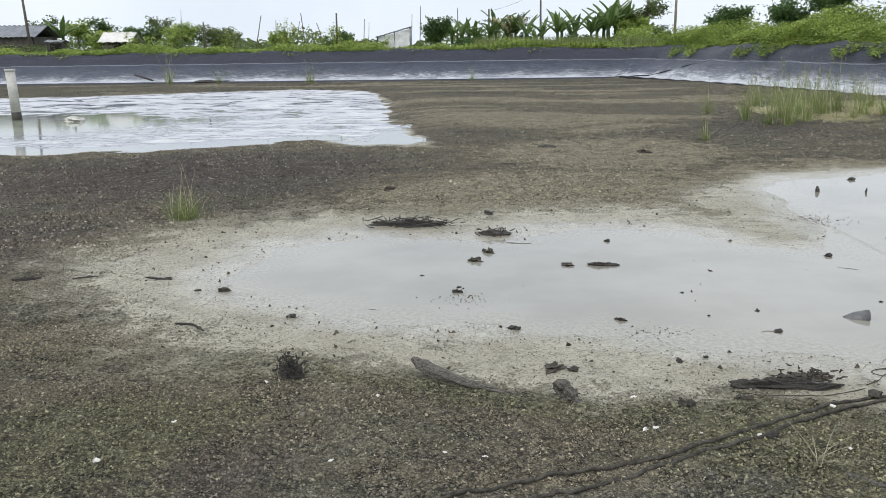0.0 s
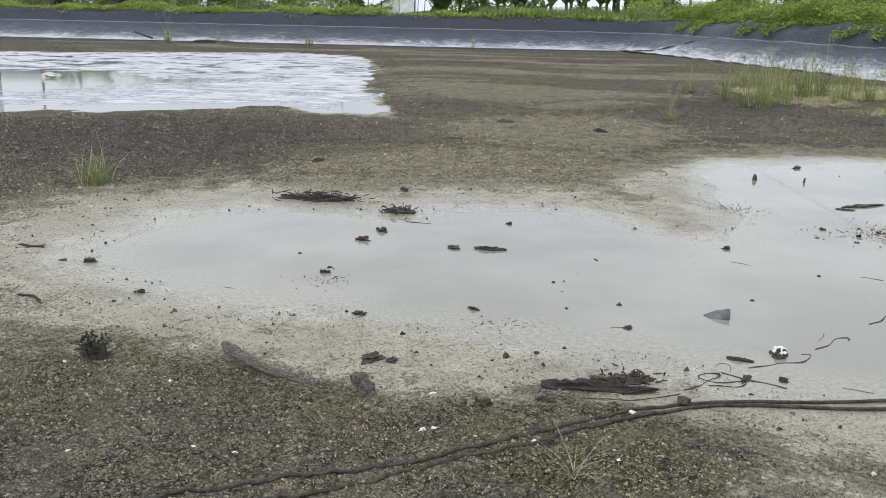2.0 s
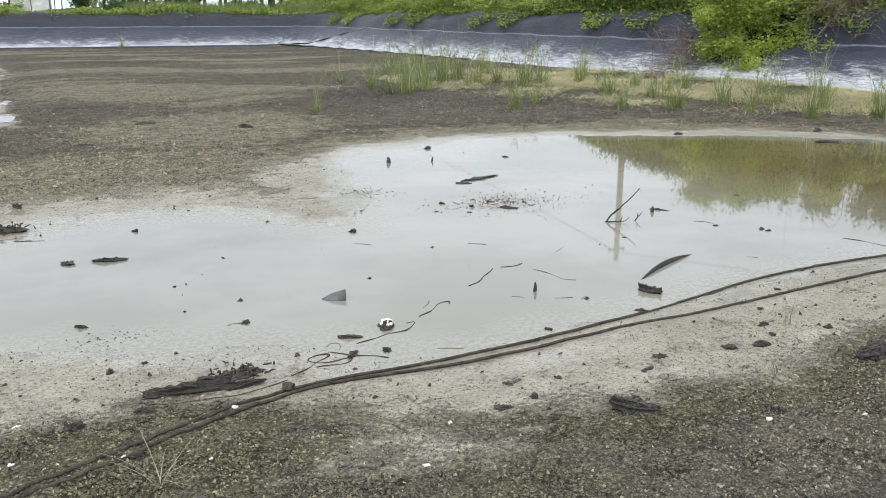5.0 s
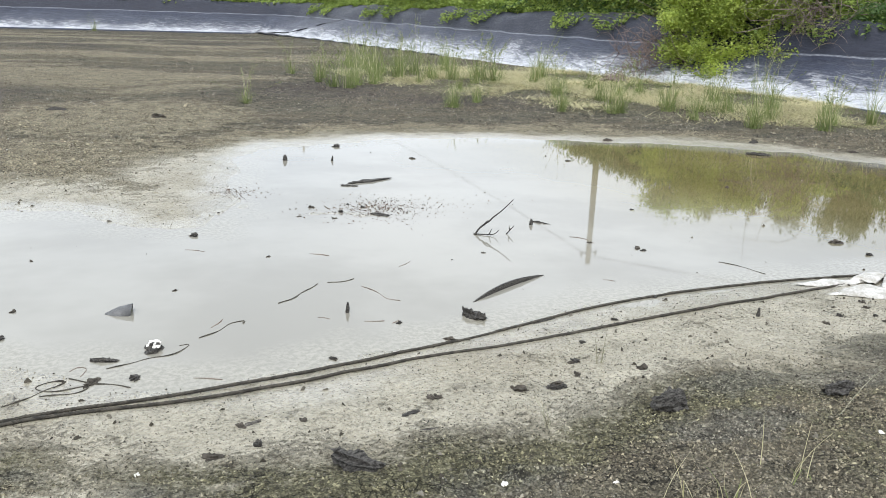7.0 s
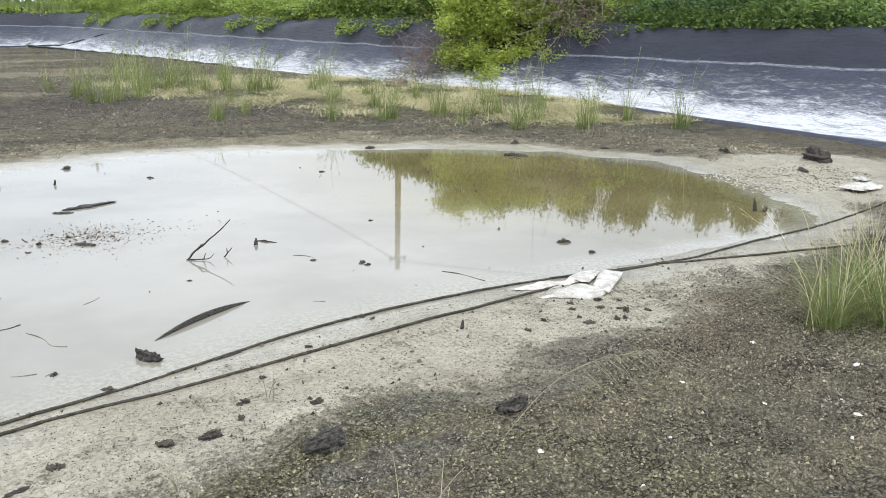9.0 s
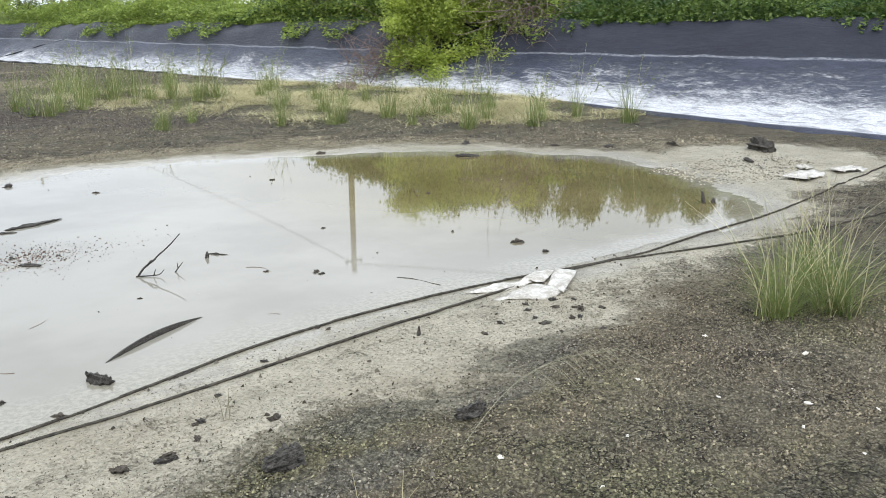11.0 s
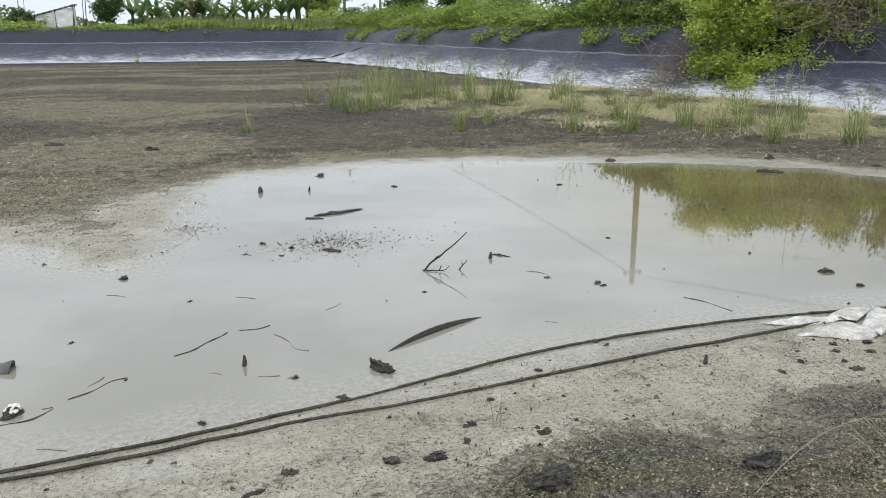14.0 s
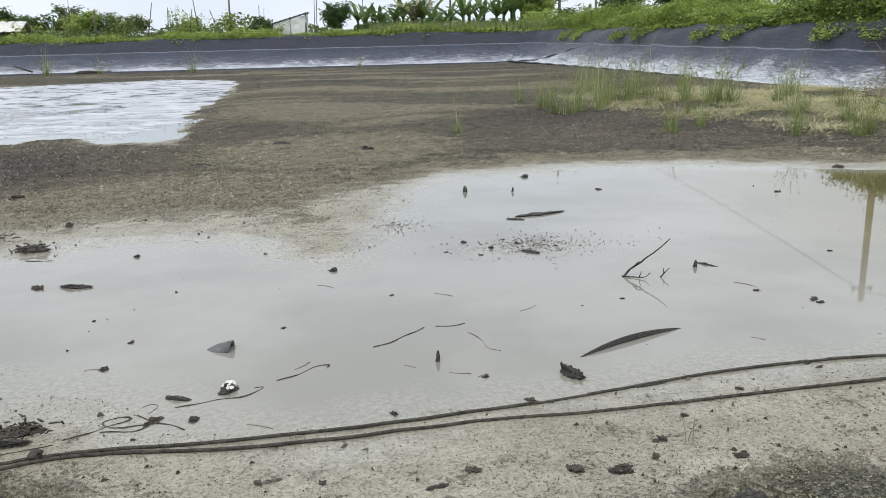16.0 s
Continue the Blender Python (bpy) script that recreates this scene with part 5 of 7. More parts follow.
# the white plastic sack under the rope
def sack():
    holder = tagged(new("plastic_sack"), "torn dirty white plastic sack flattened under the rope", "sack")
    holder.matrix_world = pose(7.5, 4.40, rest(7.5, 4.40) + 0.006)

    def sheet(name, corners, lift, seed):
        n = 14
        v = []
        (ax, ay), (bx, by), (cx, cy), (dx, dy) = corners
        for j in range(n + 1):
            for i in range(n + 1):
                s, t = i / n, j / n
                x = (1 - t) * ((1 - s) * ax + s * bx) + t * ((1 - s) * dx + s * cx)
                y = (1 - t) * ((1 - s) * ay + s * by) + t * ((1 - s) * dy + s * cy)
                edge = min(s, 1 - s, t, 1 - t)
                w = noise.noise(Vector((x * 7, y * 7, seed))) + 0.6 * noise.noise(Vector((x * 19, y * 19, seed)))
                v.append((x + 0.007 * w, y + 0.006 * w, lift + 0.012 * w + 0.016 * min(1, edge * 6)))
        ob = raw_part(name, fix_tris(name, v, grid_faces(n + 1, n + 1), M_BAG), holder)
        so = ob.modifiers.new("thickness", "SOLIDIFY")
        so.thickness = 0.003

    sheet("panel", [(-0.44, -0.07), (-0.12, -0.29), (0.12, -0.22), (0.06, 0.03)], 0.006, 1.0)
    sheet("panel", [(0.02, -0.28), (0.46, 0.02), (0.38, 0.17), (0.06, -0.08)], 0.020, 2.0)
    sheet("flap", [(-0.48, 0.18), (-0.26, 0.05), (0.10, 0.06), (-0.09, 0.20)], -0.004, 3.0)
    sheet("flap", [(-0.02, 0.12), (0.10, 0.00), (0.40, 0.15), (0.22, 0.23)], 0.010, 4.0)


sack()


def rag(x, y, sz, rz, seed):
    n = 8
    v = []
    for j in range(n + 1):
        for i in range(n + 1):
            a, b = i / n - 0.5, j / n - 0.5
            w = noise.noise(Vector((a * 4, b * 4, seed))) + 0.5 * noise.noise(Vector((a * 9, b * 9, seed)))
            v.append((a * sz * (1 + 0.5 * w), b * sz * 0.6 * (1 - 0.4 * w), 0.02 + 0.035 * w))
    ob = new("rag", fix_tris("rag", v, grid_faces(n + 1, n + 1), M_BAG))
    so = ob.modifiers.new("thickness", "SOLIDIFY")
    so.thickness = 0.004
    ob.matrix_world = pose(x, y, rest(x, y) + 0.01, 0, 0, rz)
    tagged(ob, "crumpled white plastic scrap on the far shore", "plastic scrap", "plastic scraps")


rag(12.8, 5.45, 0.55, 10, 4.0)
rag(13.3, 5.75, 0.25, 50, 5.0)
rag(13.5, 5.33, 0.40, -20, 6.0)


# frayed end of blue rope where the long ropes meet
def blue_rope_end(x, y):
    r = np.random.default_rng(23)
    pieces = []
    for k in range(46):
        a = r.uniform(0, 2 * np.pi)
        s = np.linspace(0, 1, 6)[:, None]
        d = np.array([math.cos(a), 0.7 * math.sin(a), 0]) * r.uniform(0.02, 0.06)
        pieces.append(tube(s * d + np.sin(s * 3.0) * [0, 0, r.uniform(0.012, 0.035)] + r.normal(size=3) * 0.006, 0.0022, 4))
    for k in range(3):
        s = np.linspace(0, 2 * np.pi * 0.8, 14)
        pieces.append(tube(np.column_stack([0.03 * np.cos(s + k), 0.025 * np.sin(s + k), 0.012 + 0.009 * k + 0.006 * np.sin(3 * s)]), 0.008, 6))
    v, f = join(pieces)
    ob = new("rope_end", fix_tris("rope_end", v, f, M_ROPE_BLUE))
    ob.matrix_world = pose(x, y, rest(x, y), 0, 0, 20)
    tagged(ob, "frayed knot of faded blue rope on crumbly mud", "rope end")


M_ROPE_BLUE = two_tone("faded_blue_rope", (0.035, 0.06, 0.09), (0.20, 0.27, 0.33), 0.8, 40, 0.3, 0.6, 0.003)
blue_rope_end(-0.29, 2.80)
wood((1.42, 3.09), (1.62, 2.84), 0.014, 57, M_WOOD_GREY, "flat pale weathered stick pressed into the mud", 0.35, 0.3, 0.04)

# stakes standing in the water
def stake(x, y, h, rad, seed, label, lean=4):
    r = np.random.default_rng(seed)
    p = [(0, 0, -0.05), (0.004, 0.002, h * 0.5), (0.002, 0.006, h)]
    v, f = tube(p, [rad * 1.2, rad, rad * 0.45], 8)
    ob = new("stake", fix_tris("stake", v, f, M_WOOD_DARK))
    ob.matrix_world = pose(x, y, min(rest(x, y), 0.0), r.uniform(-lean, lean), r.uniform(-lean, lean), 0)
    tagged(ob, label, "stake", "wooden stakes")


stake(3.86, 4.92, 0.065, 0.012, 1, "short dark wooden peg standing in the puddle")
stake(4.46, 10.05, 0.07, 0.026, 2, "dark wooden stub standing at the puddle edge")
stake(10.84, 5.42, 0.13, 0.018, 3, "pale forked stump standing in shallow water", 8)
stake(5.96, 6.60, 0.055, 0.016, 8, "short black stub at the end of a sunken branch", 10)
stake(10.92, 5.36, 0.055, 0.022, 4, "low dark stump beside a forked one", 8)
stake(5.0, 9.95, 0.06, 0.012, 5, "thin dark peg standing in the puddle", 12)
stake(4.80, 3.80, 0.03, 0.012, 6, "tiny dark stub in the silt", 12)
stake(6.28, 4.10, 0.08, 0.012, 7, "grey pointed peg standing in the silt", 10)

# single clods and chips: x, y, size
CLODS = [(0.45, 4.42, .055), (0.56, 4.41, .03), (1.01, 3.85, .035), (1.31, 3.93, .03), (8.26, 5.42, .04), (8.25, 5.06, .03), (-1.98, 6.14, .02), (-1.79, 6.15, .035), (-1.17, 5.45, .03),
         (0.14, 6.94, .055), (-0.03, 6.02, .035), (-0.02, 6.14, .018), (0.29, 5.17, .03), (0.90, 6.74, .04), 
         (0.28, 7.25, .05), (-1.64, 11.2, .05), (-0.73, 10.3, .07), (0.39, 8.82, .05), (3.23, 13.57, .09)]
CLODS_2 = [(1.95, 5.02, .03), (3.93, 3.62, .022), (4.36, 3.58, .025), (4.53, 3.53, .026), (4.79, 3.80, .02), (3.61, 4.26, .022), (2.42, 4.30, .04), (4.58, 3.52, .028),
           (4.74, 3.65, .022), (4.38, 3.57, .026), (5.00, 4.05, .018), (3.96, 3.61, .024), (5.39, 4.33, .02), (6.47, 5.71, .03), (3.14, 6.90, .035), (4.07, 7.34, .035), (4.24, 7.65, .05), (4.46, 7.41, .05),
           (5.03, 7.42, .04), (1.28, 3.45, .03), (2.9, 3.35, .03), (6.8, 3.95, .035), (7.0, 3.75, .05), (6.6, 3.85, .03), (7.25, 3.7, .04)]
CLODS_3 = [(1.98, 5.45, .022), (4.11, 4.66, .02), (4.31, 4.33, .03), (2.62, 4.30, .03), (7.35, 3.85, .03), (7.1, 4.02, .03), (7.5, 4.0, .025), (6.9, 4.1, .02), (11.5, 10.2, .07), (9.3, 10.75, .05),
           (12.9, 8.6, .08), (12.4, 9.2, .05), (13.6, 8.0, .07), (4.7, 7.55, .045), (4.35, 7.2, .04), (4.6, 7.7, .035), (2.0, 6.5, .02), (1.6, 5.9, .015), (2.9, 5.6, .015), (5.2, 5.9, .015),
           (7.2, 6.9, .02), (8.9, 7.6, .025), (7.9, 9.4, .03), (6.0, 9.9, .03), (5.3, 10.9, .05), (3.6, 6.2, .015), (-0.3, 6.5, .015), (1.4, 7.6, .03)]
CLODS_4 = [(6.17, 5.95, .022), (6.48, 5.64, .025), (3.04, 3.62, .02), (3.08, 3.41, .03), (2.88, 3.36, .025), (3.31, 3.59, .018), (1.04, 3.87, .03), (1.34, 3.91, .03), (1.18, 4.51, .03), (1.02, 5.30, .03), (1.35, 4.58, .018), (0.32, 5.17, .028), (7.17, 4.12, .03),
           (7.37, 4.07, .05), (7.36, 3.80, .055), (7.17, 3.43, .03), (7.2, 3.72, .04), (7.05, 3.9, .03), (7.28, 3.95, .035), (7.5, 3.75, .035), (5.90, 4.64, .02), (5.09, 3.59, .03), (4.82, 3.81, .025), (4.58, 3.57, .025)]
clod_meshes = []
for k in range(7):
    bm = lump(1.0, 70 + k, 0.5, 0.8, 3)
    me = bpy.data.meshes.new("mud_clod")
    bm.to_mesh(me)
    bm.free()
    me.materials.append(M_WOOD_DARK if k % 2 else M_CLOD)
    clod_meshes.append(me)
for k, (x, y, sz) in enumerate(CLODS + CLODS_2 + CLODS_3 + CLODS_4):
    if abs(x - 4.6) < 0.7 and abs(y - 7.4) < 0.5:
        sz *= 0.5
    if 6.5 < x < 7.6 and 3.3 < y < 4.3:
        sz *= 0.6
    ob = new("mud_clod", clod_meshes[k % 7])
    r = np.random.default_rng(k)
    ob.matrix_world = pose(x, y, rest(x, y) + sz * 0.12, 0, 0, r.uniform(0, 360)) @ Matrix.Diagonal((sz, sz * r.uniform(0.5, 0.9), sz * r.uniform(0.7, 1.1), 1))
    tagged(ob, "dark lump of mud and rotten wood", "clod", "mud clods")

# bleached shells and chips on the mud
SHELLS = [(7.20, 2.23), (7.12, 2.10), (6.86, 1.97), (6.87, 1.70), (6.83, 2.39), (7.64, 2.42), (7.44, 2.91), (5.62, 2.58), (6.69, 2.76), (5.79, 2.17), (7.29, 1.85), (0.80, 3.59),
          (0.75, 3.58), (0.98, 3.50), (0.79, 3.97), (1.56, 3.31), (-0.17, 3.29), (0.0, 3.28), (-0.64, 3.20), (-1.60, 3.21), (-1.09, 4.17), (-2.24, 5.21), (-3.32, 14.36), (1.72, 3.81), (2.35, 2.92), (1.23, 3.46),
          (2.6, 3.3), (3.9, 2.75), (4.3, 2.6), (6.2, 2.4), (-0.5, 4.0), (-1.4, 3.6)]
shell_meshes = []
for k in range(4):
    bm = lump(1.0, 90 + k, 0.3, 0.8)
    me = bpy.data.meshes.new("shell")
    bm.to_mesh(me)
    bm.free()
    me.materials.append(M_SHELL)
    shell_meshes.append(me)
for k, (x, y) in enumerate(SHELLS):
    r = np.random.default_rng(900 + k)
    sz = r.uniform(0.009, 0.019)
    ob = new("shell", shell_meshes[k % 4])
    ob.matrix_world = pose(x, y, rest(x, y) + sz * 0.2, r.uniform(-15, 15), r.uniform(-15, 15), r.uniform(0, 360)) @ Matrix.Diagonal((sz, sz * 0.6, sz, 1))
    tagged(ob, "bleached white shell fragment on the mud", "shell", "shell fragments")


# ---- grass ----
def tuft_mesh(seed, n, h, lean, width, spreadr):
    r = np.random.default_rng(seed)
    roots = np.column_stack([r.normal(size=n) * spreadr, r.normal(size=n) * spreadr, np.full(n, -0.02)])
    ln = h * r.uniform(0.3, 1.15, n)
    return raw_mesh("blades", *blades(roots, ln, r.uniform(0.05, 1.0, n) ** 0.8 * lean * 1.4 + 0.03, r, width, 4, 0.62), M_GRASS)


def stem_mesh(seed, n, h, lean, spreadr):
    """Thin straw stems, and the fine green seed heads at their tips."""
    r = np.random.default_rng(seed + 50)
    roots = np.column_stack([r.normal(size=n) * spreadr, r.normal(size=n) * spreadr, np.full(n, -0.02)])
    v, f = blades(roots, h * r.uniform(1.0, 1.75, n), np.clip(np.abs(r.normal(size=n)) * lean * 0.8 + 0.1, 0, 1.0), r, 0.0022, 5)
    line = v.reshape(n, 6, 2, 3).mean(2)
    t = r.uniform(0, 1, (n, 22, 1))
    tips = line[:, None, 3] * (1 - t) ** 2 + 2 * t * (1 - t) * line[:, None, 4] + t * t * line[:, None, 5]
    heads = leaves((tips + r.normal(size=tips.shape) * 0.012).reshape(-1, 3), 0.05, r, -0.9, 0.12)
    return raw_mesh("seed_stems", v, f, M_STRAW), raw_mesh("seed_head", *heads, M_GRASS)


def tuft(seed, n, h, lean, width, spreadr, label, heads=True):
    holder = tagged(new("grass_tuft"), label, "grass", "grass tufts")
    raw_part("foliage", tuft_mesh(seed, n, h, lean, width, spreadr), holder)
    stems, tips = stem_mesh(seed, max(8, n // 9), h, lean, spreadr)
    plume = raw_part("seed_plume", stems, holder, "thin straw-coloured stems")
    if heads:
        tagged(raw_part("seed_head", tips, plume, "fine green seed heads"), kind="stuff")
    return holder


TUFTS = [(7.12, 18.3, 1.0), (7.32, 17.8, .8), (7.69, 18.5, 1.0), (9.25, 20.4, .95), (8.55, 20.1, .9), (10.58, 18.6, 1.1), (11.76, 23.8, .9), (9.04, 15.0, .55), (8.31, 14.4, .5), (10.06, 13.5, .6),
         (10.86, 13.1, .85), (12.04, 13.1, .95), (12.75, 13.1, .75), (13.13, 12.9, .75), (12.46, 11.35, .95), (13.56, 10.9, .85), (15.18, 10.2, .95), (12.36, 15.3, .7), (12.56, 16.8, .6), (10.0, 21.2, 1.0), (10.96, 18.5, 1.1),
         (11.04, 19.4, .8), (4.79, 15.4, .6), (9.14, 21.6, 1.0), (8.98, 22.5, .9), (9.18, 15.3, .6), (8.4, 14.55, .55), (10.18, 13.7, .5), (8.9, 23.8, .9), (6.99, 19.3, .7)]
TUFTS_2 = [(9.63, 21.6, 1.0), (10.35, 19.6, .8), (6.83, 21.5, .8), (11.57, 14.7, .6), (11.05, 13.1, .6), (13.9, 14.2, .8), (14.4, 13.1, .9), (14.9, 12.2, .7), (11.4, 16.2, .7), (10.9, 15.3, .6), (13.2, 15.8, .9),
           (7.9, 19.6, .8), (8.2, 18.9, .9), (9.9, 19.8, .8), (15.0, 11.3, .8), (12.0, 18.4, .8), (12.8, 19.6, 1.0), (10.2, 23.0, .8), (11.0, 21.6, .8), (9.6, 17.2, .5), (7.3, 20.2, .8), (8.5, 19.5, .6), (9.3, 19.0, .6), (8.8, 21.0, .8), (9.9, 22.2, .8), (11.9, 12.2, .6), (13.4, 12.0, .7), (14.2, 11.4, .7), (-6.5, 44.8, 1.0), (-14.0, 45.5, 1.2), (-11.5, 46.0, .9), (2.0, 45.5, .7)]
bases = [tuft(600 + k, (80, 115, 70, 125, 95)[k], (0.62, 0.74, 0.52, 0.66, 0.8)[k], (0.72, 0.62, 0.78, 0.7, 0.58)[k], 0.0034, (0.05, 0.07, 0.045, 0.10, 0.055)[k], "tall green grass tuft on the dried pond edge") for k in range(5)]
for k, (x, y, sc) in enumerate(TUFTS + TUFTS_2):
    r = np.random.default_rng(700 + k)
    m = pose(x, y, rest(x, y), r.uniform(-4, 4), r.uniform(-4, 4), r.uniform(0, 360)) @ Matrix.Diagonal((sc * 1.15, sc * 1.15, sc * 1.2, 1))
    if k < 5:
        bases[k].matrix_basis = m
    else:
        copy_thing(bases[k % 5], m)
big = tuft(650, 330, 0.56, 0.8, 0.0014, 0.05, "wide spreading green grass tuft on dark gravelly mud", False)
big.matrix_basis = pose(8.10, 2.86, rest(8.10, 2.86), 0, 0, 10)
copy_thing(big, pose(8.45, 2.72, rest(8.45, 2.72), 0, 0, 140) @ Matrix.Diagonal((1.2, 1.2, 0.95, 1)))
copy_thing(big, pose(8.75, 3.05, rest(8.75, 3.05), 0, 0, 250))
fine = tuft(660, 170, 0.38, 0.62, 0.0024, 0.08, "small thin green grass tuft on dark mud", False)
fine.matrix_basis = pose(-2.80, 8.80, rest(-2.8, 8.8), 0, 0, 0)


def dry_weed(x, y, n, h, lean, rz, seed, label, tilt=(0, 0), width=0.0022):
    r = np.random.default_rng(seed)
    roots = np.column_stack([r.normal(size=n) * 0.012, r.normal(size=n) * 0.012, np.full(n, -0.005)])
    v, f = blades(roots, h * r.uniform(0.5, 1.1, n), np.clip(np.abs(r.normal(size=n) * 0.2 + lean), 0.05, 1.25), r, width, 5)
    ob = new("dry_weed")
    raw_part("foliage", raw_mesh("foliage", v, f, M_PALE_STRAW), ob)
    ob.matrix_world = pose(x, y, rest(x, y), tilt[0], tilt[1], rz)
    tagged(ob, label, "weed", "dry weeds")


dry_weed(1.35, 3.17, 15, 0.26, 0.95, 0, 1, "sprawling dry weed on the mud", (0, 0), 0.0014)
dry_weed(4.93, 3.73, 6, 0.22, 0.3, 0, 3, "thin upright weed sprig on silt")
dry_weed(4.3, 3.15, 7, 0.16, 0.6, 0, 4, "small dry weed sprig on olive mud")


def feather_grass(x, y, rz, ln):
    """A bent stalk with a one-sided comb of fine drooping stems."""
    k = np.linspace(0, 1, 18)
    stalk = np.column_stack([k * ln, 0.10 * np.sin(k * 2.8) * ln, 0.01 + 0.09 * np.sin(k * 2.75)])
    pieces = [tube(stalk, np.linspace(0.0018, 0.0012, 18), 5)]
    r = np.random.default_rng(5)
    for i in range(20):
        t = 0.42 + 0.58 * i / 19
        b = np.array([np.interp(t, k, stalk[:, j]) for j in range(3)])
        d = np.array([0.17 + 0.06 * r.normal(), -0.24 + 0.07 * r.normal(), 0]) * r.uniform(0.45, 1.15)
        q = np.array([b, b + d * 0.35 + [0, 0, 0.03], b + d * 0.75 + [0, 0, -0.3 * b[2]], b + d + [0, 0, -b[2] + 0.012]])
        pieces.append(tube(q, [0.0015, 0.0015, 0.0013, 0.0009], 4))
    v, f = join(pieces)
    ob = new("feather_grass", fix_tris("feather_grass", v, f, M_PALE_STRAW))
    ob.matrix_world = pose(x, y, rest(x, y), 0, 0, rz)
    tagged(ob, "pale feathery grass stalk bent over the mud", "grass stalk")


feather_grass(5.60, 2.78, 10, 1.22)


# straw mat and low green growth along the dried strip
def straw_mat(n, seed, material, hmin, hmax, name, label, lean0):
    r = np.random.default_rng(seed)
    x, y = r.uniform(8.0, 16.6, n * 3), r.uniform(10.8, 25, n * 3)
    dens = smooth01(vnoise(x, y, 1.6, seed) + 0.3, -0.1, 0.4) * smooth01(y - (12.7 - 0.45 * (x - 10.0)), -0.5, 1.6)
    dens = dens * smooth01(x - (12.2 - (y - 13) * 0.38), -2.2, 0.5) * smooth01(y, 24.5, 21)
    keep = np.nonzero(r.uniform(0, 1, n * 3) < dens)[0][:n]
    x, y = x[keep], y[keep]
    h, _, _ = mud_fields(x, y)
    a = blades(np.column_stack([x, y, h]), r.uniform(hmin, hmax, len(x)), r.uniform(lean0, 1.36, len(x)), r, 0.006, 3)
    stuff(name, a, material, label, "grass")


straw_mat(34000, 3, M_STRAW, 0.12, 0.40, "straw_mat", "mat of dry yellow grass on the raised pond edge", 1.2)
straw_mat(3000, 8, M_GRASS, 0.08, 0.22, "low_grass", "low green grass growing through the straw", 0.9)


# thin stalks by the walker's feet
def stalks(x, y, n, h, seed, label):
    r = np.random.default_rng(seed)
    roots = np.column_stack([r.normal(size=n) * 0.07, r.normal(size=n) * 0.05, np.full(n, -0.01)])
    ob = new("thin_stalks")
    raw_part("stalk", raw_mesh("stalk", *blades(roots, h * r.uniform(0.5, 1.2, n), r.uniform(0.05, 0.55, n), r, 0.0016, 5), M_STRAW), ob)
    raw_part("foliage", raw_mesh("foliage", *blades(roots * 1.2, h * 0.4 * r.uniform(0.5, 1.2, n), r.uniform(0.3, 0.9, n), r, 0.0022, 4), M_GRASS), ob)
    ob.matrix_world = pose(x, y, rest(x, y), 0, 0, r.uniform(0, 360))
    tagged(ob, label, "grass stalks", "thin grass stalks")


stalks(4.42, 2.33, 7, 0.26, 91, "thin pale grass stalks with green shoots on crumbly mud")
stalks(4.62, 2.24, 8, 0.24, 92, "thin pale grass stalks with green shoots on crumbly mud")
stalks(4.97, 2.46, 5, 0.22, 93, "thin pale grass stalks with green shoots on crumbly mud")


# ---- crumbs of soil, gravel and shell over the floor ----
def crumbs(n, x0, x1, y0, y1, smin, smax, seed, material, name, label, bias=1.6, wet_ok=0.15, slim=0.4):
    r = np.random.default_rng(seed)
    x = r.uniform(x0, x1, n)
    y = y0 + (y1 - y0) * r.uniform(0, 1, n) ** bias
    h, e1, e2 = mud_fields(x, y)
    clump = vnoise(x, y, 2.2, seed) * 0.5 + 0.5
    chance = np.where(e1 < -0.02, 0.05 * wet_ok ** 1.5, wet_ok + (1 - wet_ok) * smooth01(e1, 0.15, 1.3)) * (0.35 + 0.65 * clump)
    chance = np.where(e2 < 0.1, 0.0, chance)
    chance = chance * (1 - 0.6 * np.clip(soil_masks(x, y, e1, e2)["tan"], 0, 1))
    keep = r.uniform(0, 1, n) < chance
    soils = soil_masks(x[keep], y[keep], e1[keep], e2[keep])
    x, y, h = x[keep], y[keep], np.maximum(h[keep], -0.004)
    m = len(x)
    sz = (smin + (smax - smin) * r.uniform(0, 1, m) ** 2.2) * (1 - (0.45 if material is M_CRUMB else 0.0) * np.clip(soils["wet"], 0, 1))
    base = np.array([[1, 0, 0], [-0.5, 0.87, 0], [-0.5, -0.87, 0], [0.3, 0.2, 0.75], [-0.45, 0.05, 0.55]])
    tri = np.array([[0, 1, 3], [1, 4, 3], [1, 2, 4], [2, 3, 4], [2, 0, 3]])
    ang = r.uniform(0, 2 * np.pi, m)
    ca, sa = np.cos(ang), np.sin(ang)
    b = base[None] * (1 + 0.35 * r.normal(size=(m, 5, 3)))
    b[:, :, 1] *= r.uniform(slim, 1, m)[:, None]
    v = np.empty((m, 5, 3))
    v[:, :, 0] = x[:, None] + sz[:, None] * (b[:, :, 0] * ca[:, None] - b[:, :, 1] * sa[:, None])
    v[:, :, 1] = y[:, None] + sz[:, None] * (b[:, :, 0] * sa[:, None] + b[:, :, 1] * ca[:, None])
    v[:, :, 2] = h[:, None] + sz[:, None] * b[:, :, 2] * 1.15 - 0.001
    f = (np.arange(m)[:, None, None] * 5 + tri[None]).reshape(-1, 3)
    me = raw_mesh(name, v.reshape(-1, 3), f, material, False, {key: np.repeat(val, 5) for key, val in soils.items()})
    tagged(new(name, me), label, "soil", kind="stuff")


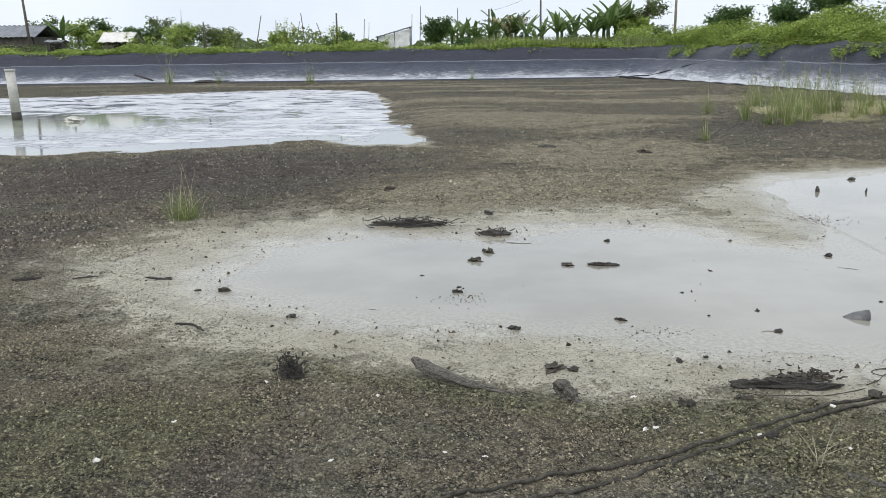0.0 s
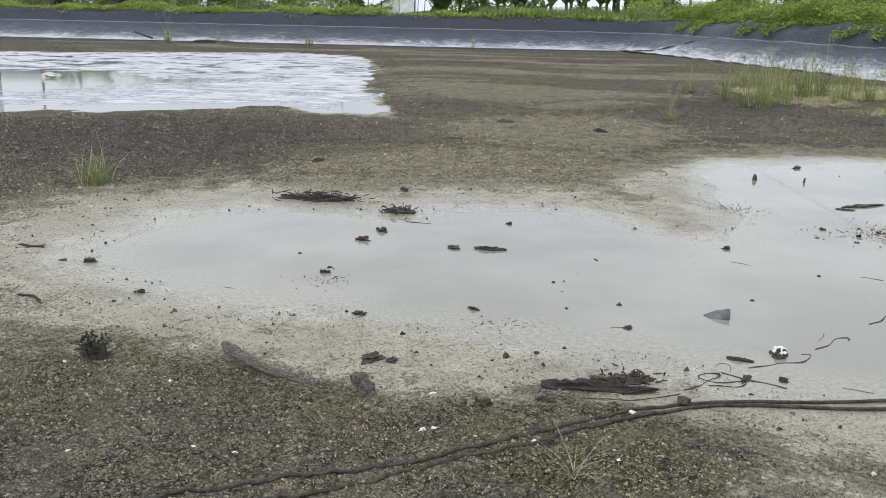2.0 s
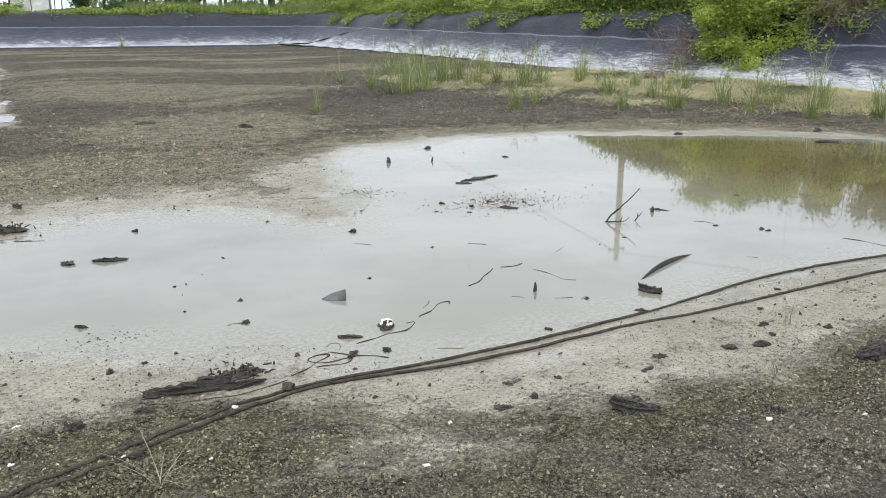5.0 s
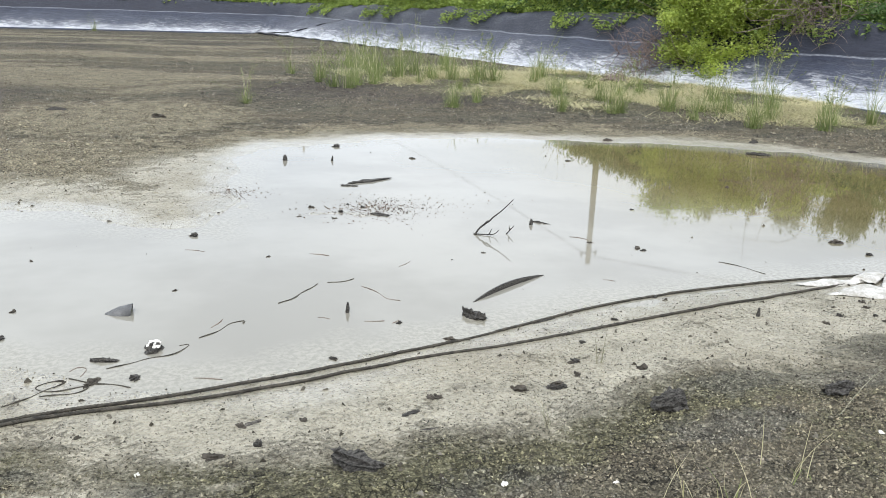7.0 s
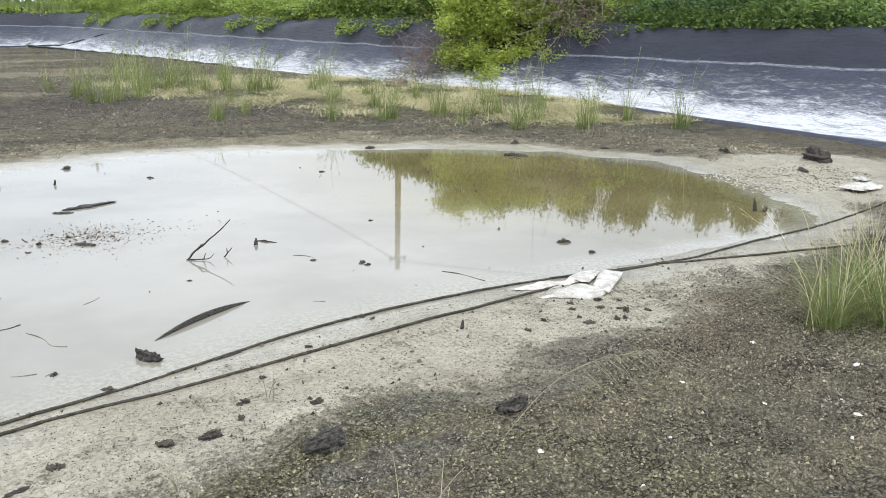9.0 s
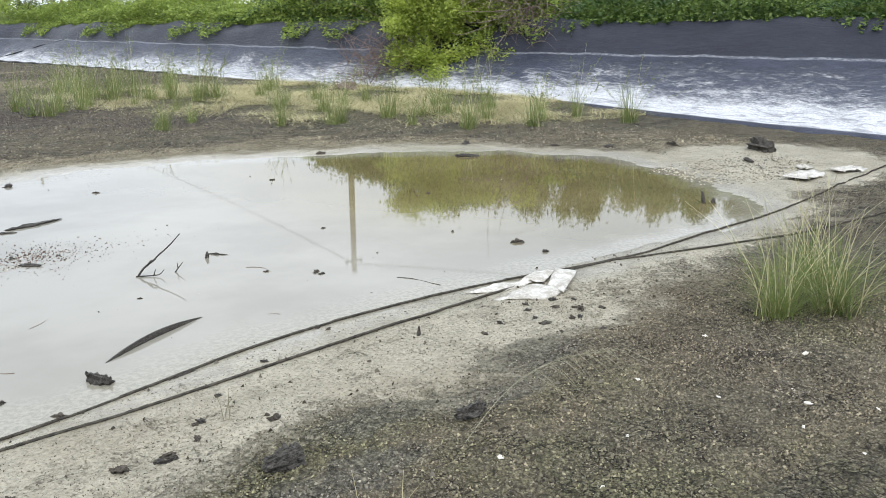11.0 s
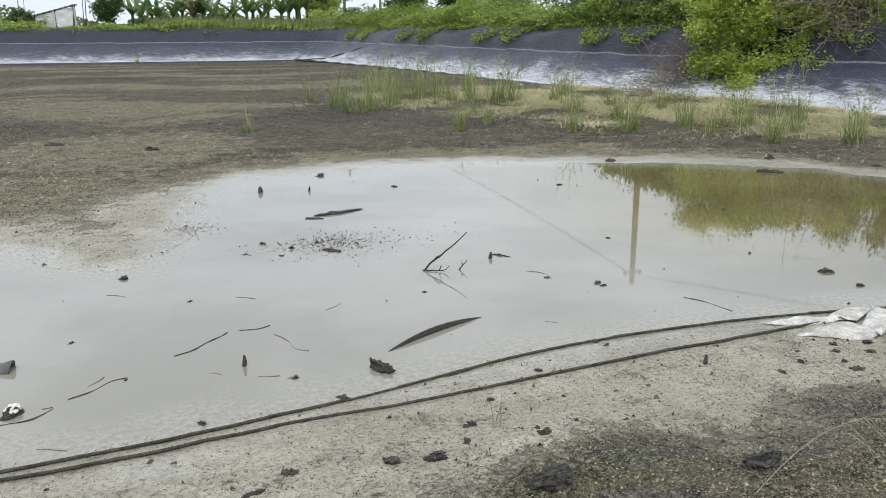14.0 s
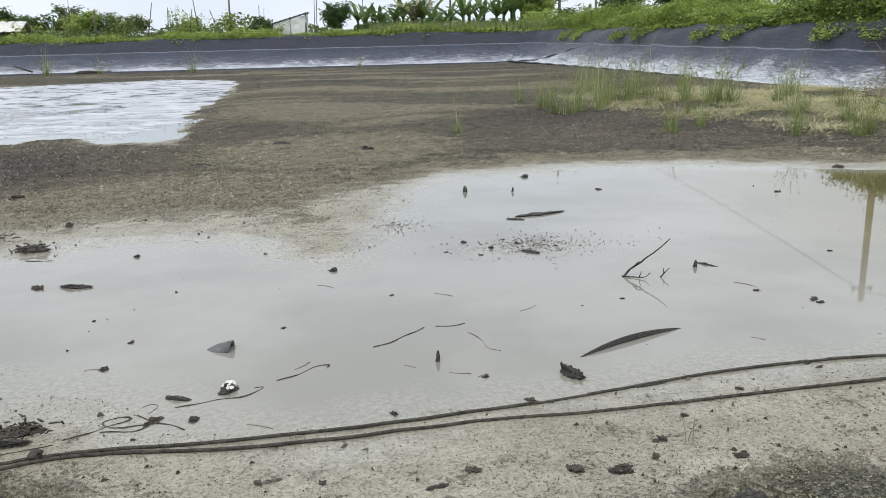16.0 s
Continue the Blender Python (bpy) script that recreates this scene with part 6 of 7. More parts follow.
def crumb_mat(name, cols, rough=0.9):
    m = mat(name, cols[0], rough, 0.3)
    k = Nodes(m)
    r = k.island()
    ramp = k.n.new("ShaderNodeValToRGB")
    ramp.color_ramp.elements[0].color = (*cols[0], 1)
    ramp.color_ramp.elements[1].color = (*cols[-1], 1)
    for i, c in enumerate(cols[1:-1]):
        e = ramp.color_ramp.elements.new((0.5, 0.82)[i])
        e.color = (*c, 1)
    k.link(r, ramp.inputs[0])
    k.color(ramp.outputs[0])
    return m


M_PALE = crumb_mat("shell_grit", [(0.27, 0.25, 0.195), (0.36, 0.335, 0.27), (0.46, 0.44, 0.375), (0.62, 0.60, 0.54)])
M_SPECK = crumb_mat("rotten_bits", [(0.04, 0.035, 0.027), (0.085, 0.075, 0.058), (0.15, 0.135, 0.108), (0.24, 0.225, 0.185)])
crumbs(360000, -3.2, 9.2, 1.8, 5.4, 0.003, 0.011, 11, M_CRUMB, "soil_crumbs", "loose crumbs of dried mud over the pond floor", 1.15, 0.22)
crumbs(90000, -5.5, 10.5, 5.0, 10.5, 0.004, 0.014, 16, M_CRUMB, "soil_crumbs", "loose crumbs of dried mud beyond the puddle", 1.2, 0.22)
crumbs(150000, -12, 15, 7.5, 34, 0.008, 0.026, 12, M_CRUMB, "soil_crumbs", "coarse crumbs of mud and gravel further off", 1.5, 0.1)
crumbs(90000, -4.5, 10.5, 1.9, 9.5, 0.002, 0.0048, 13, M_PALE, "shell_grit", "fine pale shell grit strewn over the mud", 1.7, 0.10, 0.2)
crumbs(80000, -12, 15, 7.5, 38, 0.005, 0.016, 14, M_PALE, "shell_grit", "pale shell bits on the far mud", 1.4, 0.08)


crumbs(6500, -3.0, 9.0, 2.6, 10.5, 0.006, 0.020, 18, M_SPECK, "bark_slivers", "dark slivers of bark and stalk strewn on the silt", 1.2, 0.7, 0.10)


def silt_nodules():
    """Pale knobs of crusted silt in the drying shallows of the far end."""
    r = np.random.default_rng(19)
    n = 11000
    x, y = r.uniform(10.4, 14.0, n), r.uniform(4.7, 7.6, n)
    near = np.exp(-(((x - 12.75) / 1.0) ** 2 + ((y - 6.2) / 0.85) ** 2)) + 0.25 * hnoise(x, y, 2.0, 31)
    keep = r.uniform(0, 1, n) < smooth01(near, 0.25, 0.7)
    x, y = x[keep], y[keep]
    n = len(x)
    h, e1, e2 = mud_fields(x, y)
    soils = soil_masks(x, y, e1, e2)
    soils["wet"] = np.ones(n)
    a = np.arange(6) * np.pi / 3
    ring = np.column_stack([np.cos(a), np.sin(a), np.full(6, -0.15)])
    base = np.vstack([ring, [[0, 0, 0.55]]])
    sz = r.uniform(0.007, 0.020, n)
    v = np.column_stack([x, y, np.maximum(h, 0.001)])[:, None] + sz[:, None, None] * base[None] * (1 + 0.22 * r.normal(size=(n, 7, 3)))
    tri = np.array([[i, (i + 1) % 6, 6] for i in range(6)])
    me = raw_mesh("silt_nodules", v.reshape(-1, 3), (np.arange(n)[:, None, None] * 7 + tri[None]).reshape(-1, 3), M_CRUMB, True, {key: np.repeat(val, 7) for key, val in soils.items()})
    tagged(new("silt_nodules", me), "pale knobs of crusted silt in drying shallows", "soil", kind="stuff")


silt_nodules()


def island_bits(cx, cy, rx, ry, n, seed, label):
    """Reddish crumbs on a low silt island or bank."""
    r = np.random.default_rng(seed)
    x, y = cx + r.normal(size=n) * rx * r.uniform(0.3, 1.4, n), cy + r.normal(size=n) * ry * r.uniform(0.3, 1.4, n)
    h, _, _ = mud_fields(x, y)
    sz = 0.0025 + 0.008 * r.uniform(0, 1, n) ** 3
    tri = np.array([[0, 1, 3], [1, 2, 3], [2, 0, 3]])
    base = np.array([[1, 0, 0], [-0.5, 0.87, 0], [-0.5, -0.87, 0], [0.1, 0.1, 0.7]])
    v = np.column_stack([x, y, np.maximum(h, 0.0)])[:, None] + sz[:, None, None] * base[None] * (1 + 0.4 * r.normal(size=(n, 4, 3)))
    stuff("rotten_bits", (v.reshape(-1, 3), (np.arange(n)[:, None, None] * 4 + tri[None]).reshape(-1, 3)), M_SPECK_RED, label, "soil")


M_SPECK_RED = crumb_mat("reddish_bits", [(0.05, 0.035, 0.027), (0.10, 0.068, 0.052), (0.16, 0.115, 0.09), (0.22, 0.17, 0.14)])
island_bits(4.85, 7.47, 0.36, 0.24, 1500, 17, "reddish rotten bits on a low silt island")
island_bits(3.64, 8.42, 0.20, 0.18, 420, 21, "dark rotten bits in a patch on the silt edge")
island_bits(-0.02, 5.85, 0.14, 0.12, 120, 22, "scatter of rotten bits in the shallows")
island_bits(1.15, 5.05, 0.16, 0.10, 120, 23, "scatter of rotten bits at the puddle edge")
crumbs(85000, -3.8, 11, 2.6, 9.5, 0.002, 0.007, 15, M_SPECK, "rotten_bits", "small dark rotten plant bits on the silt", 1.2, 0.9, 0.12)


# ---- bush and dead branches on the side bank ----
def leaf_mass(name, spots, n, size, material, seed, label, category):
    """A bush built from overlapping tufts of leaves round short stems."""
    r = np.random.default_rng(seed)
    holder = tagged(new(name), label, category)
    x0, y0, z0 = spots[0][:3]
    holder.matrix_world = pose(x0, y0, z0)
    cs, stems = [], []
    for (x, y, z, rad, share) in spots:
        c0 = np.array([x - x0, y - y0, z - z0])
        for _ in range(14):
            d = r.normal(size=3)
            d[2] = abs(d[2]) * 0.8
            d *= rad * r.uniform(0.5, 1.0) / np.linalg.norm(d)
            stems.append(tube(np.array([c0 + [0, 0, -0.3 * rad], c0 + d * 0.5, c0 + d]), [0.018, 0.012, 0.005], 5))
            m = int(n * share / 14)
            cs.append(c0 + d * r.uniform(0.35, 1.05, (m, 1)) + r.normal(size=(m, 3)) * rad * 0.17)
    v, f = join(stems)
    raw_part("branchwork", fix_tris("branchwork", v, f, M_BARK), holder)
    lv, lf = leaves(np.vstack(cs), size, r, 0.25, 0.5)
    raw_part("foliage", raw_mesh("foliage", lv, lf, material), holder)


leaf_mass("bush", [(17.1, 18.4, 0.40, 0.75, 0.12), (16.6, 18.9, 0.8, 0.75, 0.12), (17.7, 18.0, 0.75, 0.7, 0.11), (17.3, 18.7, 1.45, 0.95, 0.17), (16.9, 19.3, 2.05, 0.9, 0.15), (17.9, 18.4, 1.9, 0.8, 0.13), (17.5, 19.0, 2.6, 0.95, 0.15), (17.0, 19.6, 3.0, 0.8, 0.1), (18.1, 17.5, 0.5, 0.55, 0.07), (17.5, 17.8, 0.3, 0.6, 0.08), (16.9, 17.9, 0.25, 0.6, 0.08), (18.5, 17.9, 1.2, 0.7, 0.1), (16.4, 19.2, 1.5, 0.7, 0.1), (18.4, 17.7, 0.75, 0.6, 0.09), (18.6, 17.7, 1.8, 0.7, 0.1), (18.3, 18.2, 2.7, 0.8, 0.1), (17.9, 17.4, 0.15, 0.5, 0.07), (19.0, 17.4, 1.9, 0.65, 0.08), (19.1, 17.3, 2.6, 0.65, 0.08), (18.3, 17.2, 0.9, 0.55, 0.07), (18.0, 17.1, 0.45, 0.5, 0.06)],
          33000, 0.085, M_LEAF_BRIGHT, 41, "bright green leafy bush growing down the liner slope", "bush")
leaf_mass("bush", [(18.6, 17.4, 0.7, 0.6, 0.25), (18.8, 17.4, 1.4, 0.7, 0.25), (19.3, 17.2, 1.6, 0.6, 0.2), (19.2, 17.5, 2.3, 0.9, 0.3)], 10000, 0.09, M_LEAF, 42, "smaller green shrub among dead branches on the bank", "bush")


def dead_tangle(x, y, z, rad, n, material, seed, label, drop=0.0):
    r = np.random.default_rng(seed)
    pieces = []
    for _ in range(n):
        a = r.normal(size=3) * rad * 0.35
        d = r.normal(size=3) * rad * 0.6 + [0, 0, -drop]
        bow = r.normal(size=3) * rad * 0.25
        k = np.linspace(0, 1, 6)[:, None]
        pieces.append(tube(a + k * d + bow * np.sin(k * np.pi), np.linspace(0.012, 0.003, 6) * r.uniform(0.35, 1.1), 4))
    v, f = join(pieces)
    ob = new("dead_shrub", fix_tris("dead_shrub", v, f, material))
    ob.matrix_world = pose(x, y, z)
    tagged(ob, label, "dead branches")


dead_tangle(18.9, 17.1, 2.0, 1.25, 260, M_TWIG, 61, "tangle of bare grey branches hanging over the bank", 0.5)
dead_tangle(15.9, 19.7, 0.75, 1.05, 190, M_TWIG_RED, 62, "tangle of reddish dead twigs on the liner slope", 0.1)


# ---- far bank: huts, poles, bananas, trees ----
def box(sx, sy, sz, bevel=0.0):
    bm = bmesh.new()
    bmesh.ops.create_cube(bm, size=1.0)
    bmesh.ops.scale(bm, vec=(sx, sy, sz), verts=bm.verts)
    if bevel:
        bmesh.ops.bevel(bm, geom=bm.edges[:], offset=bevel, segments=1, affect="EDGES")
    return bm


def corrugated(sx, sy, waves, amp=0.03):
    n = waves * 4
    v = []
    for j in range(2):
        for i in range(n + 1):
            v.append(((i / n - 0.5) * sx, (j - 0.5) * sy, amp * math.sin(i / n * waves * 2 * math.pi)))
    v += [(x, y, z - 0.03) for x, y, z in v]
    f = [tuple(q) for q in grid_faces(n + 1, 2)]
    o = 2 * (n + 1)
    f += [tuple(q[::-1] + o) for q in grid_faces(n + 1, 2)]
    for i in range(n):
        f += [(i + 1, i, i + o, i + 1 + o), (n + 1 + i, n + 2 + i, n + 2 + i + o, n + 1 + i + o)]
    bm = bmesh.new()
    vs = [bm.verts.new(p) for p in v]
    for q in f:
        bm.faces.new([vs[int(i)] for i in q])
    return bm


def shack(x, y, sx, sy, wall_h, roof_rise, roof_mat, label, rz=0, over=0.3):
    holder = tagged(new("shack"), label, "shack")
    holder.matrix_world = pose(x, y, 1.48, 0, 0, rz)
    t = 0.08
    for px, py, wx, wy in ((0, -sy / 2, sx, t), (0, sy / 2, sx, t), (-sx / 2, 0, t, sy - t), (sx / 2, 0, t, sy - t)):
        part("wall", box(wx, wy, wall_h), M_WALL, holder).matrix_local = pose(px, py, wall_h / 2)
    part("doorway_shade", box(0.7, 0.03, min(1.5, wall_h * 0.9)), M_DARK, holder, "near-black panel painted as the shade of an open doorway").matrix_local = pose(sx * 0.15, -sy / 2 - t / 2 - 0.012, min(1.5, wall_h * 0.9) / 2)
    slope = math.degrees(math.atan2(roof_rise, sy / 2))
    run = math.hypot(roof_rise, sy / 2) + over
    for sgn in (-1, 1):
        part("roof", corrugated(sx + 2 * over, run, int(sx * 3)), roof_mat, holder).matrix_local = pose(0, sgn * (sy / 4 + over * 0.3), wall_h + roof_rise / 2 + 0.05, -sgn * slope)


shack(-33.4, 66, 8.0, 5, 1.45, 0.8, M_ROOF_GREY, "low dark plank house with a grey sheet roof", 4)
shack(-20.7, 57.8, 1.6, 2.0, 0.95, 0.5, M_ROOF, "small shack with a pale sheet roof behind the bank")
shack(-24.6, 57.0, 0.9, 1.0, 0.95, 0.10, M_ROOF_GREY, "tiny open field shelter with a flat sheet roof", 0, 0.15)


def tarp_hut():
    holder = tagged(new("tarpaulin_hut"), "leaning hut of white tarpaulin on wooden posts", "hut")
    holder.matrix_world = pose(-2.42, 54.0, 1.46)
    pts = [(-1.0, 0.95), (1.0, 1.5)]
    for (x, h) in pts:
        for yy in (-0.55, 0.55):
            part("post", box(0.07, 0.07, h + 0.1, 0.008), M_BARK, holder).matrix_local = pose(x, yy, (h + 0.1) / 2)
    part("post", box(0.05, 0.05, 1.3, 0.006), M_BARK, holder).matrix_local = pose(0.05, -0.6, 0.65)

    def cloth(name, a, b, c, d, seed):
        n = 12
        v = []
        for j in range(n + 1):
            for i in range(n + 1):
                s, t = i / n, j / n
                p = (1 - t) * ((1 - s) * np.array(a) + s * np.array(b)) + t * ((1 - s) * np.array(d) + s * np.array(c))
                w = noise.noise(Vector((p[0] * 2.2, p[2] * 3.0, seed)))
                v.append((p[0] + 0.03 * w, p[1] + 0.07 * w, p[2] + 0.02 * w))
        ob = raw_part(name, fix_tris(name, v, grid_faces(n + 1, n + 1), M_TARP), holder)
        so = ob.modifiers.new("thickness", "SOLIDIFY")
        so.thickness = 0.01

    cloth("front_sheet", (-0.96, -0.62, 0.05), (0.05, -0.64, 0.02), (0.05, -0.64, 1.2), (-0.96, -0.62, 0.95), 1.0)
    cloth("front_sheet", (0.08, -0.66, 0.0), (0.9, -0.62, 0.1), (1.02, -0.62, 1.45), (0.08, -0.66, 1.22), 2.0)
    cloth("side_sheet", (1.03, -0.58, 0.1), (1.03, 0.58, 0.1), (1.03, 0.58, 1.45), (1.03, -0.58, 1.45), 3.0)
    part("side_board", box(0.05, 1.1, 0.9), M_WALL, holder, "dark side board").matrix_local = pose(-1.03, 0, 0.47)
    part("roof", corrugated(2.35, 1.5, 8, 0.015), M_ROOF_GREY, holder).matrix_local = pose(0, 0, 1.30, 0, -15.4)


tarp_hut()


def stick_pole(x, y, h, rad, lx, label):
    v, f = tube([(0, 0, 0), (lx * 0.5, 0, h * 0.5), (lx, 0, h)], [rad, rad * 0.9, rad * 0.7], 6)
    ob = new("bamboo_pole", fix_tris("bamboo_pole", v, f, M_BARK))
    ob.matrix_world = pose(x, y, 1.45)
    tagged(ob, label, "pole", "garden poles")


for x, h, rad, lx in ((-11.1, 2.4, .035, .5), (-7.9, 2.5, .035, -.25), (-4.34, 2.1, .03, .1), (-4.05, 1.9, .02, .1), (-0.85, 2.85, .03, .12), (-9.8, 2.1, .03, .1), (-15.6, 2.8, .02, .1), (-8.6, 2.0, .03, .35), (-6.6, 1.9, .03, -.6)):
    stick_pole(x, 54.0, h, rad, lx, "thin bamboo pole in the garden beyond the bank")
stick_pole(-5.9, 53.2, 2.45, 0.075, 0.03, "thick dark wooden post among vines")
stick_pole(-14.75, 56, 2.1, 0.07, 0.05, "dark wooden post behind the far bank")
stick_pole(-28.6, 62.0, 5.2, 0.10, -0.25, "tall leaning wooden pole beyond the bank")
stick_pole(8.25, 66.0, 4.6, 0.09, -0.05, "tall dark wooden pole beyond the bank")
stick_pole(4.3, 66.0, 3.1, 0.09, 0.0, "dark wooden pole behind the bananas")
stick_pole(-1.5, 60, 2.6, 0.03, 0.1, "thin bamboo pole behind the far bank")
stick_pole(1.8, 62, 3.0, 0.04, 0.0, "thin pole behind the bananas")
wire((4.3, 66, 4.4), (8.25, 66, 5.9), 0.2)


# vines climbing the garden poles
def vine(x, y, h, w, n, seed):
    r = np.random.default_rng(seed)
    holder = tagged(new("climbing_vine"), "green vine climbing poles in the garden", "vine", "climbing vines")
    holder.matrix_world = pose(x, y, 1.5)
    pieces = []
    for _ in range(9):
        k = np.linspace(0, 1, 7)[:, None]
        a, b = r.uniform(-w, w) * 0.5, r.uniform(-w, w) * 0.6
        pieces.append(tube(np.hstack([a + (b - a) * k + 0.1 * np.sin(k * 7 + a), 0.15 * np.sin(k * 5 + b), k * h * r.uniform(0.6, 1.0)]), np.linspace(0.015, 0.006, 7), 4))
    v, f = join(pieces)
    raw_part("stems", fix_tris("stems", v, f, M_BARK), holder)
    src = v[r.integers(0, len(v), n)]
    lv, lf = leaves(src + r.normal(size=(n, 3)) * [0.12, 0.10, 0.10], 0.13, r, 0.3, 0.6)
    raw_part("foliage", raw_mesh("foliage", lv, lf, M_LEAF), holder)


vine(-9.0, 53.6, 2.0, 1.3, 700, 1)
vine(-7.2, 53.8, 1.6, 1.8, 420, 2)
vine(-5.8, 53.2, 1.7, 0.9, 650, 3)
vine(-13.0, 54.5, 1.4, 1.4, 420, 4)
vine(-3.9, 53.0, 0.9, 2.2, 900, 5)
vine(-17.5, 55, 1.3, 3.2, 900, 6)


# banana plants
def banana(seed, h):
    r = np.random.default_rng(seed)
    holder = tagged(new("banana_plant"), "banana plant with broad ragged green leaves", "banana plant", "banana plants")
    v, f = tube([(0, 0, 0), (0.03, 0, h * 0.4), (0.05, 0.02, h * 0.72)], [0.13, 0.11, 0.07], 8)
    raw_part("stem", fix_tris("stem", v, f, M_LEAF_DARK), holder)
    for i in range(8):
        a = 2 * math.pi * (i / 8) + r.uniform(-0.3, 0.3)
        ln, up = r.uniform(1.2, 2.0), r.uniform(0.6, 1.4)
        n = 9
        vs = []
        for j in range(n + 1):
            t = j / n
            px, pz = ln * t * math.cos(up * (1 - 0.3 * t)), h * 0.55 + ln * (t * math.sin(up) * 1.1 - 0.32 * t * t)
            w = 0.17 * math.sin(math.pi * min(1, 0.12 + 0.9 * t)) ** 0.7 * (1 - 0.25 * (j % 2) * r.uniform(0, 1)) + 0.01
            ca, sa = math.cos(a), math.sin(a)
            for sgn, dz in ((-1, -0.07), (0, 0.0), (1, -0.07)):
                vs.append((px * ca - sgn * w * sa, px * sa + sgn * w * ca, pz + dz * (sgn != 0)))
        leaf = raw_part("leaf", raw_mesh("leaf", vs, grid_faces(3, n + 1), M_BANANA), holder)
        v, f = tube(np.array(vs[1::3]) - [0, 0, 0.012], np.linspace(0.022, 0.006, n + 1), 5)
        raw_part("midrib", fix_tris("midrib", v, f, M_LEAF), leaf)
    return holder


BANANAS = [(2.0, 60, .95), (3.0, 61, .9), (4.0, 60, 1.0), (6.5, 60, 1.0), (8.7, 60.5, 1.12), (9.8, 61, .95), (11.0, 60, 1.05), (12.2, 60, 1.35), (12.9, 61, 1.4), (7.4, 62, .8), (-30.5, 72, 1.4), (5.3, 61.5, .9), (11.7, 61.5, 1.2), (1.4, 62, 1.1), (2.6, 62, 1.0), (4.6, 63, 1.15), (6.0, 62.5, 1.1), (8.0, 63, 1.1), (9.3, 62.5, 1.15), (10.4, 63, 1.15), (13.6, 61.5, 1.3), (12.5, 63, 1.4)]
banana_bases = [banana(800 + k, 1.9) for k in range(4)]
for k, (x, y, sc) in enumerate(BANANAS):
    m = pose(x, y, 1.45, 0, 0, 77 * k) @ Matrix.Diagonal((sc * 0.95, sc * 0.95, sc * 1.05, 1))
    if k < 4:
        banana_bases[k].matrix_basis = m
    else:
        copy_thing(banana_bases[k % 4], m)


def palm(x, y, h):
    holder = tagged(new("palm"), "ragged half-dry palm with upright fronds", "palm")
    holder.matrix_world = pose(x, y, 1.45)
    r = np.random.default_rng(12)
    v, f = tube([(0, 0, 0), (0.02, 0, h * 0.2), (0, 0, h * 0.34)], [0.17, 0.15, 0.13], 8)
    raw_part("trunk", fix_tris("trunk", v, f, M_BARK), holder)
    for i in range(16):
        a, up, ln = r.uniform(0, 6.28), r.uniform(0.75, 1.5), r.uniform(1.5, 2.3)
        k = np.linspace(0, 1, 9)
        rib = np.column_stack([np.cos(a) * ln * k * math.cos(up) * (1 + 0.4 * k), np.sin(a) * ln * k * math.cos(up) * (1 + 0.4 * k), h * 0.30 + ln * (k * math.sin(up) - 0.25 * k ** 2)])
        n = 90
        t = r.uniform(0.15, 1, n)
        c = np.column_stack([np.interp(t, k, rib[:, j]) for j in range(3)]) + r.normal(size=(n, 3)) * 0.05
        lv, lf = leaves(c, 0.30, r, 0.3, 0.12)
        raw_part("frond", raw_mesh("frond", lv, lf, M_TREE_LEAF if i % 3 else M_STRAW), holder)


palm(5.5, 60.5, 3.5)

tree(0.35, 56, 1.45, 2.0, 0.8, 2600, 0.17, M_LEAF_DARK, 21, "dense dark green round tree beyond the far bank", clump=0.42)
tree(15.4, 62, 1.45, 3.4, 1.6, 3000, 0.2, M_TREE_LEAF, 22, "leafy green tree beyond the pond corner", clump=0.5)
tree(13.9, 61, 1.45, 2.4, 1.3, 2000, 0.2, M_LEAF, 23, "leafy green tree beyond the pond corner", clump=0.45)
tree(17.2, 50, 1.45, 2.2, 1.4, 2200, 0.2, M_LEAF_DARK, 24, "dark leafy tree behind the side bank", clump=0.5)
tree(18.9, 46, 1.45, 2.6, 1.7, 2600, 0.2, M_LEAF_DARK, 25, "dark leafy tree behind the side bank", clump=0.55)
tree(21.0, 45, 1.45, 2.7, 1.7, 2600, 0.2, M_LEAF_DARK, 26, "dark leafy tree behind the side bank", clump=0.55)
tree(24.5, 44, 1.45, 2.7, 1.7, 2400, 0.2, M_TREE_LEAF, 27, "leafy tree behind the side bank", clump=0.55)
for k, (x, y, h) in enumerate(((-33.3, 75, 3.0), (-30.6, 76, 3.1), (-28.2, 74, 2.8), (-24.2, 78, 2.9), (-22.4, 76, 2.5), (-20.5, 74, 2.2), (-17.7, 75, 1.9), (-14, 78, 1.7), (-9, 84, 1.7), (-37, 78, 2.4), (-19, 66, 1.8), (-21.5, 64, 2.0), (-16.4, 66, 1.7), (-23.5, 62, 1.5))):
    tree(x, y, 1.45, h, 1.2, 1100, 0.24, (M_TREE_LEAF, M_LEAF, M_LEAF_DARK)[k % 3], 500 + k, "small leafy tree in the gardens beyond the pond", clump=0.5)


def far_woods():
    r = np.random.default_rng(77)
    n = 26000
    a = r.uniform(radians(-40), radians(70), n)
    d = r.uniform(150, 260, n)
    hgt = 2.2 + 1.3 * np.sin(a * 31) + 0.9 * np.sin(a * 83 + 1)
    z = 1.4 + np.maximum(0.6, hgt) * r.uniform(0, 1, n) ** 0.7
    stuff("far_woods", leaves(np.column_stack([d * np.sin(a), d * np.cos(a), z]), 0.9, r), M_TREE_LEAF, "low line of distant trees on the horizon", "woods")


far_woods()


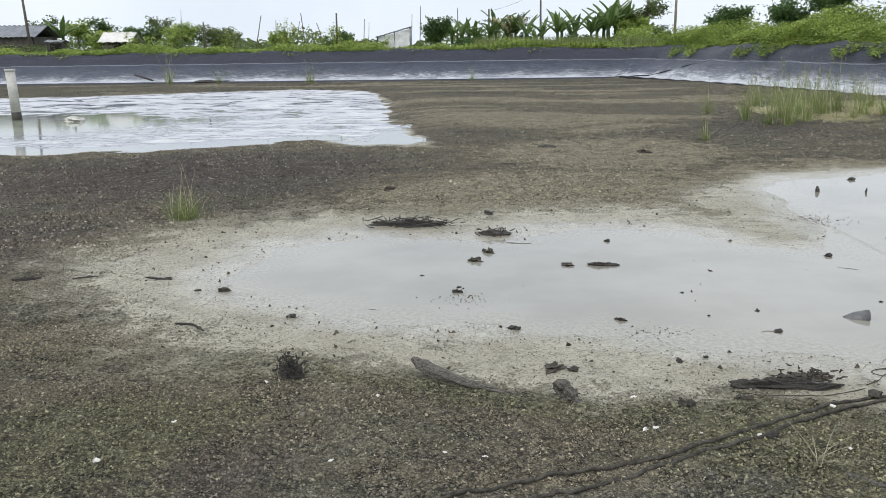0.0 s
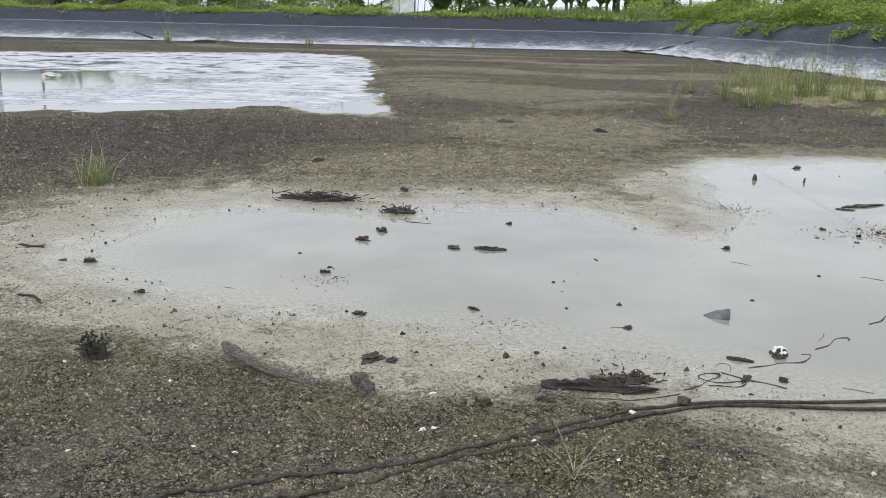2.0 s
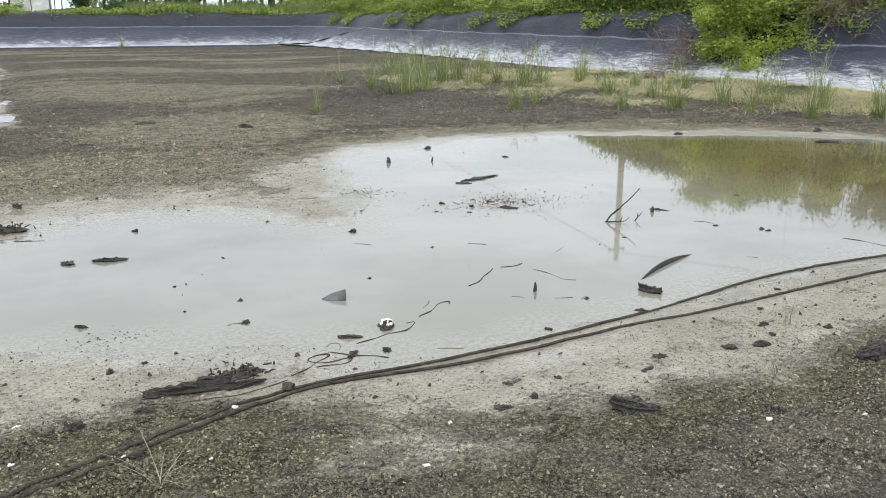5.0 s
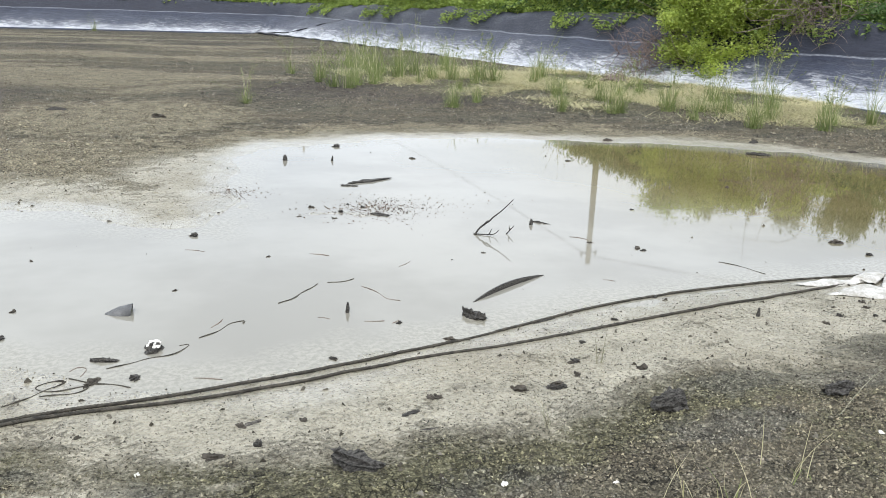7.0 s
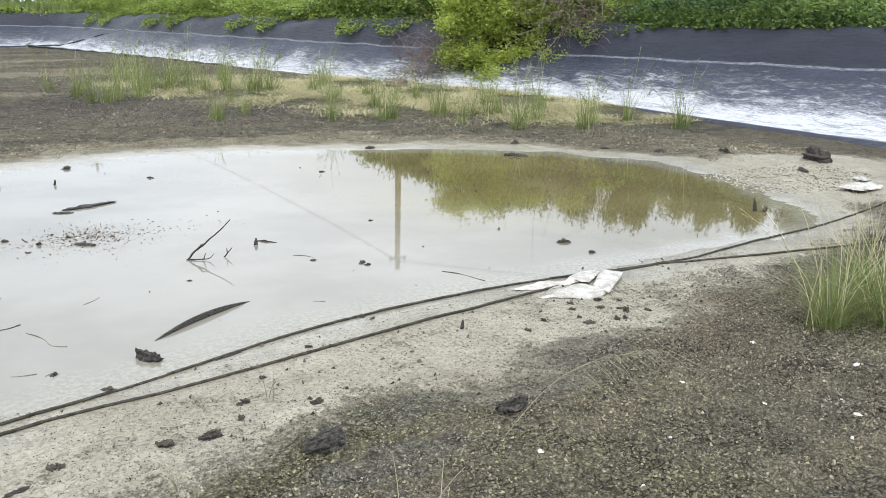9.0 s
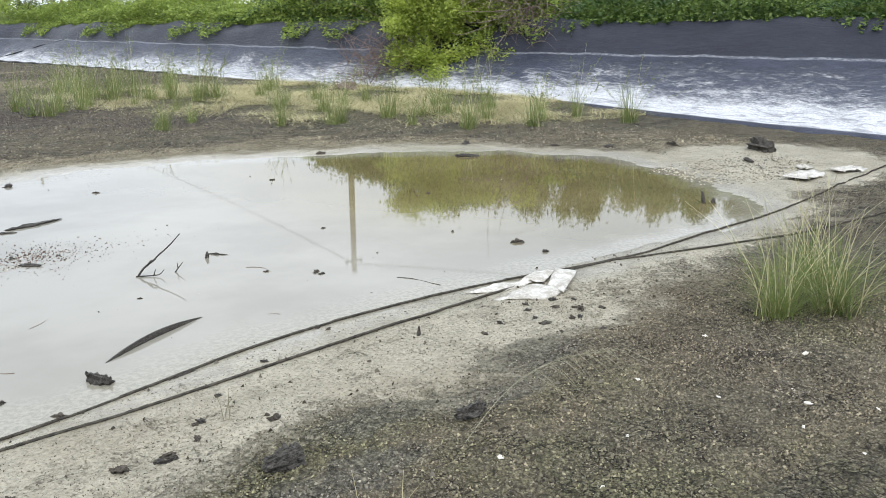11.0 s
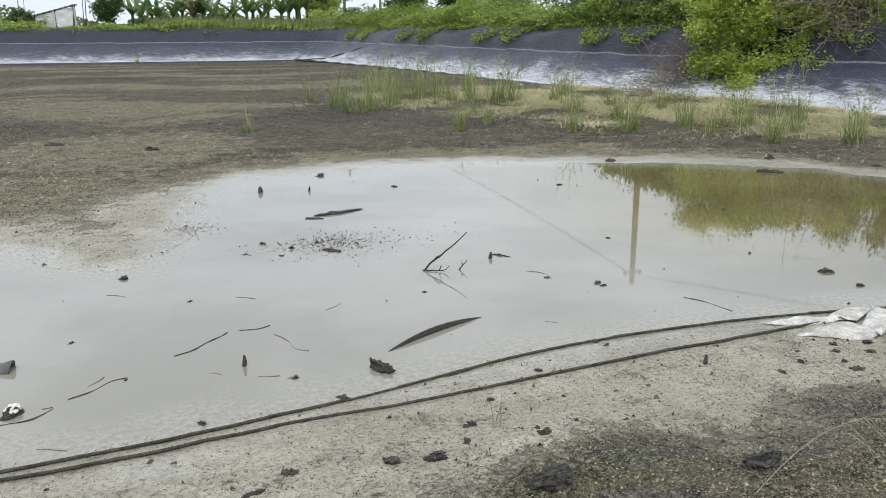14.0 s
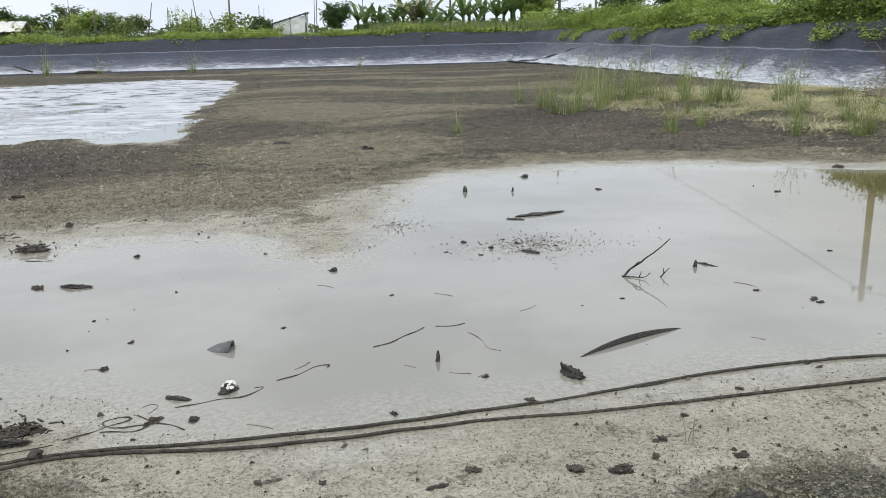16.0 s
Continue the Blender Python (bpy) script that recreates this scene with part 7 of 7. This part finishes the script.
def garden_growth(n, x0, x1, y0, y1, top, seed, material):
    r = np.random.default_rng(seed)
    x, y = r.uniform(x0, x1, n), r.uniform(y0, y1, n)
    hgt = top * (0.7 + 0.3 * np.sin(x * 1.7 + seed) + 0.2 * np.sin(x * 4.1))
    stuff("garden_growth", leaves(np.column_stack([x, y, 1.45 + hgt * r.uniform(0, 1, n) ** 0.6]), 0.2, r), material, "rank green growth between the garden plants", "shrub")


garden_growth(6000, 15.5, 27, 47, 54, 1.7, 9, M_LEAF)
garden_growth(4000, 11.5, 17, 54, 60, 1.5, 10, M_LEAF)
garden_growth(7000, 1.2, 14.5, 58, 63, 1.1, 3, M_LEAF_DARK)
garden_growth(9000, -34, -10, 56, 66, 0.9, 5, M_TREE_LEAF)


def bank_grass():
    r = np.random.default_rng(78)
    n = 9000
    i = r.integers(index_near(11, 48.5), index_near(2, 49.4), n)
    x, y = crest_point(i, r.uniform(0.6, 4.5, n))
    stuff("bank_grass", blades(np.column_stack([x, y, np.full(n, 1.5)]), r.uniform(0.4, 1.0, n), r.uniform(0.1, 0.5, n), r, 0.012, 3), M_GRASS, "tall yellow-green grass on the far bank", "grass")


bank_grass()


# pipe lying on the far slope
v, f = tube([(-16.6, 47.9, 0.52), (-15.4, 47.2, 0.22)], 0.05, 10)
tagged(new("pipe", fix_tris("pipe", v, f, M_STAIN)), "dark plastic pipe lying on the far liner slope", "pipe")
# foam mound in the foam pool
ob = part("foam_mound", lump(0.26, 99, 0.35, 0.5, 3), M_BAG)
ob.matrix_world = pose(-9.6, 22.6, 0.02)
tagged(ob, "small mound of dirty white foam in the pool", "foam")


# hoses and a folded liner edge by the pond corner
def hose(pts, rad, label):
    p = resample(pts, 0.3, False, 2)
    p[:, 2] += 0.02 * np.sin(np.arange(len(p)) * 1.3)
    v, f = tube(p, rad, 8)
    tagged(new("hose", fix_tris("hose", v, f, M_PIPE)), label, "hose", "black hoses")


hose([(13.25, 40.3, 1.06), (12.3, 42.5, 0.68), (11.2, 44.2, 0.2), (9.8, 45.4, 0.14)], 0.028, "black folded hose running down the liner by the corner")
hose([(9.8, 45.2, 0.14), (11.1, 40.8, 0.12), (12.0, 36.5, 0.12), (12.75, 32.5, 0.12), (13.4, 28.5, 0.12)], 0.05, "black hose lying along the liner foot")
